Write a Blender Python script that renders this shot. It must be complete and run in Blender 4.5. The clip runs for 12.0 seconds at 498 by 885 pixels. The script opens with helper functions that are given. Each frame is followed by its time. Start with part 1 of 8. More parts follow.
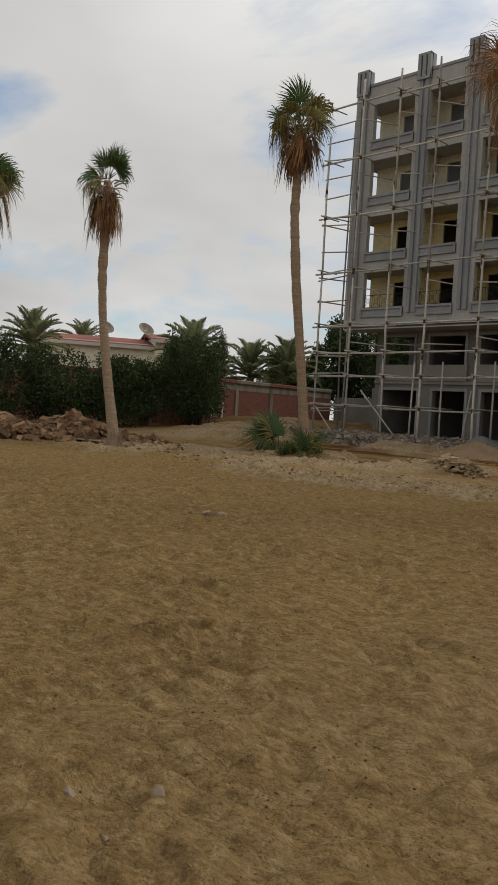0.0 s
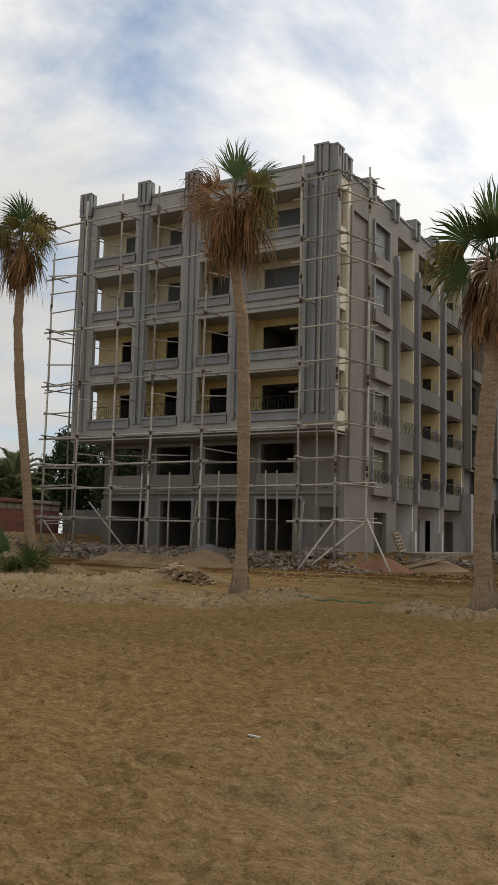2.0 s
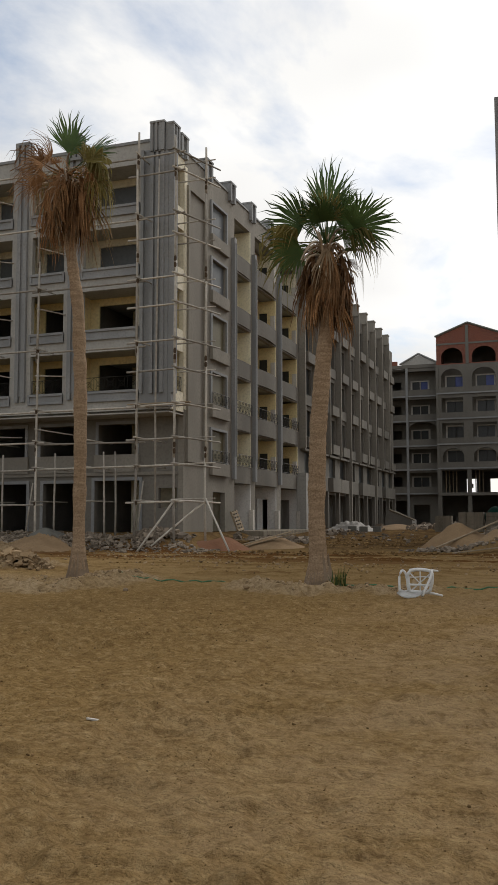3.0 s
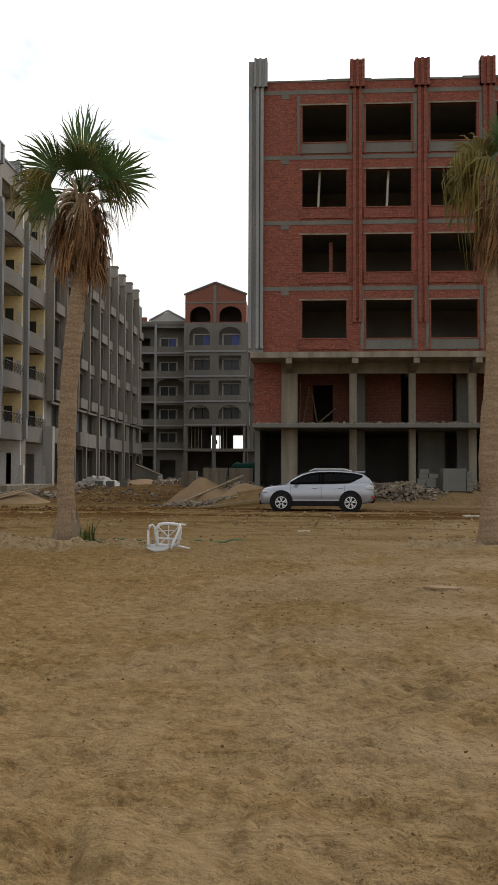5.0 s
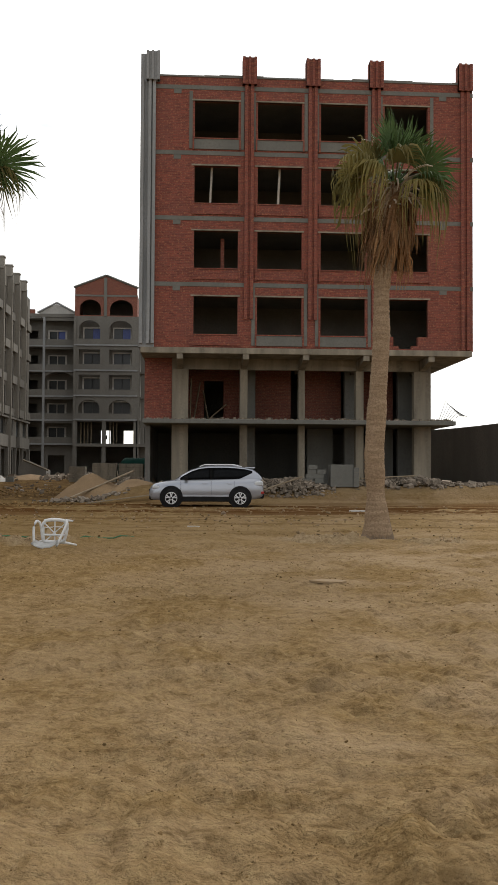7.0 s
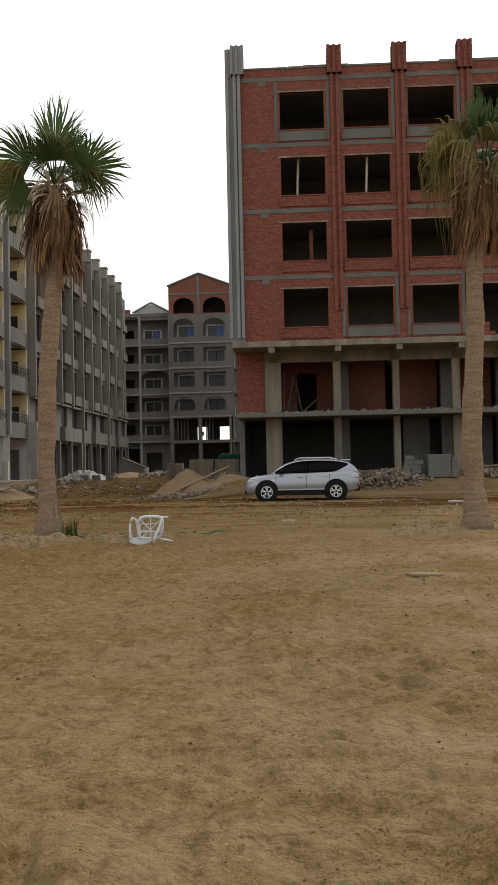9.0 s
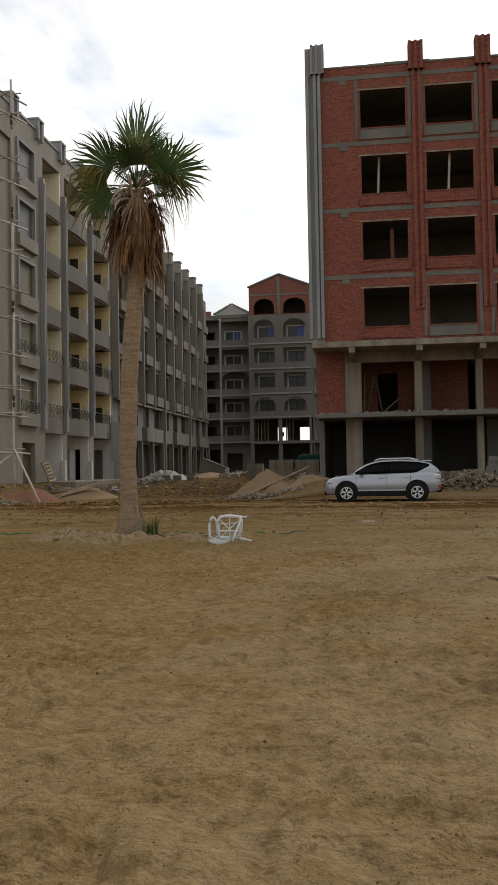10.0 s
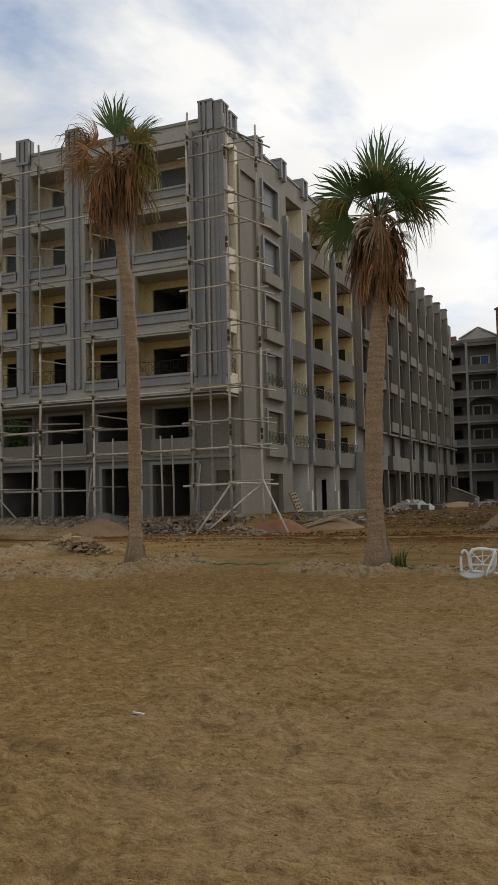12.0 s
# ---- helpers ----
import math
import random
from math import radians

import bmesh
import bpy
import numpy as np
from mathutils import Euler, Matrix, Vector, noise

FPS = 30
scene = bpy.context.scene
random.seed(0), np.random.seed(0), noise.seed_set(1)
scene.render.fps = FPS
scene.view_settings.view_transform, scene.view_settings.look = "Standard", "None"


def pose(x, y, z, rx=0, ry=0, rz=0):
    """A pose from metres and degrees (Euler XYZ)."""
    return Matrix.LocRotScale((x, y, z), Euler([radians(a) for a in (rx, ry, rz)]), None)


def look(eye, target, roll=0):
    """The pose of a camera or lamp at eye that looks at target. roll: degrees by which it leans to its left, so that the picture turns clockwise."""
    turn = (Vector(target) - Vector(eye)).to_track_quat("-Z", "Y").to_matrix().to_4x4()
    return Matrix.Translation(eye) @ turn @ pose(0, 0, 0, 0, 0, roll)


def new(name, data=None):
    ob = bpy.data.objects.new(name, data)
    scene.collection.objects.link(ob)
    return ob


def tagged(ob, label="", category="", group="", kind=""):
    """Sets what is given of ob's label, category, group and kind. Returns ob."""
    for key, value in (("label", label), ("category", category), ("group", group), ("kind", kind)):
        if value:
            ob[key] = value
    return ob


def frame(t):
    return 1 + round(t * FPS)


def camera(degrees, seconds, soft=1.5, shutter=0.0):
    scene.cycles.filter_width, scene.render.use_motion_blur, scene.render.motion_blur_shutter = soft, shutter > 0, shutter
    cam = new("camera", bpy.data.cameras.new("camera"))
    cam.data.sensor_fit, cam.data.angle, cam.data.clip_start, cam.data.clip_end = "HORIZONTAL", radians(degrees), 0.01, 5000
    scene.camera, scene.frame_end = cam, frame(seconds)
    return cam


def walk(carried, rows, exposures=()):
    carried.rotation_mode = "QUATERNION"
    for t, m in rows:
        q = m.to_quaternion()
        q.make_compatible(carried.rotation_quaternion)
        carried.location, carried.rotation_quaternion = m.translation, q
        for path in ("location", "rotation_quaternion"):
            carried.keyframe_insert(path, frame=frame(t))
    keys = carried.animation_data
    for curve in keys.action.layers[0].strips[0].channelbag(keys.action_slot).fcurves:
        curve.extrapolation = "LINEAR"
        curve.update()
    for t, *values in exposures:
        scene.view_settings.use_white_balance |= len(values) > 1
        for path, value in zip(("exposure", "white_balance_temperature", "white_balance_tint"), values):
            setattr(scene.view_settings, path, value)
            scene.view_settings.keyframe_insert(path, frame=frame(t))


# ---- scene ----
cam = camera(31.0, 12.0)
PATH = [
    (0, (-0.135, -0.124, 1.546), (-1.589, 1.248, 1.487), 3.4),
    (0.5, (-0.054, -0.184, 1.548), (-1.332, 1.355, 1.56), 3.2),
    (1, (-0.018, -0.18, 1.567), (-1.181, 1.442, 1.699), 2.6),
    (1.5, (-0.003, -0.148, 1.571), (-1.113, 1.504, 1.767), 2.0),
    (2, (0.011, -0.104, 1.561), (-0.982, 1.619, 1.773), 1.4),
    (2.5, (0.016, -0.069, 1.547), (-0.841, 1.726, 1.759), 0.6),
    (3, (0.014, -0.072, 1.548), (-0.656, 1.805, 1.722), -0.1),
    (3.5, (-0.027, -0.092, 1.556), (-0.504, 1.843, 1.715), -0.5),
    (5.5, (-0.086, -0.157, 1.556), (-0.12, 1.842, 1.619), 0.5),
    (6, (-0.079, -0.169, 1.55), (-0.015, 1.829, 1.616), 0.5),
    (6.5, (-0.07, -0.156, 1.55), (0.057, 1.839, 1.617), 0.4),
    (8.5, (0.039, 0.0, 1.547), (0.022, 1.999, 1.603), -0.8),
    (9, (0.057, 0.007, 1.548), (-0.04, 2.004, 1.601), -1.2),
    (9.5, (0.066, -0.006, 1.546), (-0.112, 1.986, 1.599), -1.0),
    (10, (0.087, 0.017, 1.534), (-0.188, 1.997, 1.592), -1.0),
    (10.5, (0.09, 0.053, 1.524), (-0.328, 2.009, 1.563), -0.5),
    (11, (0.052, 0.113, 1.532), (-0.453, 2.048, 1.575), -0.4),
    (11.5, (-0.018, 0.195, 1.558), (-0.663, 2.083, 1.695), -0.3),
    (12, (0.003, 0.29, 1.578), (-0.791, 2.121, 1.711), -1.3),
]
walk(cam, [(t, look(eye, target, roll)) for t, eye, target, roll in PATH],
     exposures=[(0, -0.2), (0.5, 0.0), (1.5, -0.12), (3, -0.16), (3.5, -0.45), (4.2, -0.2), (5.5, 0.24), (6.5, 0.28), (8.5, 0.28), (9.5, 0.07), (10, -0.05), (10.5, -0.06), (11, 0.0), (11.5, -0.27), (12, -0.2)])

# ---- light ----
SUN_DIR = Vector((0.30, 0.74, 0.60)).normalized()
world = bpy.data.worlds.new("sky")
scene.world = world
world.use_nodes = True
wn, wl = world.node_tree.nodes, world.node_tree.links
wn.clear()


def wnode(kind, **values):
    n = wn.new(kind)
    for key, value in values.items():
        n.inputs[key].default_value = value
    return n


w_out, w_bg = wnode("ShaderNodeOutputWorld"), wnode("ShaderNodeBackground", Strength=1.0)
w_sky = wn.new("ShaderNodeTexSky")
w_sky.sky_type, w_sky.sun_disc = "NISHITA", False
w_sky.sun_elevation, w_sky.sun_rotation = math.asin(SUN_DIR.z), math.atan2(SUN_DIR.x, SUN_DIR.y)
w_gain = wn.new("ShaderNodeMix")
w_gain.data_type, w_gain.blend_type = "RGBA", "MULTIPLY"
w_gain.inputs[0].default_value = 1.0
w_gain.inputs[7].default_value = (0.10, 0.10, 0.10, 1)
wl.new(w_sky.outputs[0], w_gain.inputs[6])
w_co = wn.new("ShaderNodeTexCoord")
# clouds: stretched noise over the dome, brighter towards the veiled sun
w_sep = wn.new("ShaderNodeSeparateXYZ")
wl.new(w_co.outputs["Generated"], w_sep.inputs[0])
w_h = wn.new("ShaderNodeMath")
w_h.operation, w_h.inputs[1].default_value = "ADD", 0.22
wl.new(w_sep.outputs[2], w_h.inputs[0])
w_px, w_py = wn.new("ShaderNodeMath"), wn.new("ShaderNodeMath")
w_px.operation = w_py.operation = "DIVIDE"
wl.new(w_sep.outputs[0], w_px.inputs[0])
wl.new(w_sep.outputs[1], w_py.inputs[0])
wl.new(w_h.outputs[0], w_px.inputs[1])
wl.new(w_h.outputs[0], w_py.inputs[1])
w_cmb = wn.new("ShaderNodeCombineXYZ")
wl.new(w_px.outputs[0], w_cmb.inputs[0])
wl.new(w_py.outputs[0], w_cmb.inputs[1])
w_n1 = wnode("ShaderNodeTexNoise", Scale=1.5, Detail=9.0, Roughness=0.56, Distortion=0.35)
w_n2 = wnode("ShaderNodeTexNoise", Scale=0.9, Detail=4.0, Roughness=0.5)
wl.new(w_cmb.outputs[0], w_n1.inputs["Vector"])
wl.new(w_cmb.outputs[0], w_n2.inputs["Vector"])
w_cover = wn.new("ShaderNodeMapRange")
w_cover.inputs[1].default_value, w_cover.inputs[2].default_value = 0.33, 0.49
wl.new(w_n1.outputs[0], w_cover.inputs[0])
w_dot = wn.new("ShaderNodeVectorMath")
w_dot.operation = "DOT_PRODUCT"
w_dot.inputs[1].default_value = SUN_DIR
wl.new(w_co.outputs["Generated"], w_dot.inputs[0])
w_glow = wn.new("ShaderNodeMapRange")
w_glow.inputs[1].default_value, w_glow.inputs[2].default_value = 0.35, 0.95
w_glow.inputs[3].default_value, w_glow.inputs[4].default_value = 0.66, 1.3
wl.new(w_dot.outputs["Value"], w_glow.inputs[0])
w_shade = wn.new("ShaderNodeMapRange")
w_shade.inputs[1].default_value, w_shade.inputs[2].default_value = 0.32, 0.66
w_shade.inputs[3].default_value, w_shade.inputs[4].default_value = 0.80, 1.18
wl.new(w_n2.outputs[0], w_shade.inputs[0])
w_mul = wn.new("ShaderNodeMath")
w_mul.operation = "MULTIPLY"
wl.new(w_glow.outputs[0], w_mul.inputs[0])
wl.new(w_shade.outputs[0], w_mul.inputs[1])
w_cloud = wn.new("ShaderNodeMix")
w_cloud.data_type, w_cloud.blend_type = "RGBA", "MULTIPLY"
w_cloud.inputs[0].default_value = 1.0
w_cloud.inputs[6].default_value = (1.0, 0.99, 0.97, 1)
# Extra glow opposite the sun, out of view, added to brighten the fronts.
w_fill = wn.new("ShaderNodeMapRange")
w_fill.inputs[1].default_value, w_fill.inputs[2].default_value = 0.05, -0.85
w_fill.inputs[3].default_value, w_fill.inputs[4].default_value = 0.0, 0.24
wl.new(w_dot.outputs["Value"], w_fill.inputs[0])
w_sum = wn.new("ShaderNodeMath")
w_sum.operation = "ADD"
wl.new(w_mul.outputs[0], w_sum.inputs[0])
wl.new(w_fill.outputs[0], w_sum.inputs[1])
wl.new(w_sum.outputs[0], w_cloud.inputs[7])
w_add = wn.new("ShaderNodeMix")
w_add.data_type, w_add.blend_type = "RGBA", "ADD"
w_add.inputs[0].default_value = 1.0
w_add.inputs[7].default_value = (0.15, 0.18, 0.215, 1)
wl.new(w_gain.outputs[2], w_add.inputs[6])
w_mix = wn.new("ShaderNodeMix")
w_mix.data_type = "RGBA"
wl.new(w_cover.outputs[0], w_mix.inputs[0])
wl.new(w_add.outputs[2], w_mix.inputs[6])
wl.new(w_cloud.outputs[2], w_mix.inputs[7])
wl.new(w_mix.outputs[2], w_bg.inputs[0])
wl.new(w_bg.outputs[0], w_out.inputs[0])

sun = new("sun", bpy.data.lights.new("sun", "SUN"))
sun.data.energy, sun.data.angle, sun.data.color = 1.3, radians(16), (1.0, 0.955, 0.89)
sun.matrix_world = look(SUN_DIR * 60, (0, 0, 0))

# ---- materials ----


def surface(name, a, b, rough=0.9, scale=1.5, grain=25.0, bump=0.3, metal=0.0, c=None, spread=(0.35, 0.65), dist=0.02, streak=0.0):
    """Two colours mixed by a broad noise, a third by a fine one, and a grain in relief. Scales are per metre."""
    m = bpy.data.materials.new(name)
    m.use_nodes = True
    nt = m.node_tree
    p = nt.nodes["Principled BSDF"]
    geo = nt.nodes.new("ShaderNodeNewGeometry")
    big, fine = nt.nodes.new("ShaderNodeTexNoise"), nt.nodes.new("ShaderNodeTexNoise")
    big.inputs["Scale"].default_value, big.inputs["Detail"].default_value = scale, 6
    fine.inputs["Scale"].default_value, fine.inputs["Detail"].default_value = grain, 5
    if streak:
        st = nt.nodes.new("ShaderNodeVectorMath")
        st.operation = "MULTIPLY"
        st.inputs[1].default_value = (1, 1, streak)
        nt.links.new(geo.outputs["Position"], st.inputs[0])
        nt.links.new(st.outputs[0], big.inputs["Vector"])
    else:
        nt.links.new(geo.outputs["Position"], big.inputs["Vector"])
    nt.links.new(geo.outputs["Position"], fine.inputs["Vector"])
    r1, mx = nt.nodes.new("ShaderNodeMapRange"), nt.nodes.new("ShaderNodeMix")
    r1.inputs[1].default_value, r1.inputs[2].default_value = spread
    mx.data_type = "RGBA"
    mx.inputs[6].default_value, mx.inputs[7].default_value = (*a, 1), (*b, 1)
    nt.links.new(big.outputs[0], r1.inputs[0])
    nt.links.new(r1.outputs[0], mx.inputs[0])
    r2, mx2 = nt.nodes.new("ShaderNodeMapRange"), nt.nodes.new("ShaderNodeMix")
    r2.inputs[1].default_value, r2.inputs[2].default_value = 0.45, 0.75
    mx2.data_type = "RGBA"
    mx2.inputs[7].default_value = (*(c or [v * 0.75 for v in a]), 1)
    nt.links.new(fine.outputs[0], r2.inputs[0])
    nt.links.new(r2.outputs[0], mx2.inputs[0])
    nt.links.new(mx.outputs[2], mx2.inputs[6])
    nt.links.new(mx2.outputs[2], p.inputs["Base Color"])
    bp = nt.nodes.new("ShaderNodeBump")
    bp.inputs["Strength"].default_value, bp.inputs["Distance"].default_value = bump, dist
    nt.links.new(fine.outputs[0], bp.inputs["Height"])
    nt.links.new(bp.outputs[0], p.inputs["Normal"])
    p.inputs["Roughness"].default_value, p.inputs["Metallic"].default_value = rough, metal
    if rough > 0.88:
        p.inputs["Specular IOR Level"].default_value = 0.15
    return m


def per_object(m, lo=0.75, hi=1.2):
    """Vary a material's brightness from object to object."""
    nt = m.node_tree
    p = nt.nodes["Principled BSDF"]
    src = p.inputs["Base Color"].links[0].from_socket
    oi, rg, mx = nt.nodes.new("ShaderNodeObjectInfo"), nt.nodes.new("ShaderNodeMapRange"), nt.nodes.new("ShaderNodeMix")
    rg.inputs[3].default_value, rg.inputs[4].default_value = lo, hi
    mx.data_type, mx.blend_type = "RGBA", "MULTIPLY"
    mx.inputs[0].default_value = 1.0
    nt.links.new(oi.outputs["Random"], rg.inputs[0])
    nt.links.new(src, mx.inputs[6])
    nt.links.new(rg.outputs[0], mx.inputs[7])
    nt.links.new(mx.outputs[2], p.inputs["Base Color"])
    return m


def per_island(m, lo=0.7, hi=1.25):
    nt = m.node_tree
    p = nt.nodes["Principled BSDF"]
    src = p.inputs["Base Color"].links[0].from_socket
    oi, rg, mx = nt.nodes.new("ShaderNodeNewGeometry"), nt.nodes.new("ShaderNodeMapRange"), nt.nodes.new("ShaderNodeMix")
    rg.inputs[3].default_value, rg.inputs[4].default_value = lo, hi
    mx.data_type, mx.blend_type = "RGBA", "MULTIPLY"
    mx.inputs[0].default_value = 1.0
    nt.links.new(oi.outputs["Random Per Island"], rg.inputs[0])
    nt.links.new(src, mx.inputs[6])
    nt.links.new(rg.outputs[0], mx.inputs[7])
    nt.links.new(mx.outputs[2], p.inputs["Base Color"])
    return m


def brickwork(name, a, b, mortar):
    """Courses of bricks 0.23 by 0.075 m on upright walls, with blotches of dust and dropped mortar."""
    m = bpy.data.materials.new(name)
    m.use_nodes = True
    nt = m.node_tree
    p = nt.nodes["Principled BSDF"]
    geo, sep, add, cmb = (nt.nodes.new(k) for k in ("ShaderNodeNewGeometry", "ShaderNodeSeparateXYZ", "ShaderNodeMath", "ShaderNodeCombineXYZ"))
    nt.links.new(geo.outputs["Position"], sep.inputs[0])
    nt.links.new(sep.outputs[0], add.inputs[0])
    nt.links.new(sep.outputs[1], add.inputs[1])
    nt.links.new(add.outputs[0], cmb.inputs[0])
    nt.links.new(sep.outputs[2], cmb.inputs[1])
    br = nt.nodes.new("ShaderNodeTexBrick")
    br.inputs["Scale"].default_value = 1.0
    br.inputs["Brick Width"].default_value, br.inputs["Row Height"].default_value = 0.235, 0.075
    br.inputs["Mortar Size"].default_value, br.inputs["Bias"].default_value = 0.007, -0.1
    br.inputs["Color1"].default_value, br.inputs["Color2"].default_value, br.inputs["Mortar"].default_value = (*a, 1), (*b, 1), (*mortar, 1)
    nt.links.new(cmb.outputs[0], br.inputs["Vector"])
    n1, r1, mx = nt.nodes.new("ShaderNodeTexNoise"), nt.nodes.new("ShaderNodeMapRange"), nt.nodes.new("ShaderNodeMix")
    n1.inputs["Scale"].default_value, n1.inputs["Detail"].default_value = 0.9, 7
    r1.inputs[1].default_value, r1.inputs[2].default_value, r1.inputs[4].default_value = 0.45, 0.8, 0.55
    mx.data_type = "RGBA"
    mx.inputs[7].default_value = (*[v * 0.6 + 0.03 for v in a], 1)
    nt.links.new(geo.outputs["Position"], n1.inputs["Vector"])
    nt.links.new(n1.outputs[0], r1.inputs[0])
    nt.links.new(r1.outputs[0], mx.inputs[0])
    nt.links.new(br.outputs["Color"], mx.inputs[6])
    n2, r2, mx2 = nt.nodes.new("ShaderNodeTexNoise"), nt.nodes.new("ShaderNodeMapRange"), nt.nodes.new("ShaderNodeMix")
    n2.inputs["Scale"].default_value, n2.inputs["Detail"].default_value = 11.0, 6
    r2.inputs[1].default_value, r2.inputs[2].default_value, r2.inputs[4].default_value = 0.54, 0.64, 0.75
    mx2.data_type = "RGBA"
    mx2.inputs[7].default_value = (a[0] * 1.3, a[1] * 2.0, a[2] * 1.6, 1)
    nt.links.new(cmb.outputs[0], n2.inputs["Vector"])
    nt.links.new(n2.outputs[0], r2.inputs[0])
    nt.links.new(r2.outputs[0], mx2.inputs[0])
    nt.links.new(mx.outputs[2], mx2.inputs[6])
    nt.links.new(mx2.outputs[2], p.inputs["Base Color"])
    bp = nt.nodes.new("ShaderNodeBump")
    bp.inputs["Strength"].default_value, bp.inputs["Distance"].default_value = 0.6, 0.012
    inv = nt.nodes.new("ShaderNodeMath")
    inv.operation, inv.inputs[0].default_value = "SUBTRACT", 1.0
    nt.links.new(br.outputs["Fac"], inv.inputs[1])
    nt.links.new(inv.outputs[0], bp.inputs["Height"])
    nt.links.new(bp.outputs[0], p.inputs["Normal"])
    p.inputs["Roughness"].default_value = 0.92
    return m


def sand_material():
    """Trodden sand: broad tones, paler dust beyond the berms, damp churned soil along the track, scuffs, clods and grain."""
    m = bpy.data.materials.new("sand")
    m.use_nodes = True
    nt = m.node_tree
    p = nt.nodes["Principled BSDF"]
    geo, sep = nt.nodes.new("ShaderNodeNewGeometry"), nt.nodes.new("ShaderNodeSeparateXYZ")
    nt.links.new(geo.outputs["Position"], sep.inputs[0])

    def tex(scale, detail=5, rough=0.55, distort=0.0):
        n = nt.nodes.new("ShaderNodeTexNoise")
        n.inputs["Scale"].default_value, n.inputs["Detail"].default_value, n.inputs["Roughness"].default_value, n.inputs["Distortion"].default_value = scale, detail, rough, distort
        nt.links.new(geo.outputs["Position"], n.inputs["Vector"])
        return n.outputs[0]

    def ramp(src, a, b, lo=0.0, hi=1.0):
        r = nt.nodes.new("ShaderNodeMapRange")
        r.inputs[1].default_value, r.inputs[2].default_value, r.inputs[3].default_value, r.inputs[4].default_value = a, b, lo, hi
        nt.links.new(src, r.inputs[0])
        return r.outputs[0]

    def maths(op, a, b):
        n = nt.nodes.new("ShaderNodeMath")
        n.operation = op
        for i, v in enumerate((a, b)):
            if isinstance(v, (int, float)):
                n.inputs[i].default_value = v
            else:
                nt.links.new(v, n.inputs[i])
        return n.outputs[0]

    def mix(fac, a, b):
        n = nt.nodes.new("ShaderNodeMix")
        n.data_type = "RGBA"
        nt.links.new(fac, n.inputs[0])
        for i, v in ((6, a), (7, b)):
            if isinstance(v, tuple):
                n.inputs[i].default_value = (*v, 1)
            else:
                nt.links.new(v, n.inputs[i])
        return n.outputs[2]

    broad, mid, scuff, clod, grain = tex(0.22, 4), tex(1.1, 6, 0.6), tex(2.6, 5, 0.6, 0.8), tex(9.0, 6, 0.65), tex(55.0, 4)
    col = mix(ramp(broad, 0.38, 0.62), (0.299, 0.196, 0.084), (0.259, 0.169, 0.072))
    col = mix(ramp(sep.outputs[0], -3.5, -9.0, 0, 0.15), col, mix(ramp(broad, 0.38, 0.62), (0.272, 0.176, 0.074), (0.237, 0.152, 0.063)))
    col = mix(ramp(mid, 0.45, 0.68, 0, 0.35), col, (0.366, 0.253, 0.119))
    # Scuff tone lies in the hollows and adds their shade as colour.
    col = mix(ramp(scuff, 0.52, 0.68, 0, 0.3), col, (0.232, 0.140, 0.054))
    col = mix(ramp(clod, 0.50, 0.59, 0, 0.45), col, (0.168, 0.102, 0.040))
    col = mix(ramp(tex(26.0, 5, 0.7, 0.3), 0.53, 0.61, 0, 0.55), col, (0.124, 0.073, 0.029))
    col = mix(ramp(tex(14.0, 5, 0.7, 0.6), 0.54, 0.62, 0, 0.4), col, (0.416, 0.304, 0.156))
    col = mix(ramp(grain, 0.40, 0.70, 0, 0.35), col, (0.198, 0.114, 0.040))
    pits = maths("MULTIPLY", ramp(tex(30.0, 5, 0.65, 0.4), 0.51, 0.57), ramp(tex(1.9, 5, 0.65, 0.5), 0.48, 0.60, 0.10, 0.45))
    col = mix(pits, col, (0.133, 0.071, 0.024))
    # pale trodden dust in the open
    open_dust = maths("MULTIPLY", ramp(sep.outputs[0], -4.5, 3.5), ramp(sep.outputs[1], 1.0, 4.0))
    open_dust = maths("MULTIPLY", open_dust, ramp(tex(0.55, 5, 0.62, 0.4), 0.38, 0.60, 0.1, 0.78))
    col = mix(open_dust, col, (0.464, 0.340, 0.214))
    # trodden flecks: dark hollows paint footprint shadow, pale rims paint lit edges
    tread_shade = tex(6.5, 6, 0.72, 0.3)
    col = mix(ramp(tread_shade, 0.53, 0.61, 0, 0.46), col, (0.138, 0.083, 0.033))
    col = mix(ramp(tread_shade, 0.465, 0.39, 0, 0.42), col, (0.416, 0.299, 0.151))
    # paler dust where spoil was spread
    dust = maths("MULTIPLY", ramp(sep.outputs[1], 17.5, 22.0), ramp(mid, 0.34, 0.58))
    dust = maths("MULTIPLY", dust, ramp(sep.outputs[1], 60.0, 34.0, 0.2, 0.65))
    col = mix(dust, col, (0.346, 0.237, 0.112))
    col = mix(maths("MULTIPLY", ramp(sep.outputs[1], 37.0, 42.0, 0, 0.9), ramp(mid, 0.40, 0.52, 0.45, 1.0)), col, (0.113, 0.071, 0.037))
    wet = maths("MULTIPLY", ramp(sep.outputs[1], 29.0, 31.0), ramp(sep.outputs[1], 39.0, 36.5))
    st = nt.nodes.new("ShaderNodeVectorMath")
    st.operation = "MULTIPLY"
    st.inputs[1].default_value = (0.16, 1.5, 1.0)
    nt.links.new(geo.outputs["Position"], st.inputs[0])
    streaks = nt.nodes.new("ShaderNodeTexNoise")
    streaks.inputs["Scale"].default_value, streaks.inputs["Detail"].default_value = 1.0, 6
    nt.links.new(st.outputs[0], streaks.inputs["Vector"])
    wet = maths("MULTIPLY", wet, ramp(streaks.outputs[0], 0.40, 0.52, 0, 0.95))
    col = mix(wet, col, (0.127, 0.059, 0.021))
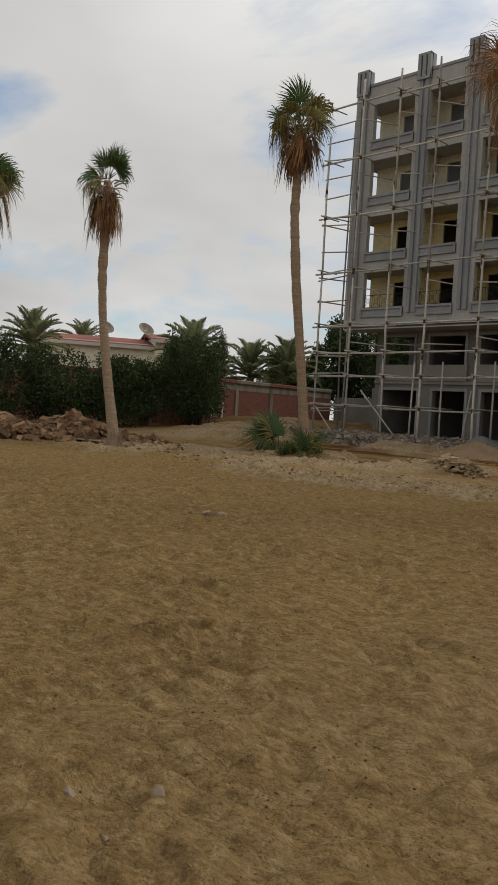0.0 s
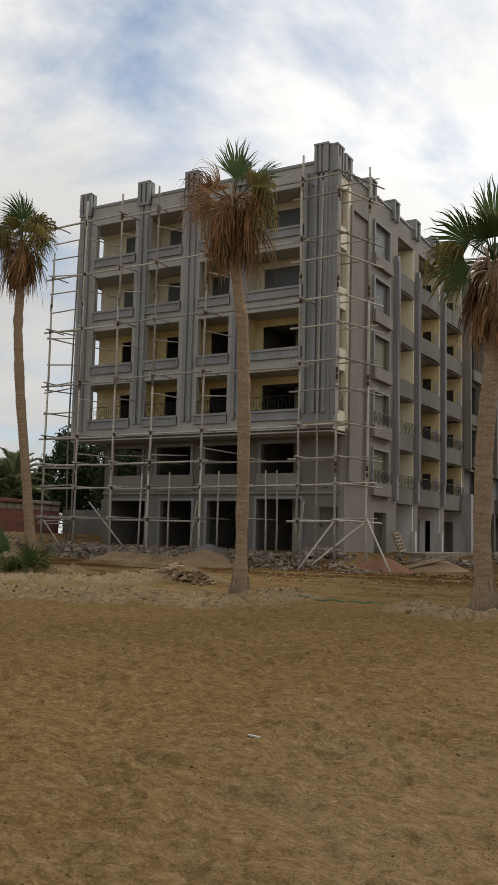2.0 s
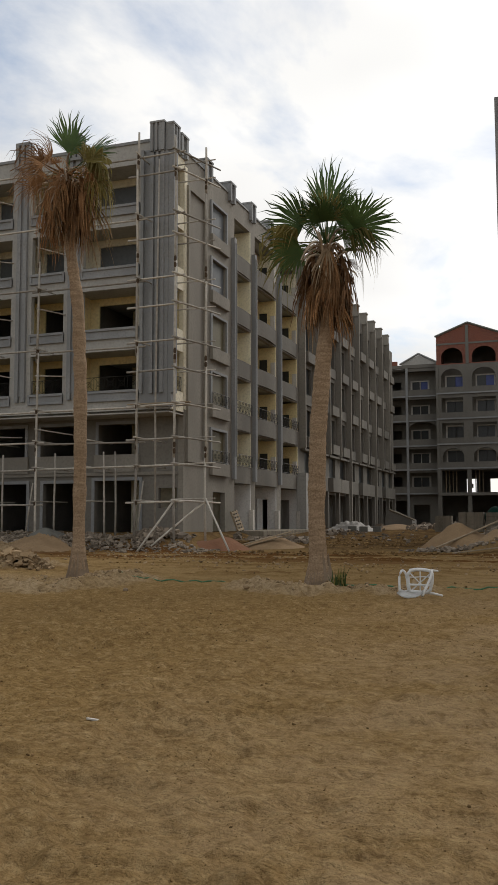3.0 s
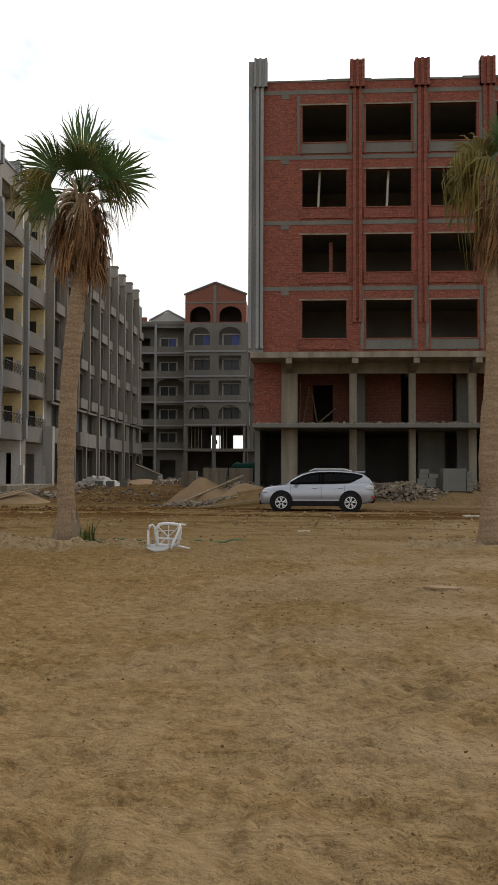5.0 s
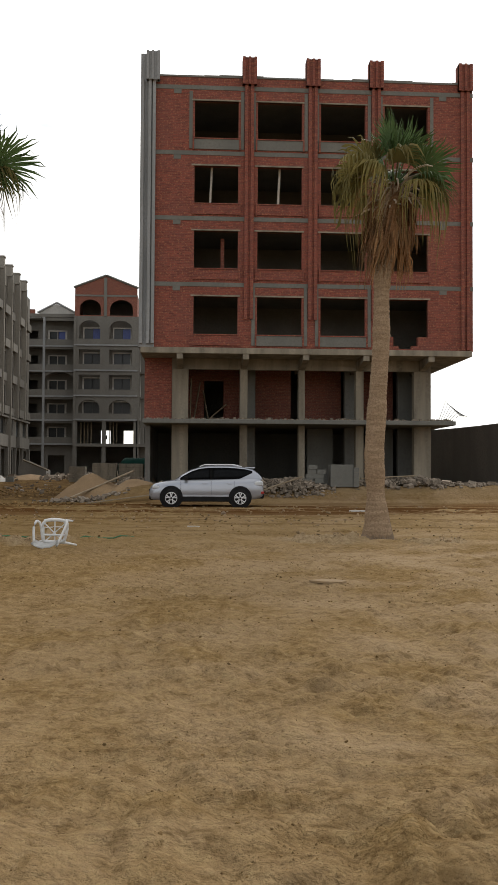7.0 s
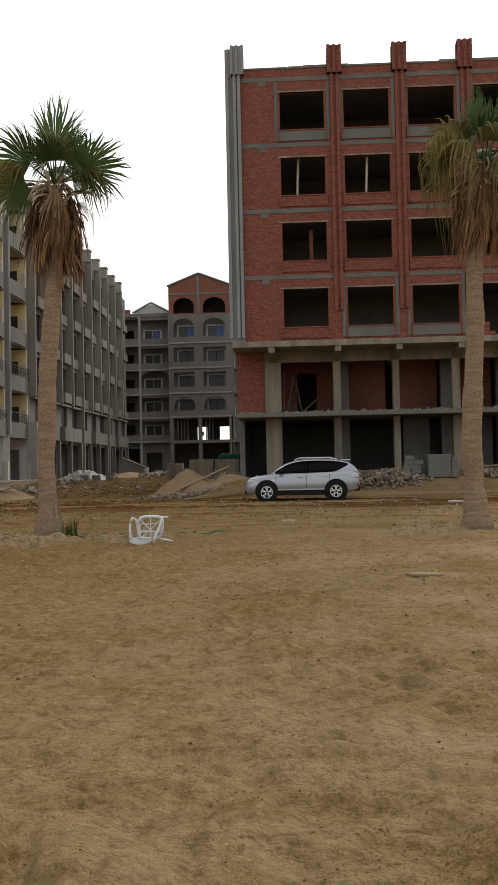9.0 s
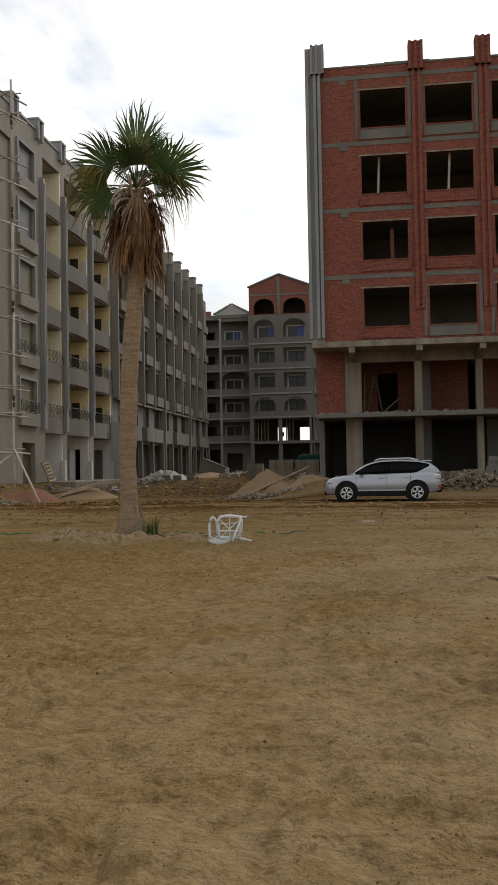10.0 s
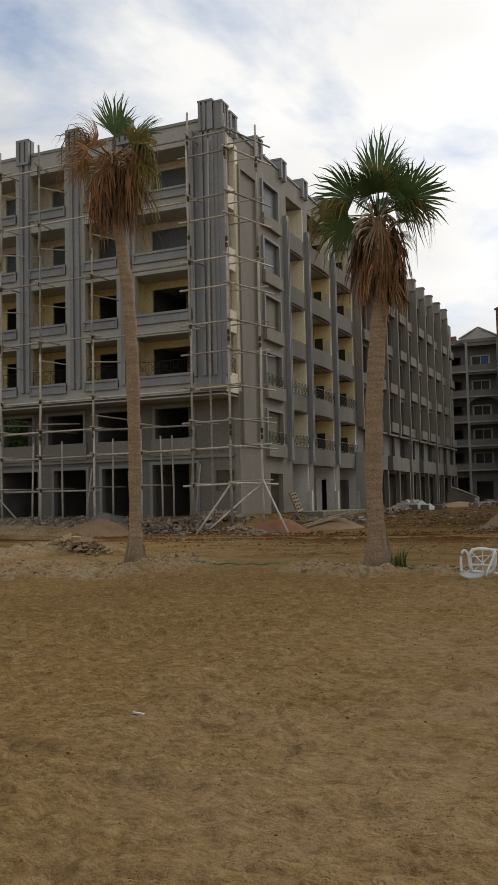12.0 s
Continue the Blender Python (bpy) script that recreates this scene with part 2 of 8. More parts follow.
    rut = maths("MULTIPLY", maths("MULTIPLY", ramp(sep.outputs[1], 21.0, 25.0), ramp(sep.outputs[1], 31.0, 28.0)), ramp(streaks.outputs[0], 0.52, 0.60, 0, 0.6))
    col = mix(rut, col, (0.148, 0.079, 0.030))
    berm = nt.nodes.new("ShaderNodeAttribute")
    berm.attribute_name = "spoil"
    col = mix(maths("MULTIPLY", berm.outputs["Fac"], ramp(mid, 0.3, 0.6, 0.45, 1.0)), col, mix(ramp(clod, 0.42, 0.62), (0.425, 0.319, 0.195), (0.276, 0.198, 0.112)))
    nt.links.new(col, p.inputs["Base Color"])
    h = maths("ADD", maths("MULTIPLY", scuff, -1.0), maths("MULTIPLY", clod, 1.25))
    h = maths("ADD", maths("ADD", h, maths("MULTIPLY", grain, 0.14)), maths("MULTIPLY", pits, -0.03))
    bp = nt.nodes.new("ShaderNodeBump")
    bp.inputs["Strength"].default_value, bp.inputs["Distance"].default_value = 1.0, 0.10
    nt.links.new(h, bp.inputs["Height"])
    nt.links.new(bp.outputs[0], p.inputs["Normal"])
    p.inputs["Roughness"].default_value, p.inputs["Specular IOR Level"].default_value = 0.97, 0.0
    return m


M_SAND = sand_material()
M_SANDPILE = surface("pale_sand", (0.31, 0.215, 0.125), (0.245, 0.165, 0.095), 0.97, 1.2, 14.0, 0.6, dist=0.04)
M_SOIL = surface("red_soil", (0.24, 0.12, 0.07), (0.2, 0.1, 0.06), 0.97, 1.2, 14.0, 0.6, dist=0.04)
M_STONE = per_island(surface("rubble_stone", (0.34, 0.245, 0.145), (0.26, 0.18, 0.10), 0.95, 3.0, 18.0, 0.5))
M_CONCRUB = per_island(surface("concrete_rubble", (0.29, 0.24, 0.185), (0.215, 0.175, 0.135), 0.95, 3.0, 18.0, 0.5), 0.55, 1.3)
M_REDROCK = per_island(surface("tan_rock", (0.22, 0.135, 0.075), (0.15, 0.09, 0.048), 0.95, 3.0, 18.0, 0.5), 0.5, 1.7)
M_WHITESTONE = per_island(surface("pale_stone", (0.28, 0.215, 0.15), (0.23, 0.17, 0.115), 0.95, 3.0, 18.0, 0.4), 0.8, 1.15)
M_CLOD = per_island(surface("brown_clod", (0.20, 0.118, 0.045), (0.26, 0.17, 0.075), 0.97, 3, 20, 0.4), 0.5, 1.3)
# One render, two tones: light on the front and side put into the colour.
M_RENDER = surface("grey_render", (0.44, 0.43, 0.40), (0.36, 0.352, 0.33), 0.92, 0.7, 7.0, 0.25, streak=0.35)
M_RENDER_MID = surface("mid_grey_render", (0.30, 0.278, 0.238), (0.24, 0.222, 0.192), 0.92, 0.6, 7.0, 0.25, streak=0.35)
M_TRIM = surface("dark_grey_trim", (0.30, 0.305, 0.305), (0.225, 0.232, 0.235), 0.85, 0.8, 9.0, 0.2, streak=0.3)
M_CREAM = surface("yellow_cream_paint", (0.84, 0.71, 0.40), (0.78, 0.65, 0.36), 0.85, 0.8, 8.0, 0.15)
M_PALECREAM = surface("pale_cream_paint", (0.88, 0.83, 0.63), (0.82, 0.76, 0.56), 0.85, 0.8, 8.0, 0.15)
M_BEIGE = surface("beige_plaster", (0.82, 0.76, 0.60), (0.75, 0.69, 0.54), 0.9, 0.8, 8.0, 0.15)
M_WHITE = surface("white_paint", (0.62, 0.58, 0.52), (0.52, 0.49, 0.45), 0.85, 0.9, 9.0, 0.12)
M_WHITEWASH = surface("whitewash", (0.80, 0.78, 0.75), (0.70, 0.68, 0.66), 0.9, 0.9, 9.0, 0.12)
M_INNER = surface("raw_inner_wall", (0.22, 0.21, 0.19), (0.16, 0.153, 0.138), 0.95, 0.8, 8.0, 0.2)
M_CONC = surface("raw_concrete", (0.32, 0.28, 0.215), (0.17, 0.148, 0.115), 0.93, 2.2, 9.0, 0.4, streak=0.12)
M_CONCDARK = surface("weathered_dark_concrete", (0.19, 0.185, 0.165), (0.145, 0.145, 0.13), 0.93, 0.9, 9.0, 0.4, streak=0.3)
M_BRICK = brickwork("red_brick", (0.262, 0.07, 0.046), (0.14, 0.039, 0.029), (0.185, 0.086, 0.062))
M_BRICKDARK = brickwork("dull_brick", (0.24, 0.075, 0.05), (0.16, 0.05, 0.035), (0.2, 0.11, 0.08))
M_POLE = per_object(surface("pale_timber", (0.58, 0.54, 0.47), (0.41, 0.37, 0.31), 0.85, 4.0, 40.0, 0.3), 0.5, 1.15)
M_PLANK = per_object(surface("weathered_plank", (0.36, 0.29, 0.2), (0.27, 0.21, 0.14), 0.9, 4.0, 40.0, 0.3), 0.7, 1.2)
M_IRON = surface("black_iron", (0.02, 0.02, 0.02), (0.03, 0.028, 0.025), 0.5, 5.0, 30.0, 0.1, metal=0.6)
M_DARKPANE = surface("dark_pane", (0.02, 0.024, 0.026), (0.03, 0.034, 0.035), 0.3, 1.0, 6.0, 0.02)
M_TRUNK = surface("palm_bark", (0.36, 0.262, 0.172), (0.255, 0.178, 0.112), 0.95, 2.2, 22.0, 1.0, c=(0.19, 0.128, 0.08), streak=7.0, dist=0.03)
M_BOOT = surface("grey_palm_butt", (0.29, 0.22, 0.155), (0.19, 0.14, 0.095), 0.95, 3.0, 25.0, 0.9)
M_GREEN = per_object(surface("palm_green", (0.085, 0.14, 0.045), (0.055, 0.10, 0.035), 0.5, 2.0, 30.0, 0.1, c=(0.085, 0.11, 0.035)), 0.7, 1.3)
M_OLIVE = per_object(surface("palm_yellowing", (0.24, 0.20, 0.06), (0.15, 0.14, 0.05), 0.65, 2.0, 30.0, 0.1, c=(0.22, 0.16, 0.06)), 0.7, 1.3)
M_DEAD = per_object(surface("palm_dead_leaf", (0.30, 0.155, 0.068), (0.165, 0.08, 0.036), 0.9, 2.0, 30.0, 0.2, c=(0.40, 0.255, 0.135)), 0.45, 1.35)
M_STRAW = per_object(surface("palm_straw_leaf", (0.40, 0.29, 0.18), (0.27, 0.18, 0.10), 0.9, 2.0, 30.0, 0.2, c=(0.48, 0.37, 0.25)), 0.6, 1.2)
M_STALK = per_object(surface("palm_dead_stalk", (0.50, 0.41, 0.31), (0.34, 0.26, 0.18), 0.85, 3.0, 30.0, 0.2), 0.5, 1.2)
M_LEAF = per_island(surface("bush_leaf", (0.06, 0.085, 0.028), (0.036, 0.056, 0.02), 0.7, 0.8, 20.0, 0.1), 0.5, 1.7)
M_DATE = per_object(surface("date_palm_leaf", (0.24, 0.26, 0.13), (0.17, 0.19, 0.09), 0.6, 1.0, 20.0, 0.1), 0.7, 1.3)
M_TWIG = surface("brown_bark", (0.10, 0.07, 0.045), (0.07, 0.05, 0.035), 0.95, 3.0, 20.0, 0.5)
M_ROOF = surface("red_roof_tile", (0.30, 0.10, 0.07), (0.24, 0.08, 0.06), 0.85, 1.0, 10.0, 0.4)
M_VILLA = surface("villa_cream", (0.82, 0.77, 0.60), (0.76, 0.70, 0.54), 0.85, 0.5, 6.0, 0.1)
M_PLASTIC = surface("white_plastic", (0.72, 0.72, 0.71), (0.62, 0.62, 0.60), 0.4, 3.0, 15.0, 0.05)
M_CARPAINT = surface("silver_blue_paint", (0.41, 0.43, 0.475), (0.395, 0.415, 0.46), 0.24, 2.0, 60.0, 0.0, metal=0.5, c=(0.395, 0.415, 0.46))
M_BLACKPL = surface("black_plastic", (0.012, 0.012, 0.012), (0.018, 0.018, 0.018), 0.9, 4.0, 40.0, 0.1)
M_TYRE = surface("dusty_tyre", (0.013, 0.013, 0.013), (0.022, 0.02, 0.018), 0.95, 6.0, 40.0, 0.2)
M_ALLOY = surface("bright_alloy", (0.78, 0.78, 0.78), (0.72, 0.72, 0.72), 0.35, 4.0, 30.0, 0.02, metal=0.2)
M_CARGLASS = surface("tinted_glass", (0.012, 0.014, 0.016), (0.015, 0.017, 0.02), 0.12, 2.0, 10.0, 0.0)
M_CARGLASS.node_tree.nodes["Principled BSDF"].inputs["Specular IOR Level"].default_value = 0.1
M_LAMPRED = surface("red_lamp", (0.35, 0.02, 0.02), (0.3, 0.02, 0.02), 0.2, 4.0, 30.0, 0.0)
M_LAMPCLEAR = surface("clear_lamp", (0.6, 0.62, 0.64), (0.5, 0.52, 0.55), 0.15, 4.0, 30.0, 0.0)
M_HOSE = surface("green_hose", (0.05, 0.17, 0.07), (0.04, 0.13, 0.06), 0.5, 4.0, 30.0, 0.05)
M_TANK = surface("dark_green_tank", (0.004, 0.04, 0.03), (0.003, 0.03, 0.022), 0.9, 1.0, 10.0, 0.1)
M_TARP = surface("white_tarpaulin", (0.33, 0.31, 0.28), (0.24, 0.225, 0.20), 0.7, 2.5, 12.0, 0.3)
# Darker grey render, its tone also standing in for shade on some walls.
M_RENDER_DARK = surface("dark_grey_render", (0.225, 0.21, 0.182), (0.165, 0.155, 0.136), 0.92, 0.6, 7.0, 0.25, streak=0.3)
M_BACK = surface("far_grey_render", (0.185, 0.175, 0.155), (0.142, 0.135, 0.12), 0.92, 0.6, 7.0, 0.25, streak=0.3)
M_PANEGREY = surface("grey_pane", (0.12, 0.13, 0.135), (0.095, 0.105, 0.11), 0.6, 0.7, 6.0, 0.02)
M_OLIVEPANE = surface("olive_pane", (0.17, 0.15, 0.08), (0.13, 0.115, 0.07), 0.6, 0.7, 6.0, 0.02)
M_BLUE = surface("blue_film", (0.06, 0.09, 0.32), (0.08, 0.12, 0.38), 0.4, 2.0, 12.0, 0.1)



def translucent(m, share):
    """Let part of the light through thin leaves."""
    nt = m.node_tree
    p = nt.nodes["Principled BSDF"]
    out = nt.nodes["Material Output"]
    tr, mx = nt.nodes.new("ShaderNodeBsdfTranslucent"), nt.nodes.new("ShaderNodeMixShader")
    nt.links.new(p.inputs["Base Color"].links[0].from_socket, tr.inputs["Color"])
    mx.inputs[0].default_value = share
    nt.links.new(p.outputs[0], mx.inputs[1])
    nt.links.new(tr.outputs[0], mx.inputs[2])
    nt.links.new(mx.outputs[0], out.inputs["Surface"])


for leaf, share in ((M_GREEN, 0.3), (M_OLIVE, 0.4), (M_DATE, 0.45), (M_LEAF, 0.25), (M_DEAD, 0.2)):
    translucent(leaf, share)
    leaf.node_tree.nodes["Principled BSDF"].inputs["Specular IOR Level"].default_value = 0.18

# ---- shape helpers ----


def thing(name, label, category, group="", kind="", at=(0, 0, 0)):
    ob = new(name)
    ob.empty_display_size = 0.2
    ob.location = at
    return tagged(ob, label, category, group, kind)


def mesh_of(name, bm, mat):
    bm.normal_update()
    me = bpy.data.meshes.new(name)
    bm.to_mesh(me)
    bm.free()
    for m in mat if isinstance(mat, (list, tuple)) else (mat,):
        me.materials.append(m)
    return me


def part(name, bm, mat, parent=None, label=""):
    """One mesh object from a bmesh in world metres, under a thing or a part that stands unturned."""
    ob = new(name, mesh_of(name, bm, mat) if isinstance(bm, bmesh.types.BMesh) else bm)
    if parent is not None:
        ob.parent = parent
        if parent.parent is None:
            ob.matrix_parent_inverse = Matrix.Translation(-parent.location)
    if label:
        ob["label"] = label
    return ob


def box(bm, lo, hi, bevel=0.0):
    made = bmesh.ops.create_cube(bm, size=1)["verts"]
    for v in made:
        v.co = Vector([a + (c + 0.5) * (b - a) for a, b, c in zip(lo, hi, v.co)])
    if bevel:
        edges = {e for v in made for e in v.link_edges}
        bmesh.ops.bevel(bm, geom=list(edges), offset=bevel, segments=1, affect="EDGES")
    return bm


def boxed(lo, hi, bevel=0.0):
    return box(bmesh.new(), lo, hi, bevel)


def tube(bm, points, radii, sides=8, cap=True):
    """A tapering round bar along points."""
    points = [Vector(p) for p in points]
    if not isinstance(radii, (list, tuple)):
        radii = [radii] * len(points)
    rings = []
    for i, (p, r) in enumerate(zip(points, radii)):
        d = (points[min(i + 1, len(points) - 1)] - points[max(i - 1, 0)]).normalized()
        side = d.cross(Vector((0, 0, 1)) if abs(d.z) < 0.95 else Vector((0, 1, 0))).normalized()
        up = side.cross(d)
        rings.append([bm.verts.new(p + r * (math.cos(a) * side + math.sin(a) * up)) for a in (2 * math.pi * k / sides for k in range(sides))])
    for a, b in zip(rings, rings[1:]):
        for k in range(sides):
            f = bm.faces.new((a[k], a[(k + 1) % sides], b[(k + 1) % sides], b[k]))
            f.smooth = sides > 6
    if cap:
        bm.faces.new(rings[0][::-1])
        bm.faces.new(rings[-1])
    return bm


def pierced(bm, axis, at, thick, u0, u1, z0, z1, holes):
    """An upright wall with real openings. axis 'y': it runs along x and its outer face lies at y = at; axis 'x': along y, outer face x = at.
    thick is signed, from the outer face inwards. holes: (u0, u1, z0, z1)."""
    us = sorted({u0, u1, *(min(max(h[i], u0), u1) for h in holes for i in (0, 1))})
    zs = sorted({z0, z1, *(min(max(h[i], z0), z1) for h in holes for i in (2, 3))})

    def solid(i, j):
        if not (0 <= i < len(us) - 1 and 0 <= j < len(zs) - 1):
            return False
        cu, cz = (us[i] + us[i + 1]) / 2, (zs[j] + zs[j + 1]) / 2
        return not any(h[0] < cu < h[1] and h[2] < cz < h[3] for h in holes)

    made = {}

    def v(i, j, k):
        if (i, j, k) not in made:
            w = at + (thick if k else 0)
            made[i, j, k] = bm.verts.new((us[i], w, zs[j]) if axis == "y" else (w, us[i], zs[j]))
        return made[i, j, k]

    for i in range(len(us) - 1):
        for j in range(len(zs) - 1):
            if not solid(i, j):
                continue
            for k in (0, 1):
                bm.faces.new([v(i, j, k), v(i + 1, j, k), v(i + 1, j + 1, k), v(i, j + 1, k)])
            for di, dj, a, b in ((-1, 0, (0, 0), (0, 1)), (1, 0, (1, 0), (1, 1)), (0, -1, (0, 0), (1, 0)), (0, 1, (0, 1), (1, 1))):
                if not solid(i + di, j + dj):
                    p, q = (i + a[0], j + a[1]), (i + b[0], j + b[1])
                    bm.faces.new([v(*p, 0), v(*q, 0), v(*q, 1), v(*p, 1)])
    bmesh.ops.recalc_face_normals(bm, faces=bm.faces)
    return bm


def vnoise(x, y, seed=0):
    """Smooth value noise of arrays, from -1 to 1."""
    xi, yi = np.floor(x).astype(np.int64), np.floor(y).astype(np.int64)
    fx, fy = x - xi, y - yi
    fx, fy = fx * fx * (3 - 2 * fx), fy * fy * (3 - 2 * fy)

    def h(a, b):
        n = (a * 374761393 + b * 668265263 + seed * 1442695041) & 0x7FFFFFFF
        n = ((n ^ (n >> 13)) * 1274126177) & 0x7FFFFFFF
        return ((n ^ (n >> 16)) & 0xFFFF) / 32767.5 - 1

    top = h(xi, yi) * (1 - fx) + h(xi + 1, yi) * fx
    low = h(xi, yi + 1) * (1 - fx) + h(xi + 1, yi + 1) * fx
    return top * (1 - fy) + low * fy


def fbm(x, y, octaves=4, seed=0):
    out, amp = np.zeros_like(x, dtype=float), 1.0
    for o in range(octaves):
        out += amp * vnoise(x * 2**o + 17.3 * o, y * 2**o - 9.1 * o, seed + o)
        amp *= 0.5
    return out


def step(a, b, v):
    s = np.clip((v - a) / (b - a), 0, 1)
    return s * s * (3 - 2 * s)


PALMS = [(-26.6, 18.3), (-24.35, 25.8), (-12.5, 21.3), (-5.75, 21.12), (4.27, 21.05)]
# mounds: x, y, long radius, short radius, turn in degrees, height
MOUNDS = [(-37.5, 34.5, 5.5, 2.2, 100, 0.6), (-33.5, 31.0, 4.5, 1.8, 60, 0.55), (-24.6, 33.5, 3.0, 1.5, 10, 0.5), (-17.3, 24.8, 2.0, 1.0, 25, 0.35), (-20.5, 22.6, 5.0, 1.0, 35, 0.2),
          (-22.5, 35.2, 1.6, 1.0, 0, 0.55), (-28.0, 22.0, 5.0, 1.5, 30, 0.2)]
# banks thrown up before the palms: their crests, width and height
BANKS = [([(-21.5, 20.0), (-17.8, 17.0), (-15.0, 16.2), (-13.3, 17.0), (-11.6, 17.5), (-10.8, 18.8), (-10.9, 20.9), (-12.0, 22.4)], 0.85, 0.17),
         ([(-7.1, 20.3), (-6.4, 19.4), (-5.6, 18.9), (-4.6, 19.1), (-3.6, 19.2), (-3.2, 19.9)], 0.6, 0.13),
         ([(2.5, 20.6), (3.3, 20.0)], 0.5, 0.1), ([(4.9, 19.6), (5.7, 20.0)], 0.45, 0.1)]


def bank_off(x, y, line):
    """The distance from a bank's crest."""
    best = np.full(np.shape(x), 1e9)
    for (x0, y0), (x1, y1) in zip(line, line[1:]):
        dx, dy = x1 - x0, y1 - y0
        u = np.clip(((x - x0) * dx + (y - y0) * dy) / (dx * dx + dy * dy), 0, 1)
        best = np.minimum(best, np.hypot(x - x0 - u * dx, y - y0 - u * dy))
    return best


def height(x, y):
    """The lie of the land."""
    x, y = np.asarray(x, float), np.asarray(y, float)
    r = np.hypot(x, y)
    z = 0.19 * step(23, 33, y) + 0.10 * step(-20, -34, x) * step(8, 30, r)
    bank = step(35.6, 39.4, y) * step(-15.5, -17.5, x) + step(37.4, 40.2, y) * step(-5.0, -2.5, x) + step(37, 62, y) * step(-17.5, -15.5, x) * step(-2.5, -5.0, x)
    z = z + 0.76 * np.clip(bank, 0, 1)
    z = z + 0.5 * step(-30, -42, x) * step(15, 34, y)
    for mx, my, a, b, turn, h in MOUNDS:
        c, s = math.cos(radians(turn)), math.sin(radians(turn))
        u, v = (x - mx) * c + (y - my) * s, -(x - mx) * s + (y - my) * c
        wob = 1 + 0.25 * vnoise(x * 1.3, y * 1.3, 5)
        z = z + h * np.exp(-((u / a) ** 2 + (v / b) ** 2) * wob * 1.6)
    for line, wide, high in BANKS:
        d = bank_off(x, y, line) + 0.22 * vnoise(x * 1.7, y * 1.7, 81)
        z = z + high * np.exp(-((np.maximum(d, 0) / wide) ** 2) * 1.8) * (1 + 0.45 * vnoise(x * 2.3, y * 2.3, 82))
    for px, py in PALMS[:2]:
        d = np.hypot(x - px, y - py)
        ring = np.exp(-(((d - 1.45 - 0.35 * vnoise(x * 0.9, y * 0.9, 12)) / 0.5) ** 2))
        z = z + ring * (0.17 + 0.09 * vnoise(x * 2.1, y * 2.1, 8) + 0.06 * fbm(x * 4.5, y * 4.5, 2, 14)) + 0.05 * np.exp(-((d / 1.2) ** 2))
    near = 1 - step(26, 60, r)
    z = z + near * (0.035 * fbm(x * 0.5, y * 0.5, 3, 3) + 0.022 * (1 - step(12, 26, r)) * fbm(x * 1.7, y * 1.7, 2, 11))
    # trodden dents and small clods
    dents = vnoise(x * 3.1 + 0.6 * vnoise(x * 2, y * 2, 4), y * 3.1, 21)
    z = z - (1 - step(12, 26, r)) * 0.04 * step(0.36, 0.85, dents)
    z = z + (1 - step(5, 9, r)) * 0.006 * vnoise(x * 7, y * 7, 31)
    # overlapping footprints: crisp-edged ridges between hollows
    fx, fy = x + 0.15 * vnoise(x * 2.3, y * 2.3, 51), y + 0.15 * vnoise(x * 2.3, y * 2.3, 52)
    tread = np.abs(vnoise(fx * 3.6, fy * 3.6, 53)) - 0.35 + 0.5 * np.abs(vnoise(fx * 7.4, fy * 7.4, 54))
    z = z + (1 - 0.15 * step(12, 24, r)) * (1 - step(30, 42, r)) * 0.085 * tread * (0.6 + 0.6 * vnoise(x * 0.8, y * 0.8, 55))
    # wheel ruts along the track
    for ry, w in ((30.2, 0.4), (31.8, 0.4), (33.4, 0.35), (37.0, 0.3)):
        rut = np.exp(-(((y - ry - 0.5 * vnoise(x * 0.12, x * 0 + ry, 2)) / w) ** 2)) * step(-17, -12, x)
        z = z - 0.08 * rut * (1 + 0.5 * vnoise(x * 1.7, y * 2.7, 6)) + 0.08 * rut * fbm(x * 2.2, y * 3.5, 3, 9)
    # clods on the dug-out soil
    lumps = np.abs(fbm(x * 3.4, y * 3.4, 3, 71))
    z = z + spoil(x, y) * step(14, 17, r) * (0.13 * (lumps - 0.42) + 0.035 * fbm(x * 8.0, y * 8.0, 2, 75))
    rough = np.clip(bank, 0, 1) * step(70, 50, y)
    return z + rough * 0.05 * fbm(x * 1.4, y * 1.4, 3, 41)


def spoil(x, y):
    """How far pale dug-out soil covers the sand, round the palms and on the heaps."""
    out = np.zeros_like(x)
    wob = 0.5 * fbm(x * 1.1, y * 1.1, 3, 61)
    for line, wide, high in BANKS:
        out = np.maximum(out, 1 - step(0.7 * wide, 1.5 * wide, bank_off(x, y, line) + 0.6 * wob))
    out = np.maximum(out, 0.6 * (1 - step(0.6, 1.1, np.hypot((x + 15.5) / 4.6, (y - 19.8) / 3.2) + 0.4 * wob)))
    for px, py in PALMS[:2]:
        d = np.hypot(x - px, (y - py) * 1.15)
        out = np.maximum(out, 1 - step(1.5, 2.5, d + wob))
    for mx, my, a, b, turn, h in MOUNDS:
        c, s = math.cos(radians(turn)), math.sin(radians(turn))
        u, v = (x - mx) * c + (y - my) * s, -(x - mx) * s + (y - my) * c
        out = np.maximum(out, 1 - step(0.6, 1.5, np.hypot(u / a, v / b) + 0.4 * wob))
    return out


def gz(x, y):
    return float(height(np.array([x]), np.array([y]))[0])


# ---- ground: one sheet to the horizon ----


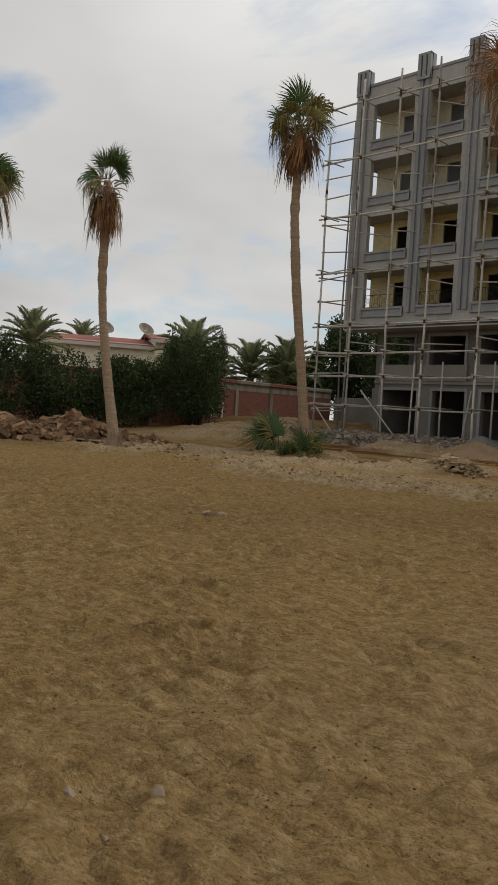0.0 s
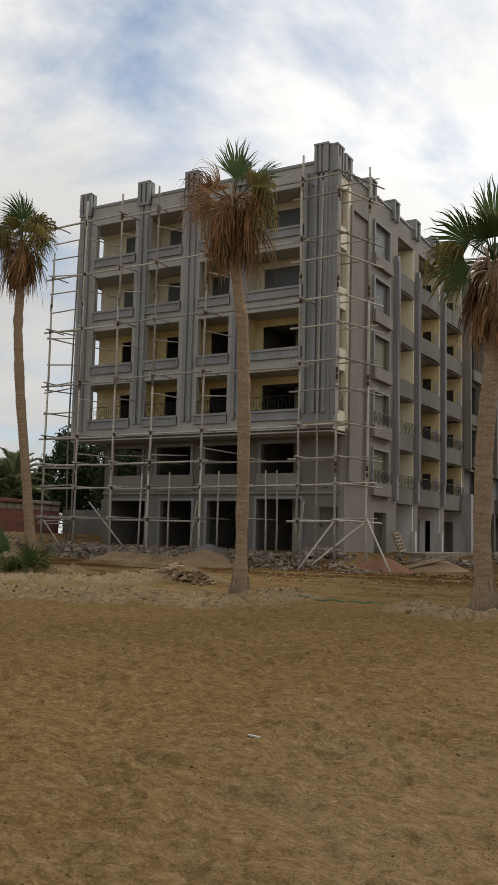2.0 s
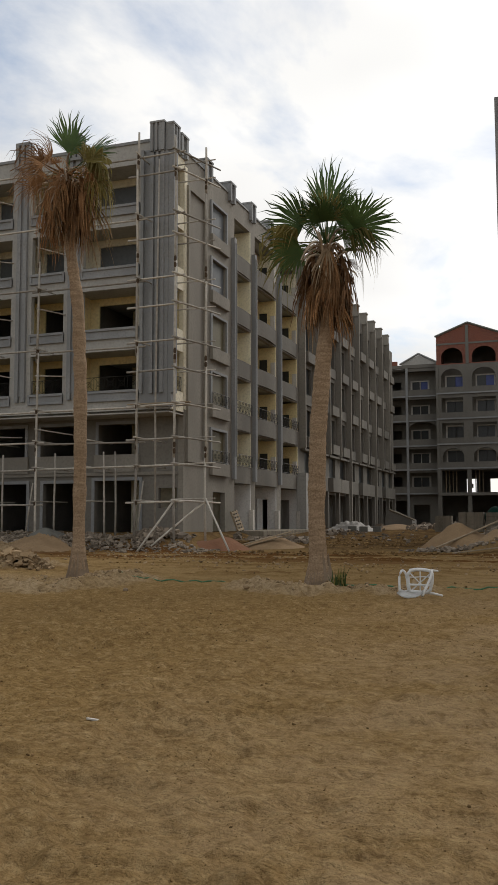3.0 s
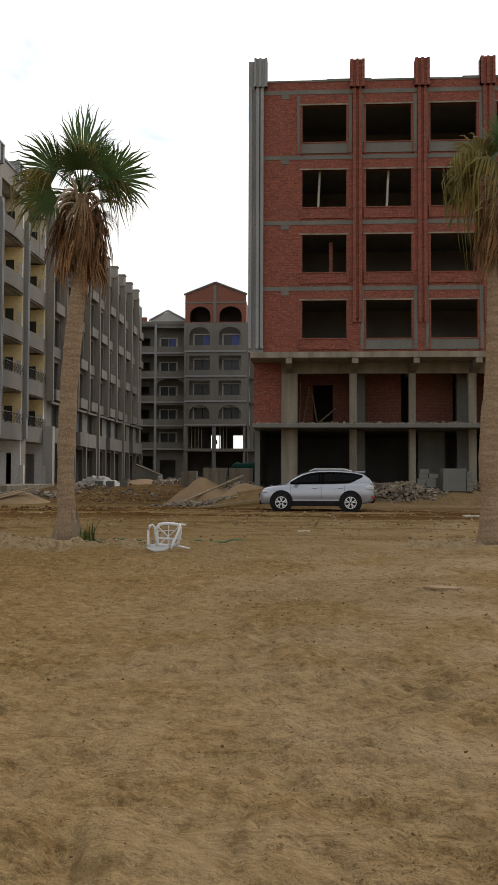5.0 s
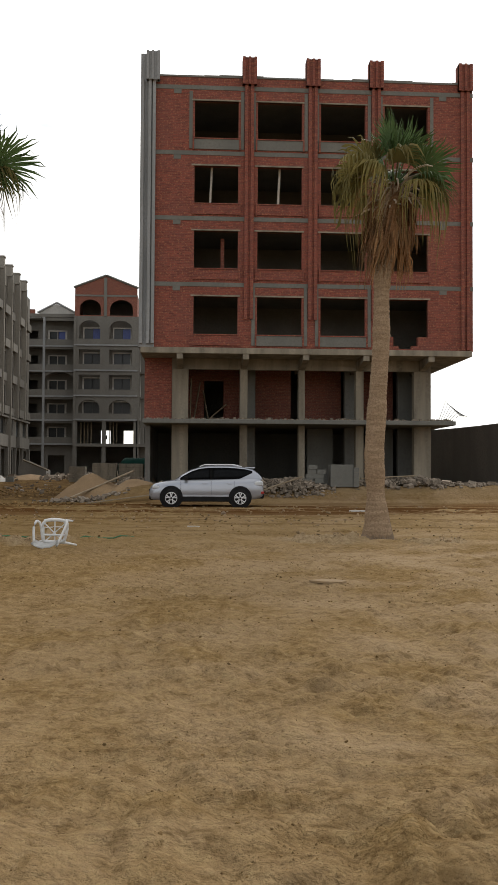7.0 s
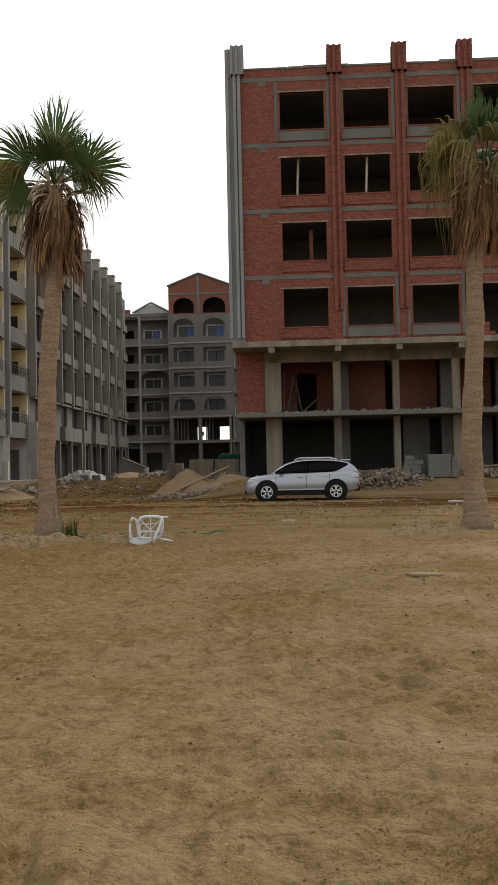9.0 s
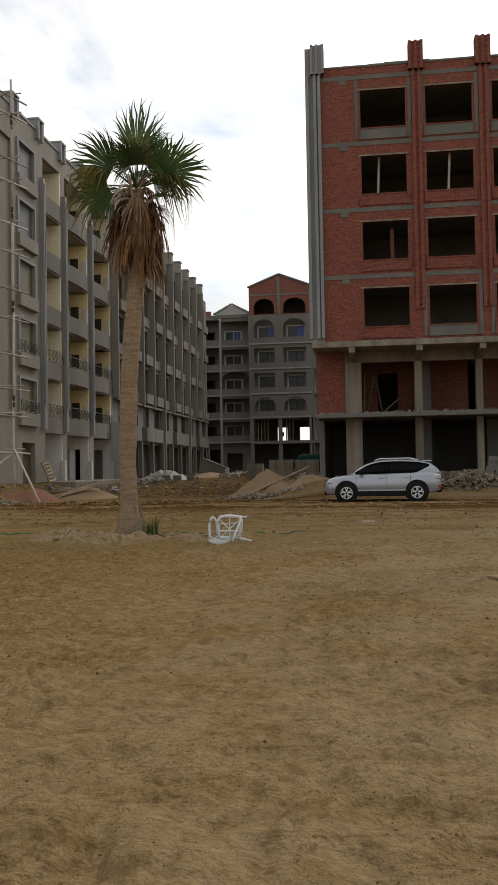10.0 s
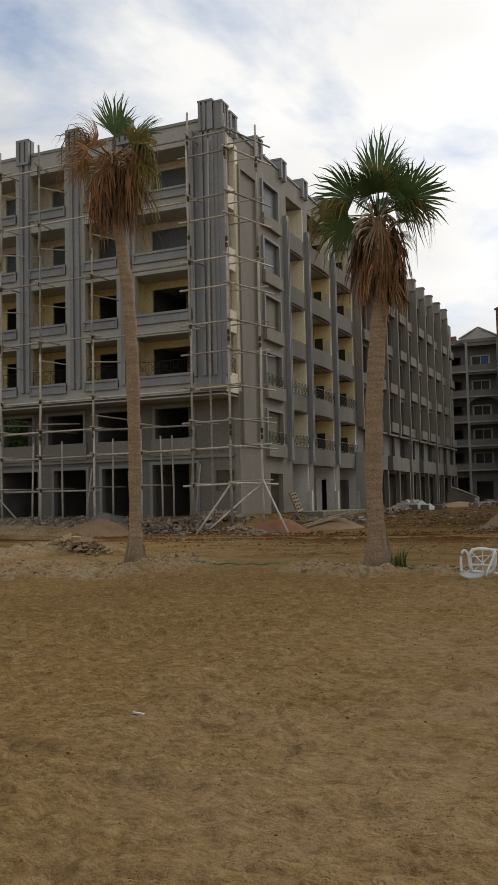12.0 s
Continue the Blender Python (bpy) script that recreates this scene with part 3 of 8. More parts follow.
def build_ground():
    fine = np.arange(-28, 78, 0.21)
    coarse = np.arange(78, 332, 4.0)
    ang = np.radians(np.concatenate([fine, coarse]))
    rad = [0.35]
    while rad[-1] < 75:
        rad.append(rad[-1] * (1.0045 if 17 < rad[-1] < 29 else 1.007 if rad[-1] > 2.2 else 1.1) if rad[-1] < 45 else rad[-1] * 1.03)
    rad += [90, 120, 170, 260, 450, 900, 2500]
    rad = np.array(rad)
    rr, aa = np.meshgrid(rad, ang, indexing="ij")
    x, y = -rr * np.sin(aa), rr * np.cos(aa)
    z = height(x, y)
    n, k = x.shape
    verts = np.stack([x, y, z], -1).reshape(-1, 3).tolist()
    faces = [(i * k + j, (i + 1) * k + j, (i + 1) * k + (j + 1) % k, i * k + (j + 1) % k) for i in range(n - 1) for j in range(k)]
    verts.append((0.0, 0.0, gz(0, 0)))
    faces += [(len(verts) - 1, j, (j + 1) % k) for j in range(k)]
    me = bpy.data.meshes.new("ground")
    me.from_pydata(verts, [], faces)
    me.polygons.foreach_set("use_smooth", [True] * len(faces))
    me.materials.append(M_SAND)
    at = me.attributes.new("spoil", "FLOAT", "POINT")
    at.data.foreach_set("value", np.append(spoil(x, y).reshape(-1), 0.0).astype(np.float32))
    me.update()
    tagged(new("ground", me), "trodden yellow-brown sand with footprints and ruts", "ground", kind="structure")


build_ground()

# ---- grey corner building ----
F = [0.95, 4.0, 7.1, 10.22, 13.34, 16.46]
ROOF = 19.6
GX0, GX1, GY = -34.3, -18.0, 39.0
BAYS = [(-33.0, -30.2), (-29.25, -27.05), (-25.83, -23.93), (-22.85, -19.7)]
DOORS = [(-32.2, -31.42), (-29.05, -28.15), (-26.08, -24.94), (-22.82, -20.6)]


def railing(parent, axis, at, u0, u1, z0, h=0.8):
    """Wrought iron: two rails, posts, crosses with a ring in each panel."""
    bm = bmesh.new()

    def P(u, z):
        return (u, at, z) if axis == "y" else (at, u, z)

    for z in (z0 + 0.05, z0 + h):
        tube(bm, [P(u0, z), P(u1, z)], 0.016, 5)
    n = max(1, round((u1 - u0) / 0.6))
    for i in range(n + 1):
        u = u0 + (u1 - u0) * i / n
        tube(bm, [P(u, z0), P(u, z0 + h)], 0.012, 5)
        if i < n:
            w = (u1 - u0) / n
            tube(bm, [P(u, z0 + 0.05), P(u + w, z0 + h)], 0.008, 4)
            tube(bm, [P(u + w, z0 + 0.05), P(u, z0 + h)], 0.008, 4)
            c, rz = u + w / 2, z0 + 0.05 + (h - 0.05) / 2
            tube(bm, [P(c + 0.13 * math.cos(a), rz + 0.13 * math.sin(a)) for a in (math.pi * k / 5 for k in range(11))], 0.008, 4, False)
            tube(bm, [P(u + w * 0.25, z0 + 0.05), P(u + w * 0.25, z0 + h)], 0.006, 4)
            tube(bm, [P(u + w * 0.75, z0 + 0.05), P(u + w * 0.75, z0 + h)], 0.006, 4)
    return part("railing", bm, M_IRON, parent, "black wrought-iron railing")


def fluted(parent, name, x0, x1, y0, y1, z0, z1, zc, face):
    """A pilaster of two ribs with a boxed head that has two slots; face: the side that looks out, '-y' or '+x'."""
    bm = bmesh.new()
    if face == "-y":
        w = x1 - x0
        box(bm, (x0 + 0.14 * w, y0, z0), (x0 + 0.40 * w, y1, zc))
        box(bm, (x0 + 0.60 * w, y0, z0), (x0 + 0.86 * w, y1, zc))
        box(bm, (x0 + 0.40 * w, y0 + 0.1, z0 + 0.3), (x0 + 0.60 * w, y1, zc))
        for a, b in ((0, 0.24), (0.37, 0.63), (0.76, 1)):
            box(bm, (x0 + a * w, y0 - 0.1, zc), (x0 + b * w, y0 + 0.12, z1))
        box(bm, (x0, y0 + 0.06, zc), (x1, y1 + 0.25, z1 - 0.004))
        box(bm, (x0, y0 - 0.104, zc - 0.05), (x1, y0, zc + 0.10))
        box(bm, (x0, y0 - 0.104, z1 - 0.10), (x1, y0, z1 + 0.03))
    else:
        w = y1 - y0
        box(bm, (x0, y0 + 0.14 * w, z0), (x1, y0 + 0.40 * w, zc))
        box(bm, (x0, y0 + 0.60 * w, z0), (x1, y0 + 0.86 * w, zc))
        box(bm, (x0, y0 + 0.40 * w, z0 + 0.3), (x1 - 0.1, y0 + 0.60 * w, zc))
        for a, b in ((0, 0.24), (0.37, 0.63), (0.76, 1)):
            box(bm, (x1 - 0.12, y0 + a * w, zc), (x1 + 0.1, y0 + b * w, z1))
        box(bm, (x0 - 0.25, y0, zc), (x1 - 0.06, y1, z1 - 0.004))
        box(bm, (x1, y0, zc - 0.05), (x1 + 0.104, y1, zc + 0.10))
        box(bm, (x1, y0, z1 - 0.10), (x1 + 0.104, y1, z1 + 0.03))
    return part(name, bm, M_TRIM, parent)


def grey_building():
    b = thing("apartment_block", "unfinished five-storey block in grey render, scaffolded, with yellow loggias", "building", at=(-26, 45, 0.9))
    # storeys over the jetty: outer skin
    holes = [(u0, u1, F[k] + 0.83, F[k] + 2.85) for k in range(2, 6) for u0, u1 in BAYS]
    part("front_wall", pierced(bmesh.new(), "y", GY, 0.28, GX0, GX1 + 0.0, 6.95, 20.35, holes), M_RENDER, b)
    side_holes = [(39.5, 41.4, F[k] + 0.83, F[k] + 2.85) for k in range(2, 6)]
    part("loggia_end_wall", pierced(bmesh.new(), "x", GX0, 0.1, GY + 0.284, 41.6, 6.95, 20.35, side_holes), M_RENDER, b)
    # the long side
    win = [(44.3, 46.45, 4.65 + 3.12 * k, 6.42 + 3.12 * k) for k in range(5)]
    gaps = [(47.9, 50.75, F[k] + 0.0, F[k] + 2.75) for k in range(1, 6)] + [(51.5, 55.75, F[k], F[k] + 2.75) for k in range(1, 6)] + [(56.6, 60.6, F[k], F[k] + 2.75) for k in range(1, 6)]
    low = [(44.6, 46.4, 0.9, 3.1), (47.9, 50.75, 0.9, 3.72), (51.5, 55.75, 0.9, 3.72), (56.6, 60.6, 0.9, 3.72)]
    part("side_wall", pierced(bmesh.new(), "x", GX1, -0.28, 40.7, 61.0, 0.6, 20.35, win + gaps + low), M_RENDER_MID, b)
    part("corner_wall", pierced(bmesh.new(), "x", GX1 - 0.004, -0.24, GY + 0.284, 40.696, 6.95, 20.35, [(39.32, 40.62, F[k] + 0.83, F[k] + 2.85) for k in range(2, 6)]), M_BEIGE, b)
    part("corner_panel", boxed((GX1 + 0.003, 40.68, 7.1), (GX1 + 0.03, 41.0, 19.6)), M_BEIGE, b, "pale cream plaster strip")
    # recessed lower two storeys
    low_holes = [(-32.4, -30.45, 4.93, 6.48), (-29.4, -27.15, 4.93, 6.48), (-26.2, -24.1, 4.93, 6.48), (-22.75, -20.6, 4.93, 6.48),
                 (-32.6, -30.1, 0.9, 3.5), (-29.05, -27.0, 0.9, 3.5), (-26.0, -24.0, 0.9, 3.5), (-22.95, -20.4, 0.9, 3.6), (-19.35, -18.35, 2.2, 3.2)]
    upper_doors = [(a, c, F[k] + 0.05, F[k] + 2.5) for k in range(2, 6) for a, c in DOORS]
    # Darker render on this wall paints in the shade under the jetty.
    part("lower_wall", pierced(bmesh.new(), "y", 40.7, 0.28, -33.1, GX1 - 0.284, 0.6, 6.845, low_holes), M_RENDER_DARK, b)
    part("loggia_back_wall", pierced(bmesh.new(), "y", 40.7, 0.12, -33.9, GX1 - 0.284, 6.954, 13.3, [h for h in upper_doors if h[2] < 13]), M_CREAM, b, "yellow-cream painted loggia wall")
    part("loggia_back_wall", pierced(bmesh.new(), "y", 40.7, 0.12, -33.9, GX1 - 0.284, 13.304, 20.3, [h for h in upper_doors if h[2] > 13]), M_BEIGE, b, "beige unpainted loggia wall")
    # partitions between the loggias
    for k in range(2, 6):
        for u in (-29.75, -26.5, -23.4):
            part("partition", boxed((u - 0.1, GY + 0.29, F[k] + 0.004), (u + 0.1, 40.69, F[k] + 2.9)), M_CREAM if k < 4 else M_BEIGE, b)
    # surrounds of the lower windows
    for u0, u1, z0, z1 in low_holes[:8]:
        bm = bmesh.new()
        for lo, hi in (((u0 - 0.16, z0), (u0, z1 + 0.16)), ((u1, z0), (u1 + 0.16, z1 + 0.16)), ((u0, z1), (u1, z1 + 0.16))):
            box(bm, (lo[0], 40.64, lo[1]), (hi[0], 40.7, hi[1]))
        part("window_surround", bm, M_TRIM, b)
    bm = bmesh.new()
    box(bm, (-33.1, 40.60, 3.86), (GX1 - 0.3, 40.70, 4.02))
    for u0, u1 in ((-32.7, -30.2), (-29.65, -26.9), (-26.4, -23.9), (-22.95, -20.4)):
        box(bm, (u0, 40.55, 4.03), (u1, 40.70, 4.92))
    part("string_course", bm, M_RENDER_MID, b)
    # slabs and roof
    for z in F[1:] + [ROOF]:
        lo_y = GY + 0.29 if z > 7 else 40.99
        part("floor_slab", boxed((GX0 + 0.26 if z > 7 else -32.8, lo_y, z - 0.25), (GX1 - 0.29, 60.7, z)), M_RENDER, b)
    part("jetty_soffit", boxed((GX0 + 0.01, GY + 0.01, 6.78), (GX1 - 0.01, 40.695, 6.845)), M_RENDER, b)
    # rooms behind: unseen walls added to close the view and stop light passing through
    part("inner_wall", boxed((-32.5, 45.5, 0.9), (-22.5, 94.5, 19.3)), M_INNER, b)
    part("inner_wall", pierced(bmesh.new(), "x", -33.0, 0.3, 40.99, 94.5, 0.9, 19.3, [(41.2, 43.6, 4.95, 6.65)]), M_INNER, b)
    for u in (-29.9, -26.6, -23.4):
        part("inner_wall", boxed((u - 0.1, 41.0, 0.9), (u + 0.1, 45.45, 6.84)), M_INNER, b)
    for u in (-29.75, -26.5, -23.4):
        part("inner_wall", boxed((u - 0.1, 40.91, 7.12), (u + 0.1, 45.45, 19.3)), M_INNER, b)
    for v in (43.8, 47.0):
        part("inner_wall", boxed((-22.45, v, 0.9), (GX1 - 0.3, v + 0.15, 19.3)), M_BEIGE, b)
    part("parapet_coping", boxed((GX0 - 0.05, GY - 0.06, 20.35), (GX1 + 0.06, GY + 0.34, 20.5)), M_TRIM, b)
    part("parapet_coping", boxed((GX1 - 0.34, GY + 0.345, 20.35), (GX1 + 0.06, 61.0, 20.47)), M_TRIM, b)
    # panelled spandrels under each front opening
    for k in range(2, 6):
        for u0, u1 in BAYS:
            bm = bmesh.new()
            z0, z1 = F[k] + 0.32, F[k] + 0.83
            a, c = u0 - 0.06, u1 + 0.06
            box(bm, (a, GY - 0.06, z0 + 0.1), (c, GY, z1 - 0.1))
            box(bm, (a, GY - 0.13, z1 - 0.1), (c, GY, z1 + 0.03), 0.01)
            box(bm, (a, GY - 0.12, z0), (c, GY, z0 + 0.1), 0.01)
            box(bm, (a, GY - 0.115, z0 + 0.1), (a + 0.1, GY, z1 - 0.1))
            box(bm, (c - 0.1, GY - 0.115, z0 + 0.1), (c, GY, z1 - 0.1))
            part("spandrel", bm, M_TRIM, b)
        if k == 2:
            for u0, u1 in BAYS:
                railing(b, "y", GY + 0.15, u0 + 0.02, u1 - 0.02, F[k] + 0.86, 0.72)
            railing(b, "x", GX1 - 0.1, 39.36, 40.6, F[k] + 0.86, 0.72)
        if k > 3:
            for u0, u1 in DOORS:
                part("window_fill", boxed((u0 + 0.01, 40.80, F[k] + 0.06), (u1 - 0.01, 40.82, F[k] + 2.49)), M_PANEGREY, b, "flat grey window pane")
    # pilasters along the front and the corner tower
    for c in (-33.74, -29.56, -26.38, -23.32):
        fluted(b, "pilaster", c - 0.41, c + 0.41, GY - 0.16, GY, 7.35 if c < -33 else 7.6, 21.25, 19.95, "-y")
    bm = bmesh.new()
    box(bm, (-19.5, GY - 0.10, 7.05), (-17.86, GY + 0.22, 19.9))
    box(bm, (-19.0, GY - 0.16, 7.2), (-18.05, GY - 0.1, 19.9))
    for a, c in ((-19.48, -19.34), (-18.98, -18.80), (-18.68, -18.54), (-18.42, -18.24)):
        box(bm, (a, GY - 0.28, 7.7), (c, GY - 0.10, 19.85))
    for a, c in ((GY - 0.1, GY + 0.05), (GY + 0.2, GY + 0.34)):
        box(bm, (-17.86, a, 7.7), (-17.76, c, 19.85))
    for a, c in ((-18.96, -18.82), (-18.70, -18.58), (-18.46, -18.2)):
        box(bm, (a, GY - 0.36, 19.72), (c, GY - 0.2, 21.14))
    box(bm, (-18.958, GY - 0.28, 19.70), (-18.2, GY + 0.5, 21.14))
    box(bm, (-18.198, GY - 0.18, 19.75), (-17.86, GY + 0.62, 21.08))
    for a, c in ((GY - 0.18, GY - 0.02), (GY + 0.16, GY + 0.28), (GY + 0.46, GY + 0.62)):
        box(bm, (-17.862, a, 19.75), (-17.76, c, 21.08))
    box(bm, (-18.98, GY - 0.38, 21.13), (-18.18, GY + 0.52, 21.22))
    box(bm, (-18.178, GY - 0.2, 21.06), (-17.74, GY + 0.64, 21.16))
    part("corner_tower", bm, M_TRIM, b, "dark grey fluted corner pier")
    # side: tall blind panels and window boxes
    bm = bmesh.new()
    for v in (40.95, 43.2):
        box(bm, (GX1, v, 4.5), (GX1 + 0.14, v + 0.22, 18.7))
    box(bm, (GX1, 41.17, 18.5), (GX1 + 0.14, 43.2, 18.7))
    box(bm, (GX1, 41.17, 4.5), (GX1 + 0.14, 43.2, 4.66))
    part("panel_frame", bm, M_RENDER_MID, b)
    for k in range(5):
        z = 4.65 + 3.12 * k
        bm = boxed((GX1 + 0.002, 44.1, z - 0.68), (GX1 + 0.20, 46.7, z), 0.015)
        part("window_box", bm, M_RENDER_MID, b)
        bm = bmesh.new()
        box(bm, (GX1, 44.12, z), (GX1 + 0.10, 44.3, z + 1.77))
        box(bm, (GX1, 46.45, z), (GX1 + 0.10, 46.6, z + 1.77))
        box(bm, (GX1, 44.12, z + 1.77), (GX1 + 0.10, 46.6, z + 1.9))
        part("window_surround", bm, M_TRIM, b)
        part("window_fill", boxed((GX1 - 0.14, 44.31, z + 0.01), (GX1 - 0.11, 46.44, z + 1.76)), M_PANEGREY if k > 2 else M_OLIVEPANE, b, "flat toned window pane")
        if k < 2:
            railing(b, "x", GX1 + 0.17, 44.15, 46.65, z + 0.01, 0.66)
    # side loggias: rounded balcony fronts, ribs, white end walls
    for k in range(1, 6):
        for v0, v1, bow in ((47.9, 50.75, 0.06), (51.5, 55.75, 0.16), (56.6, 60.6, 0.1)):
            bm = bmesh.new()
            prof = [(GX1 + 0.02 + bow * math.sin(math.pi * s / 10), v0 + (v1 - v0) * s / 10) for s in range(11)]
            vs = [[bm.verts.new((x, v, z)) for x, v in prof] for z in (F[k] - 0.28, F[k] + 0.72)]
            vi = [[bm.verts.new((x - 0.16, v, z)) for x, v in prof] for z in (F[k] - 0.28, F[k] + 0.72)]
            for s in range(10):
                bm.faces.new((vs[0][s], vs[0][s + 1], vs[1][s + 1], vs[1][s]))
                bm.faces.new((vi[0][s + 1], vi[0][s], vi[1][s], vi[1][s + 1]))
                bm.faces.new((vs[1][s], vs[1][s + 1], vi[1][s + 1], vi[1][s]))
                bm.faces.new((vs[0][s + 1], vs[0][s], vi[0][s], vi[0][s + 1]))
            for s in (0, 10):
                bm.faces.new((vs[0][s], vs[1][s], vi[1][s], vi[0][s]))
            # Darker tone on the fronts supplies the loggias' deep shade as colour.
            part("balcony_front", bm, M_RENDER_DARK, b)
            if k < 3:
                railing(b, "x", GX1 + 0.1, v0 + 0.05, v1 - 0.05, F[k] + 0.72, 0.66)
            cream = M_CREAM if k < 5 else M_BEIGE
            door = [(v0 + 0.5, v0 + 1.5, F[k] + 0.03, F[k] + 2.2)] if v0 > 48 else []
            part("loggia_back_wall", pierced(bmesh.new(), "x", GX1 - 1.2, -0.15, v0 - 0.1, v1 + 0.1, F[k], F[k] + 2.86, door), cream, b)
            hole = [(GX1 - 1.15, GX1 - 0.58, F[k] + 0.02, F[k] + 1.95)] if v0 > 50 else []
            part("loggia_side_wall", pierced(bmesh.new(), "y", v1 - 0.13, 0.126, GX1 - 1.19, GX1 - 0.01, F[k] + 0.003, F[k] + 2.745, hole), M_PALECREAM if v0 < 50 else cream, b)
            # A dark sheet fills the doorway in place of the unlit room.
            if hole:
                part("door_backing", boxed((GX1 - 1.148, v1 - 0.05, F[k] + 0.022), (GX1 - 0.582, v1 - 0.02, F[k] + 1.948)), M_DARKPANE, b, "dark sheet for the unlit room behind the doorway")
            if v0 > 50:
                part("partition_end", boxed((GX1 - 0.3, v1 - 0.30, F[k] + 0.725), (GX1 + 0.0, v1 - 0.135, F[k] + 1.7)), M_WHITE, b)
    for v0, v1 in ((47.9, 50.75), (51.5, 55.75), (56.6, 60.6)):
        part("shop_back_wall", pierced(bmesh.new(), "x", GX1 - 1.6, -0.15, v0 - 0.1, v1 + 0.1, 0.9, 3.75, [(v0 + 1.0, v0 + 2.4, 0.8, 3.0)] if v0 > 48 else []), M_WHITEWASH, b, "white-washed ground-floor wall")
        part("shop_side_wall", pierced(bmesh.new(), "y", v1 - 0.13, 0.126, GX1 - 1.59, GX1 - 0.02, 0.9, 3.715, [(GX1 - 1.5, GX1 - 0.6, 0.8, 3.0)] if v0 > 50 else []), M_WHITEWASH, b, "white-washed ground-floor wall")
        part("white_post", boxed((GX1 - 0.02, v1 - 0.36, 0.85), (GX1 + 0.24, v1 - 0.06, 2.2)), M_WHITE, b)
    for v in (47.35, 50.92, 55.95):
        bm = boxed((GX1 + 0.002, v + 0.08, 3.9), (GX1 + 0.2, v + 0.42, 17.9))
        box(bm, (GX1 + 0.2, v + 0.10, 5.2), (GX1 + 0.24, v + 0.2, 17.6))
        box(bm, (GX1 + 0.2, v + 0.3, 5.2), (GX1 + 0.24, v + 0.4, 17.6))
        part("rib", bm, M_TRIM, b)
    bm = boxed((GX1 + 0.002, 60.3, 0.9), (GX1 + 0.7, 60.85, 4.9))
    part("rib", bm, M_RENDER, b)
    # pier heads along the side parapet
    for v in (40.35, 43.7, 47.25, 50.85, 54.4, 57.9):
        bm = boxed((GX1 - 0.5, v - 0.42, 19.9), (GX1 + 0.05, v + 0.42, 20.95))
        box(bm, (GX1 + 0.05, v - 0.42, 19.9), (GX1 + 0.2, v - 0.2, 20.95))
        box(bm, (GX1 + 0.05, v + 0.2, 19.9), (GX1 + 0.2, v + 0.42, 20.95))
        box(bm, (GX1 - 0.52, v - 0.45, 20.95), (GX1 + 0.22, v + 0.45, 21.05))
        part("pier_head", bm, M_TRIM, b)


def long_wing():
    """The wing along the street behind: a row of narrow bays with fins and pier heads."""
    b = thing("apartment_wing", "long grey rendered wing with rows of upright fins and balconies", "building", at=(-22, 78, 0.9))
    bays, holes = [], []
    v = 61.0
    while v < 93:
        bays.append((v, v + 3.55))
        v += 3.55
    for i, (v0, v1) in enumerate(bays):
        for k in range(0, 6):
            if k == 0:
                holes.append((v0 + 0.6, v1 - 0.3, 0.9, 3.6))
            else:
                holes.append((v0 + 1.3, v1 - 0.35, F[k] + 0.55, F[k] + 2.55))
    part("side_wall", pierced(bmesh.new(), "x", GX1, -0.28, 61.004, 97.0, 0.6, 20.0, holes), M_RENDER_DARK, b)
    part("end_wall", boxed((GX1 - 15, 97.004, 0.6), (GX1, 97.3, 20.0)), M_RENDER_DARK, b)
    for z in F[1:] + [ROOF]:
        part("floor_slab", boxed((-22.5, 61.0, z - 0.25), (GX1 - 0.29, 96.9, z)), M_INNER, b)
    for i, (v0, v1) in enumerate(bays):
        zlow = 0.9 if i % 3 == 1 else 6.7
        bm = bmesh.new()
        box(bm, (GX1 + 0.002, v0 - 0.02, zlow), (GX1 + 0.50, v0 + 0.2, 20.2), 0.01)
        box(bm, (GX1 + 0.002, v0 + 0.95, 6.7), (GX1 + 0.2, v0 + 1.15, 19.2))
        # Lighter render than the wall: light on the fins put into their colour.
        part("fin", bm, M_RENDER_MID, b)
        bm = boxed((GX1 - 0.4, v0 - 0.15, 20.0), (GX1 + 0.4, v0 + 0.5, 21.0))
        box(bm, (GX1 - 0.45, v0 - 0.2, 21.0), (GX1 + 0.46, v0 + 0.56, 21.12))
        part("pier_head", bm, M_RENDER_MID, b)
        for k in range(2, 6):
            bm = boxed((GX1 + 0.002, v0 + 1.2, F[k] - 0.25), (GX1 + (0.40 if (i + k) % 3 else 0.14), v1 - 0.25, F[k] + 0.52), 0.012)
            part("balcony_front", bm, M_RENDER_DARK, b)
        for k in range(1, 6):
            # Dark sheets added here stand in for shade inside the bays.
            part("window_fill", boxed((GX1 - 0.22, v0 + 1.31, F[k] + 0.56), (GX1 - 0.18, v1 - 0.36, F[k] + 2.54)), M_DARKPANE, b, "dark sheet for the shade in a window opening")
        bm = boxed((GX1 + 0.002, v0 + 0.3, 3.8), (GX1 + (0.6 if i % 3 == 2 else 0.4), v1 - 0.6, 4.9), 0.012)
        part("balcony_front", bm, M_RENDER_DARK, b)
        # Wall added close behind the openings to keep the ground floor dark.
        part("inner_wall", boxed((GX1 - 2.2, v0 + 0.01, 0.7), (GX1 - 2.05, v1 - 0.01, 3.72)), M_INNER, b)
        part("column", boxed((GX1 + 0.1, v1 - 0.62, 0.7), (GX1 + 0.4, v1 - 0.34, 3.8)), M_RENDER_DARK, b)
        part("soffit", boxed((GX1 + 0.002, v0 + 0.27, 6.55), (GX1 + 0.34, v1 - 0.03, 6.7)), M_RENDER_DARK, b)


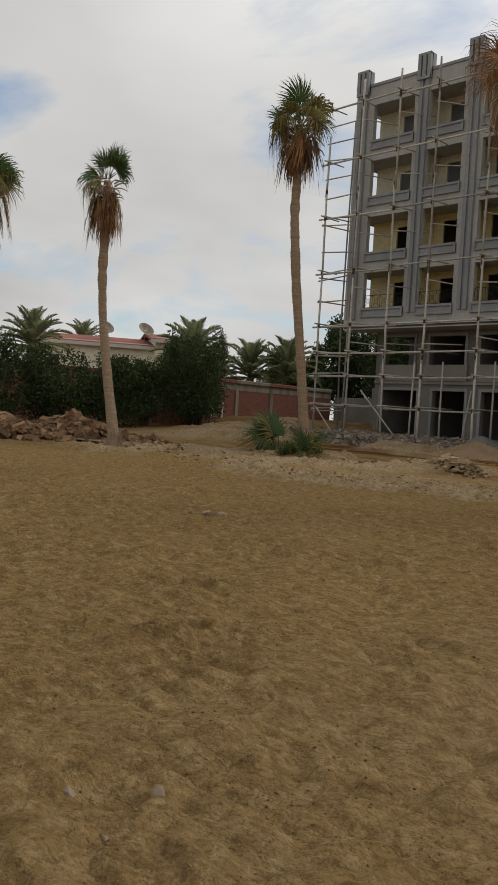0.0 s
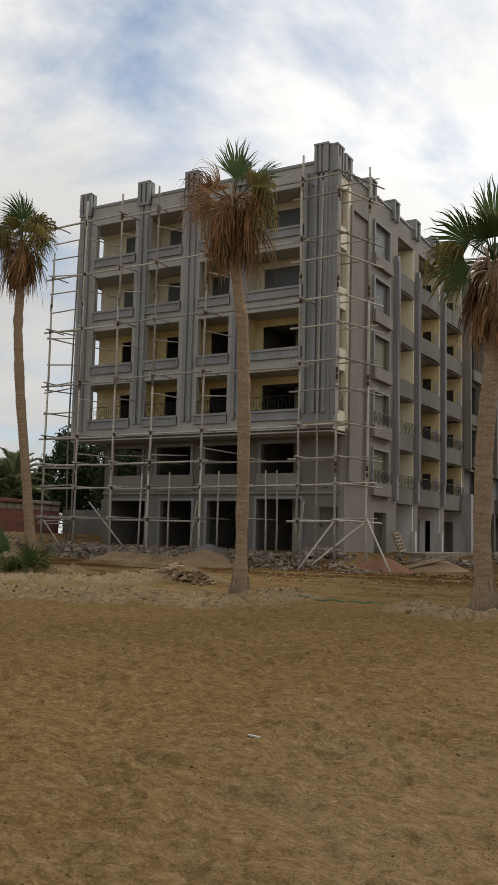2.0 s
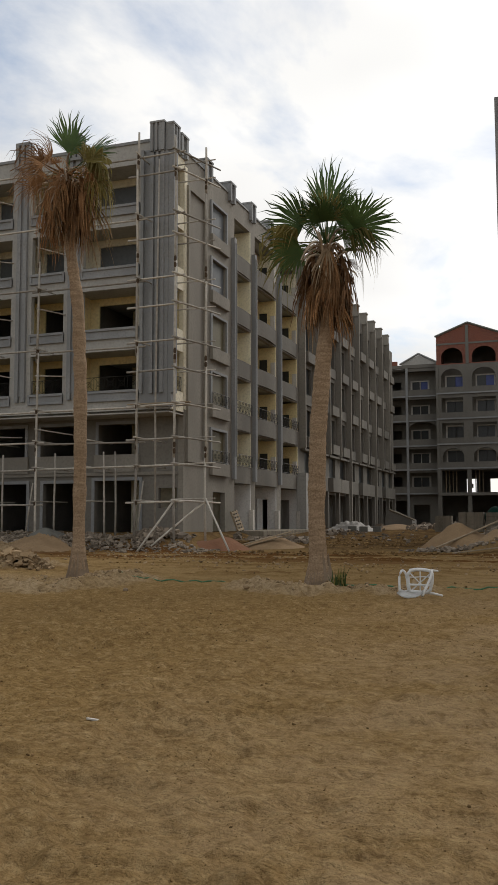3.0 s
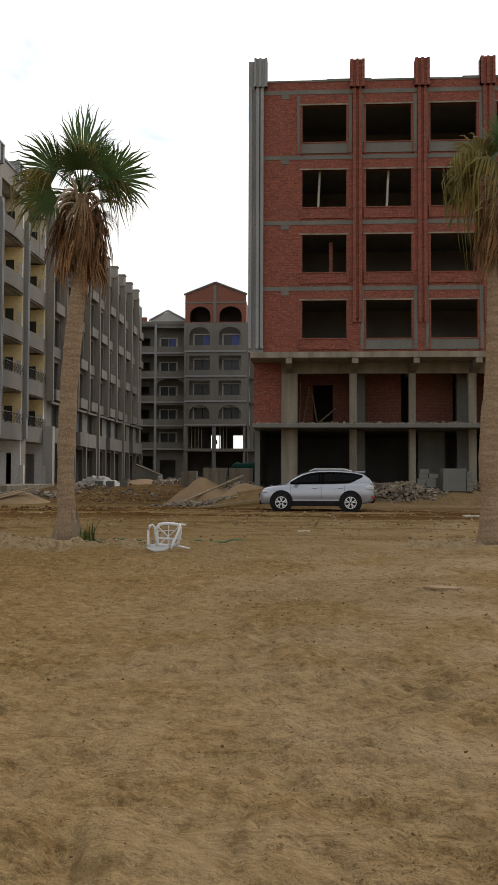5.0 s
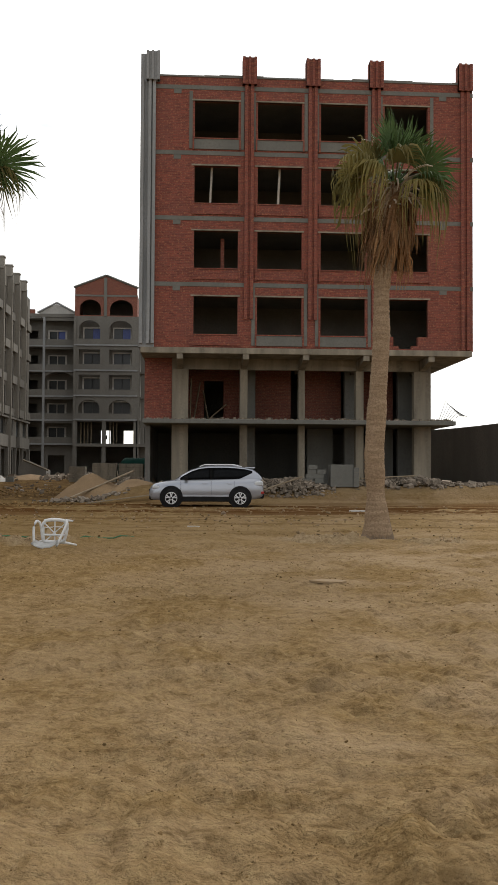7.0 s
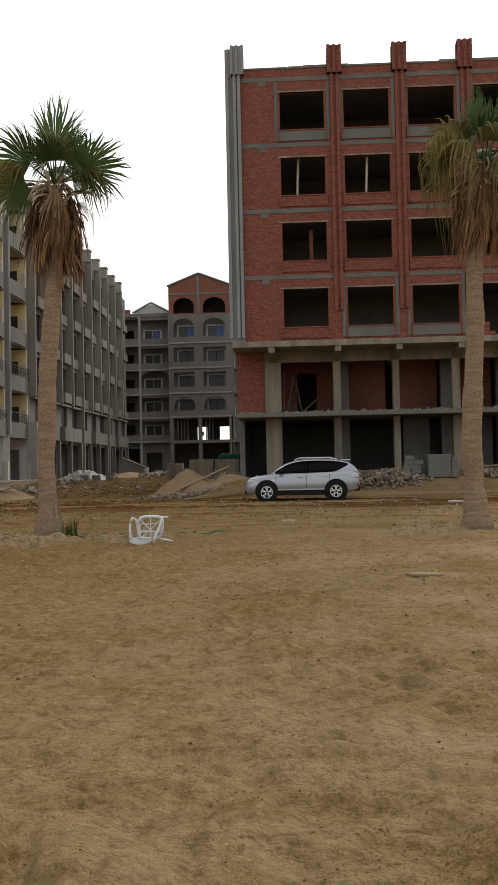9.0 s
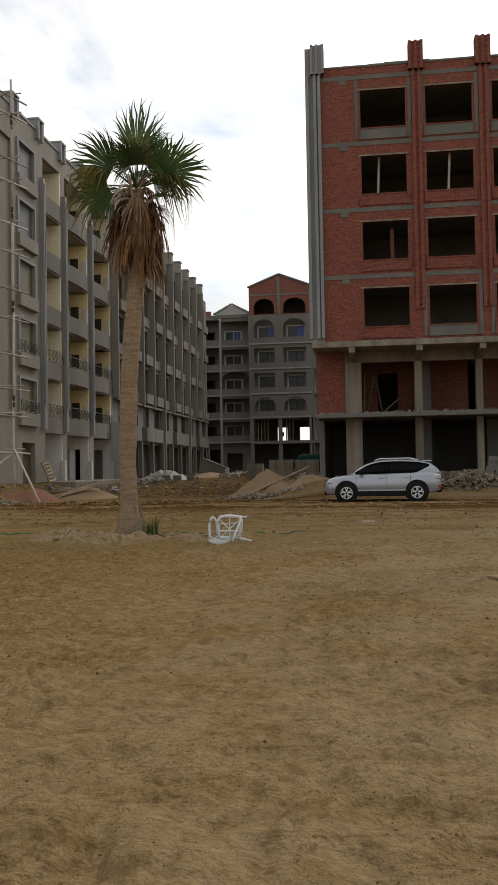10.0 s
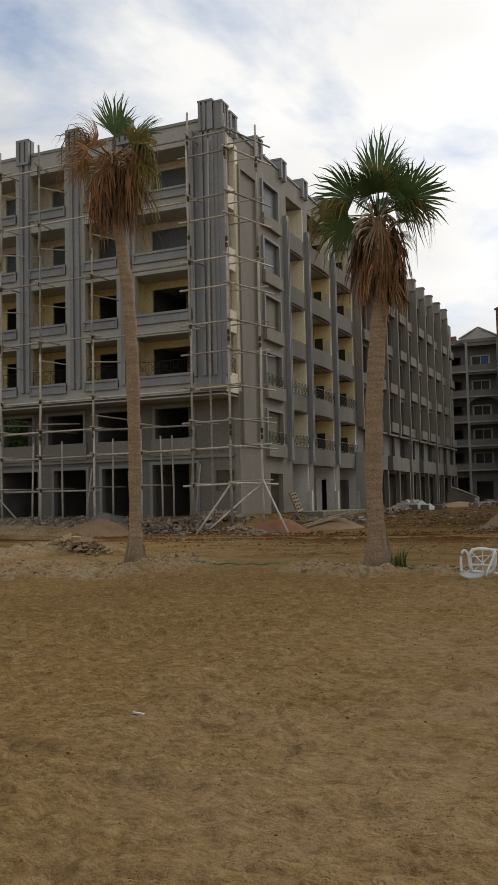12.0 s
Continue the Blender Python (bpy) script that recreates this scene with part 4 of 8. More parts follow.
grey_building()
long_wing()

# ---- red brick building ----
RX0, RX1, RY = -2.7, 12.87, 41.05
RWIN = [(-0.2, 1.83), (2.73, 4.8), (5.68, 7.78), (8.69, 10.74)]
RSILL = [7.88, 10.93, 13.96, 17.0]


def red_building():
    b = thing("brick_block", "unfinished red brick block on raw concrete columns, windows still open", "building", at=(5, 48, 0.9))
    holes = [(u0, u1, z, z + 1.75) for z in RSILL for u0, u1 in RWIN]
    # broken-out sills of the last bay
    holes += [(9.1, 10.25, RSILL[0] - 0.42, RSILL[0]), (9.35, 9.95, RSILL[0] - 0.56, RSILL[0] - 0.42), (9.3, 10.05, RSILL[2] - 0.22, RSILL[2]), (9.5, 9.8, RSILL[2] - 0.36, RSILL[2] - 0.22)]
    part("brick_wall", pierced(bmesh.new(), "y", RY, 0.25, RX0 + 0.7, RX1, 7.24, 19.85, holes), M_BRICK, b, "red brick infill wall")
    part("brick_wall", boxed((RX1 - 0.25, RY + 0.254, 7.24), (RX1, 62, 19.85)), M_BRICK, b)
    part("brick_wall", pierced(bmesh.new(), "x", RX0 + 0.05, 0.25, RY + 0.3, 62, 7.24, 19.85, [(v, v + 2, z, z + 1.7) for v in (45, 50, 55) for z in RSILL]), M_BRICK, b)
    # concrete ring beams, lintels, coping
    for z in (10.08, 13.15, 16.2, 19.27):
        bm = boxed((RX0 + 0.68, RY - 0.02, z), (RX1 + 0.02, RY + 0.26, z + 0.2), 0.008)
        for u in (-1.0, 11.45):
            box(bm, (u - 0.17, RY - 0.022, z - 0.2), (u + 0.17, RY + 0.2, z))
        part("ring_beam", bm, M_CONCDARK, b, "grey concrete ring beam")
    rng = random.Random(4)
    u = RX0 + 0.7
    while u < RX1 - 0.1:
        w = min(rng.uniform(0.6, 2.2), RX1 - u)
        part("coping", boxed((u, RY - 0.03, 19.85), (u + w - 0.003, RY + 0.27, 19.93 + rng.uniform(0, 0.07)), 0.01), M_CONCDARK, b)
        u += w
    for j, z in enumerate(RSILL):
        for i, (u0, u1) in enumerate(RWIN):
            part("lintel", boxed((u0 - 0.14, RY - 0.035, z + 1.75), (u1 + 0.1, RY + 0.1, z + 1.82)), M_CONC, b)
            grey = (j == 3) or (j == 0 and i in (1, 2, 3))
            if not (i == 3 and j in (0, 2)):
                part("sill_panel", boxed((u0 - 0.05, RY - 0.055, z - 0.52), (u1 + 0.05, RY, z - 0.02), 0.006), M_CONCDARK if grey else M_BRICK, b)
            bm = bmesh.new()
            box(bm, (u0 - 0.10, RY - 0.09, z - 0.56), (u0 - 0.03, RY, z + 0.02))
            box(bm, (u1 + 0.03, RY - 0.09, z - 0.56), (u1 + 0.10, RY, z + 0.02))
            box(bm, (u0 - 0.10, RY - 0.085, z - 0.05), (u1 + 0.10, RY, z + 0.0))
            if not (i == 3 and j in (0, 2)):
                part("sill_frame", bm, M_BRICK, b)
            if j == 3 or (j == 0 and i in (1, 2)):
                for v0, v1 in ((u0 - 0.26, u0 - 0.105), (u1 + 0.105, u1 + 0.26)):
                    part("cement_jamb", boxed((v0, RY - 0.03, z - 0.5), (v1, RY, z + 2.2)), M_CONCDARK, b, "grey cement-rendered window jamb")
    for u, k in ((0.57, 3), (3.75, 3)):
        part("prop", tube(bmesh.new(), [(u - 0.07, RY + 0.4, RSILL[k - 1] - 0.6), (u + 0.05, RY + 0.4, RSILL[k - 1] + 2.0)], 0.055, 6), M_POLE, b)
    part("door_frame", boxed((1.05, RY + 0.8, RSILL[1] - 0.8), (1.22, RY + 0.92, RSILL[1] + 1.6)), M_BRICKDARK, b)
    # pilasters with heads
    for c in (2.33, 5.3, 8.27, 12.5):
        bm = bmesh.new()
        for a in (-0.21, 0.06):
            box(bm, (c + a, RY - 0.13, 8.6 if c < 12 else 7.3), (c + a + 0.15, RY, 19.5))
        box(bm, (c - 0.055, RY - 0.05, 8.8), (c + 0.055, RY, 19.5))
        for a0, a1 in ((-0.33, -0.2), (-0.06, 0.06), (0.2, 0.33)):
            box(bm, (c + a0, RY - 0.26, 19.52), (c + a1, RY + 0.0, 20.8))
        box(bm, (c - 0.33, RY - 0.19, 19.52), (c + 0.33, RY + 0.35, 20.79))
        part("pilaster", bm, M_BRICK, b, "brick pilaster with boxed head")
    bm = bmesh.new()
    box(bm, (RX0, RY - 0.05, 7.24), (RX0 + 0.698, RY + 0.5, 20.86))
    for a in (0.02, 0.36, 0.56):
        box(bm, (RX0 + a, RY - 0.22, 7.4), (RX0 + a + 0.14, RY - 0.05, 19.6))
    for a0, a1 in ((0.27, 0.37), (0.5, 0.6), (0.76, 0.87)):
        box(bm, (RX0 + a0, RY - 0.36, 19.56), (RX0 + a1, RY - 0.1, 20.9))
    box(bm, (RX0 + 0.27, RY - 0.29, 19.56), (RX0 + 0.87, RY + 0.3, 20.89))
    part("corner_pier", bm, M_TRIM, b, "grey rendered corner pier")
    # decks and columns below
    bm = boxed((RX0 + 0.1, RY - 0.2, 6.97), (RX1 - 0.1, 62, 7.236), 0.01)
    part("jetty_slab", bm, M_CONC, b, "raw concrete jetty slab")
    cols = [(-1.2, -0.42), (2.04, 2.4), (4.85, 5.16), (7.62, 8.0), (10.45, 11.28)]
    for c0, c1 in cols:
        c = (c0 + c1) / 2
        bm = bmesh.new()
        prof = [(RY - 0.16, 6.97), (RY - 0.16, 6.72), (42.6, 6.45), (44.5, 6.45), (44.5, 6.97)]
        va = [bm.verts.new((c - 0.14, y, z)) for y, z in prof]
        vb = [bm.verts.new((c + 0.14, y, z)) for y, z in prof]
        bm.faces.new(va)
        bm.faces.new(vb[::-1])
        for i in range(5):
            bm.faces.new((va[i], vb[i], vb[(i + 1) % 5], va[(i + 1) % 5]))
        bmesh.ops.recalc_face_normals(bm, faces=bm.faces)
        part("bracket_beam", bm, M_CONC, b)
        bm = boxed((c0, 42.6, 0.6), (c1, 43.05, 6.449), 0.015)
        part("column", bm, M_CONC, b, "raw concrete column with shutter marks")
    bm = boxed((-2.2, 42.72, 6.45), (11.3, 43.0, 6.968))
    part("edge_beam", bm, M_CONC, b)
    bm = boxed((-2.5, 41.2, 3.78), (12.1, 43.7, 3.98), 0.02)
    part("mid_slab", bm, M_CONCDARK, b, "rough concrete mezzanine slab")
    bm = bmesh.new()
    for i in range(330):
        u, v = rng.uniform(-2.4, 12.0), 41.25 + abs(rng.gauss(0, 0.35))
        s = rng.uniform(0.03, 0.12)
        box(bm, (u, v, 3.98), (u + s, v + s, 3.98 + s * rng.uniform(0.4, 1.0)))
    tagged(part("slab_debris", bm, M_CONCRUB, b), kind="stuff")
    for i in range(7):
        u = 11.3 + 0.12 * i
        part("rebar", tube(bmesh.new(), [(u, 41.3 + 0.1 * i, 3.98), (u + 0.3, 41.2, 4.9 - 0.1 * i), (12.3 + 0.05 * i, 41.1, 4.2)], 0.012, 4), M_IRON, b)
    # storey behind: brick panels and doors in shadow
    part("mezzanine_wall", boxed((-2.5, 42.7, 3.984), (-1.21, 42.95, 6.96)), M_BRICK, b)
    for c0, c1, m in ((2.9, 4.8, M_BRICKDARK), (5.2, 7.4, M_BRICKDARK), (8.4, 10.1, M_BRICKDARK)):
        part("mezzanine_wall", boxed((c0, 45.7, 3.984), (c1, 45.95, 6.96)), m, b)
    part("mezzanine_wall", pierced(bmesh.new(), "y", 45.7, 0.25, -0.7, 2.2, 3.984, 6.96, [(0.35, 1.35, 3.984, 6.2)]), M_BRICKDARK, b)
    for p, q in (((-0.2, 45.2, 3.97), (0.15, 45.64, 6.1)), ((0.3, 45.3, 3.97), (1.5, 45.64, 5.0)), ((0.6, 45.3, 3.97), (0.3, 45.66, 5.7)), ((-0.35, 45.1, 3.97), (-0.3, 45.64, 6.3))):
        part("prop", tube(bmesh.new(), [p, q], 0.04, 6), M_PLANK, b)
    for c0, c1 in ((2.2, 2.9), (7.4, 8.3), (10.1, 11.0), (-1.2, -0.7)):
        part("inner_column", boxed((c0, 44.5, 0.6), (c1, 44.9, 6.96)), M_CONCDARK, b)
    # Dark concrete on these walls puts the shade of deep rooms into colour.
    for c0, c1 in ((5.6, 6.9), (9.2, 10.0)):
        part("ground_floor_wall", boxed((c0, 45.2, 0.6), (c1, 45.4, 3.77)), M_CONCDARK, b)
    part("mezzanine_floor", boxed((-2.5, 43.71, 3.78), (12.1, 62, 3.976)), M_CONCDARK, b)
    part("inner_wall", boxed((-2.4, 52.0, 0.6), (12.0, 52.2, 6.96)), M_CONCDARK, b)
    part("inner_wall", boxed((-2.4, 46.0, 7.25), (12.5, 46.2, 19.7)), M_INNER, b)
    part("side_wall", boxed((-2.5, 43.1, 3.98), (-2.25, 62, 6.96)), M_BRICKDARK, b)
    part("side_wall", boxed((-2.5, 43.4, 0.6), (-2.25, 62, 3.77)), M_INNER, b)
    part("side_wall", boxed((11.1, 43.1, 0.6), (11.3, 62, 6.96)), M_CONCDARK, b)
    for z in (10.2, 13.27, 16.32, 19.4):
        part("floor_slab", boxed((RX0 + 0.31, RY + 0.27, z - 0.18), (RX1 - 0.26, 61.8, z)), M_CONCDARK, b)


red_building()

# ---- arcaded building at the end of the street ----


def arched(bm, y, thick, u0, u1, z0, z1, arch):
    """A wall panel with one arched opening; arch: (u0, u1, z0, spring, crown)."""
    a0, a1, b0, spring, crown = arch
    n = 12
    edge = [(a0, b0)] + [((a0 + a1) / 2 - (a1 - a0) / 2 * math.cos(math.pi * i / n), spring + (crown - spring) * math.sin(math.pi * i / n)) for i in range(n + 1)] + [(a1, b0)]
    outer = [(u0, b0)] + [(u0 + (u1 - u0) * i / n, z1) for i in range(n + 1)] + [(u1, b0)]
    for k in (0, 1):
        yy = y + thick * k
        ve, vo = [bm.verts.new((u, yy, z)) for u, z in edge], [bm.verts.new((u, yy, z)) for u, z in outer]
        for i in range(len(edge) - 1):
            bm.faces.new((ve[i], ve[i + 1], vo[i + 1], vo[i]))
        if k == 0:
            keep = ve
        else:
            for i in range(len(edge) - 1):
                bm.faces.new((keep[i], keep[i + 1], ve[i + 1], ve[i]))
    box(bm, (u0, y, z0), (u1, y + thick, b0))
    return bm


def back_building():
    b = thing("arcaded_building", "grey rendered hotel shell with arched balconies and a brick gable", "building", at=(-13, 110, 0.9))
    Y = 106.0
    bands = [0.6, 4.75, 7.55, 10.35, 13.3, 16.25, 19.6]
    # left block with loggias
    for k in range(1, 6):
        z0, z1 = bands[k], bands[k + 1]
        if k == 3:
            arched(bm := bmesh.new(), Y, 0.3, -18.0, -14.2, z0, z1, (-17.9, -14.3, z0 + 0.75, z1 - 1.2, z1 - 0.15))
        else:
            pierced(bm := bmesh.new(), "y", Y, 0.3, -18.0, -14.2, z0, z1, [(-17.8, -14.45, z0 + 0.75, z1 - 0.4)])
        part("balcony_front", bm, M_BACK, b)
        # Back walls lighter than the fronts: loggia light put into the colour.
        part("back_wall", pierced(bmesh.new(), "y", Y + 1.8, 0.2, -21, -14.2, z0, z1, [(-17.6, -15.6, z0 + 0.6, z0 + 2.0), (-20.1, -18.9, z0 + 0.5, z0 + 2.0)]), M_RENDER_DARK, b)
        bm = bmesh.new()
        for u in (-17.6, -16.62, -15.68):
            box(bm, (u, Y + 1.72, z0 + 0.6), (u + 0.08, Y + 1.8, z0 + 2.0))
        for z in (z0 + 0.52, z0 + 1.92):
            box(bm, (-17.68, Y + 1.7, z), (-15.52, Y + 1.8, z + 0.14))
        for u in (-17.72, -15.6):
            box(bm, (u, Y + 1.7, z0 + 0.52), (u + 0.14, Y + 1.8, z0 + 2.06))
        part("window_frame", bm, M_WHITE, b)
        part("balcony_front", boxed((-21, Y - 0.1, z0 - 0.12), (-18.02, Y + 0.15, z0 + 0.75)), M_BACK, b)
        part("floor_slab", boxed((-21, Y + 0.31, z0 - 0.2), (-6, Y + 6, z0)), M_BACK, b)
        part("cornice", boxed((-21, Y - 0.16, z0 - 0.14), (-14.2, Y - 0.002, z0 + 0.03)), M_TRIM, b)
        part("pane", boxed((-17.5, Y + 1.9, z0 + 0.62), (-16.6, Y + 1.92, z0 + 1.95)), M_DARKPANE, b)
        if k < 5:
            part("pane", boxed((-16.5, Y + 1.9, z0 + 0.62), (-15.7, Y + 1.92, z0 + 1.95)), M_DARKPANE, b)
        else:
            part("pane", boxed((-16.5, Y + 1.9, z0 + 0.62), (-15.7, Y + 1.92, z0 + 1.95)), M_BLUE, b, "blue protective film on glass")
    part("end_wall", boxed((-18.02, Y - 0.15, 0.6), (-17.75, Y - 0.003, 19.6)), M_TRIM, b)
    part("end_wall", boxed((-21.2, Y - 0.2, 0.6), (-20.7, Y + 8, 19.7)), M_BACK, b)
    part("parapet", boxed((-21, Y - 0.1, 19.604), (-14.2, Y + 0.3, 20.0)), M_BACK, b)
    part("parapet", boxed((-20.9, Y - 0.05, 20.004), (-19.0, Y + 0.3, 20.5)), M_BRICKDARK, b)

    def gable(name, u0, u1, z0, z1, zt, yy, th, mat):
        bm = bmesh.new()
        pts = [(u0, z0), (u1, z0), (u1, z1), ((u0 + u1) / 2, zt), (u0, z1)]
        va, vb = [bm.verts.new((u, yy, z)) for u, z in pts], [bm.verts.new((u, yy + th, z)) for u, z in pts]
        bm.faces.new(va)
        bm.faces.new(vb[::-1])
        for i in range(5):
            bm.faces.new((va[i], vb[i], vb[(i + 1) % 5], va[(i + 1) % 5]))
        bmesh.ops.recalc_face_normals(bm, faces=bm.faces)
        return part(name, bm, mat, b)

    gable("gable", -18.5, -14.4, 20.004, 20.15, 21.15, Y - 0.05, 0.4, M_RENDER)
    for a, c in (((-18.7, 20.1), (-16.45, 21.3)), ((-14.2, 20.1), (-16.45, 21.3))):
        part("gable_trim", tube(bmesh.new(), [(a[0], Y - 0.1, a[1]), (c[0], Y - 0.1, c[1])], 0.12, 4), M_TRIM, b)
    # middle block, proud of the left one
    YM = Y - 1.2
    mids = [(-14.2, -10.7), (-10.7, -7.0)]
    for k in range(2, 6):
        z0, z1 = bands[k], bands[k + 1]
        for u0, u1 in mids:
            w = (u1 - u0)
            if k in (2, 5):
                arched(bm := bmesh.new(), YM, 0.3, u0, u1, z0, z1, (u0 + 0.5, u1 - 0.55, z0 + 0.7, z1 - 1.5, z1 - 0.5))
            else:
                pierced(bm := bmesh.new(), "y", YM, 0.3, u0, u1, z0, z1, [(u0 + 0.5, u1 - 0.55, z0 + 0.7, z1 - 0.55)])
            part("balcony_front", bm, M_BACK, b)
            # The same lighter tone, painting light onto this recessed wall.
            part("back_wall", pierced(bmesh.new(), "y", YM + 1.6, 0.2, u0, u1, z0, z1, [(u0 + 0.9, u0 + 2.9, z0 + 0.75, z0 + 2.15)]), M_RENDER_DARK, b)
            bm = bmesh.new()
            for u in (u0 + 0.82, u0 + 2.9):
                box(bm, (u - 0.05, YM + 1.5, z0 + 0.75), (u + 0.12, YM + 1.6, z0 + 2.15))
            for z in (z0 + 0.66, z0 + 2.15):
                box(bm, (u0 + 0.77, YM + 1.5, z - 0.03), (u0 + 3.02, YM + 1.6, z + 0.13))
            part("window_frame", bm, M_WHITE, b)
            part("pane", boxed((u0 + 0.92, YM + 1.68, z0 + 0.77), (u0 + 1.9, YM + 1.7, z0 + 2.13)), M_DARKPANE, b)
            if k < 5:
                part("pane", boxed((u0 + 1.95, YM + 1.68, z0 + 0.77), (u0 + 2.88, YM + 1.7, z0 + 2.13)), M_DARKPANE, b)
            else:
                part("pane", boxed((u0 + 1.95, YM + 1.68, z0 + 0.77), (u0 + 2.88, YM + 1.7, z0 + 2.13)), M_BLUE, b, "blue protective film on glass")
        part("cornice", boxed((-14.25, YM - 0.14, z0 - 0.12), (-6.9, YM - 0.002, z0 + 0.05)), M_TRIM, b)
    part("side_return", boxed((-14.3, YM - 0.1, 4.75), (-14.0, Y + 6, 19.6)), M_BACK, b)
    part("side_return", boxed((-7.0, YM, 0.6), (-6.7, Y + 6, 19.6)), M_BACK, b)
    # brick storey with two arches under a gable
    for u0, u1 in mids:
        part("brick_arch_wall", arched(bmesh.new(), YM, 0.3, u0, u1, 19.6, 22.0, (u0 + 0.55, u1 - 0.5, 19.7, 20.5, 21.55)), M_BRICKDARK, b)
    gable("brick_gable", -14.2, -7.0, 22.004, 23.0, 24.3, YM, 0.3, M_BRICKDARK)
    part("concrete_post", boxed((-10.85, YM - 0.06, 19.6), (-10.5, YM - 0.002, 24.1)), M_CONCDARK, b)
    part("concrete_beam", boxed((-14.2, YM - 0.05, 21.9), (-7.0, YM - 0.002, 22.1)), M_CONCDARK, b)
    for a in (-14.35, -6.85):
        part("gable_trim", tube(bmesh.new(), [(a, YM - 0.05, 22.95), (-10.6, YM - 0.05, 24.4)], 0.12, 4), M_CONCDARK, b)
    part("brick_side", boxed((-14.2, YM + 0.31, 19.6), (-13.95, Y + 6, 22.6)), M_BRICKDARK, b)
    # Unseen walls and roofs added to keep sky light out of the openings.
    part("rear_wall", boxed((-14.2, Y + 4, 7.55), (-7.0, Y + 4.2, 22.6)), M_INNER, b)
    part("rear_wall", boxed((-21, Y + 4, 4.75), (-14.2, Y + 4.2, 19.6)), M_INNER, b)
    part("closing_roof", boxed((-13.9, YM + 0.32, 22.05), (-7.0, Y + 6, 22.25)), M_CONCDARK, b)
    part("brick_side", boxed((-7.25, YM + 0.31, 19.6), (-7.0, Y + 6, 22.04)), M_BRICKDARK, b)
    part("closing_roof", boxed((-21, Y + 0.31, 19.4), (-14.3, Y + 6, 19.6)), M_BACK, b)
    # open storey that shows the daylight behind
    part("rear_wall", pierced(bmesh.new(), "y", Y + 6.0, 0.2, -21, -4, 0.6, 7.5, [(-11.8, -10.6, 4.9, 6.6), (-9.0, -6.8, 4.9, 6.6)]), M_INNER, b)
    for u in (-14.1, -10.75, -7.1):
        part("column", boxed((u - 0.2, YM, 0.6), (u + 0.25, YM + 0.4, 7.55)), M_BACK, b)
    part("mid_slab", boxed((-14.2, YM - 0.1, 4.4), (-4, Y + 6, 4.75)), M_BACK, b)
    for u in (-13.6, -13.2, -12.8, -12.4, -10.2, -9.8, -9.4):
        part("prop", tube(bmesh.new(), [(u, YM + 2, 4.75), (u, YM + 2, 7.5)], 0.07, 5), M_PLANK, b)
    part("site_notice", boxed((-11.4, Y + 5.9, 5.5), (-11.0, Y + 5.96, 6.0)), M_INNER, b)
    part("ground_wall", pierced(bmesh.new(), "y", Y + 0.6, 0.3, -21, -14.2, 0.6, 4.55, [(-20.3, -18.2, 0.6, 3.9), (-17.4, -15.5, 0.6, 3.4)]), M_BACK, b)
    part("ground_wall", pierced(bmesh.new(), "y", Y + 0.3, 0.3, -6.6, 0, 0.6, 7.5, [(-4.9, -3.2, 0.6, 3.4), (-6.2, -4.3, 4.9, 6.8), (-3.5, -1.5, 4.9, 6.8)]), M_BACK, b)
    bm = bmesh.new()
    for lo, hi in (((-5.1, 0.6), (-4.9, 3.6)), ((-3.2, 0.6), (-3.0, 3.6)), ((-5.1, 3.4), (-3.0, 3.6))):
        box(bm, (lo[0], Y + 0.2, lo[1]), (hi[0], Y + 0.29, hi[1]))
    part("door_frame", bm, M_WHITE, b)
    part("upper_wall", boxed((-6.6, Y + 0.6, 7.55), (0, Y + 0.9, 19.6)), M_BACK, b)


back_building()

# ---- scaffolding in front of the grey building ----


def pole(parent, p, q, r=0.055, name="pole", mat=None):
    r *= 0.86
    p, q = Vector(p), Vector(q)
    bow = Vector((random.uniform(-1, 1), random.uniform(-1, 1), random.uniform(-0.3, 0.3))) * 0.006 * (q - p).length
    mid = [p, p.lerp(q, 0.33) + bow, p.lerp(q, 0.66) + bow * 0.6, q]
    part(name, tube(bmesh.new(), mid, [r * 1.05, r, r * 0.97, r * 0.85], 7), mat or M_POLE, parent)


def lashing(parent, at):
    bm = bmesh.new()
    tube(bm, [Vector(at) + Vector((0, -0.02, dz)) for dz in (-0.13, -0.06, 0.05, 0.12)], [0.058, 0.072, 0.07, 0.055], 6)
    part("lashing", bm, M_TWIG, parent)


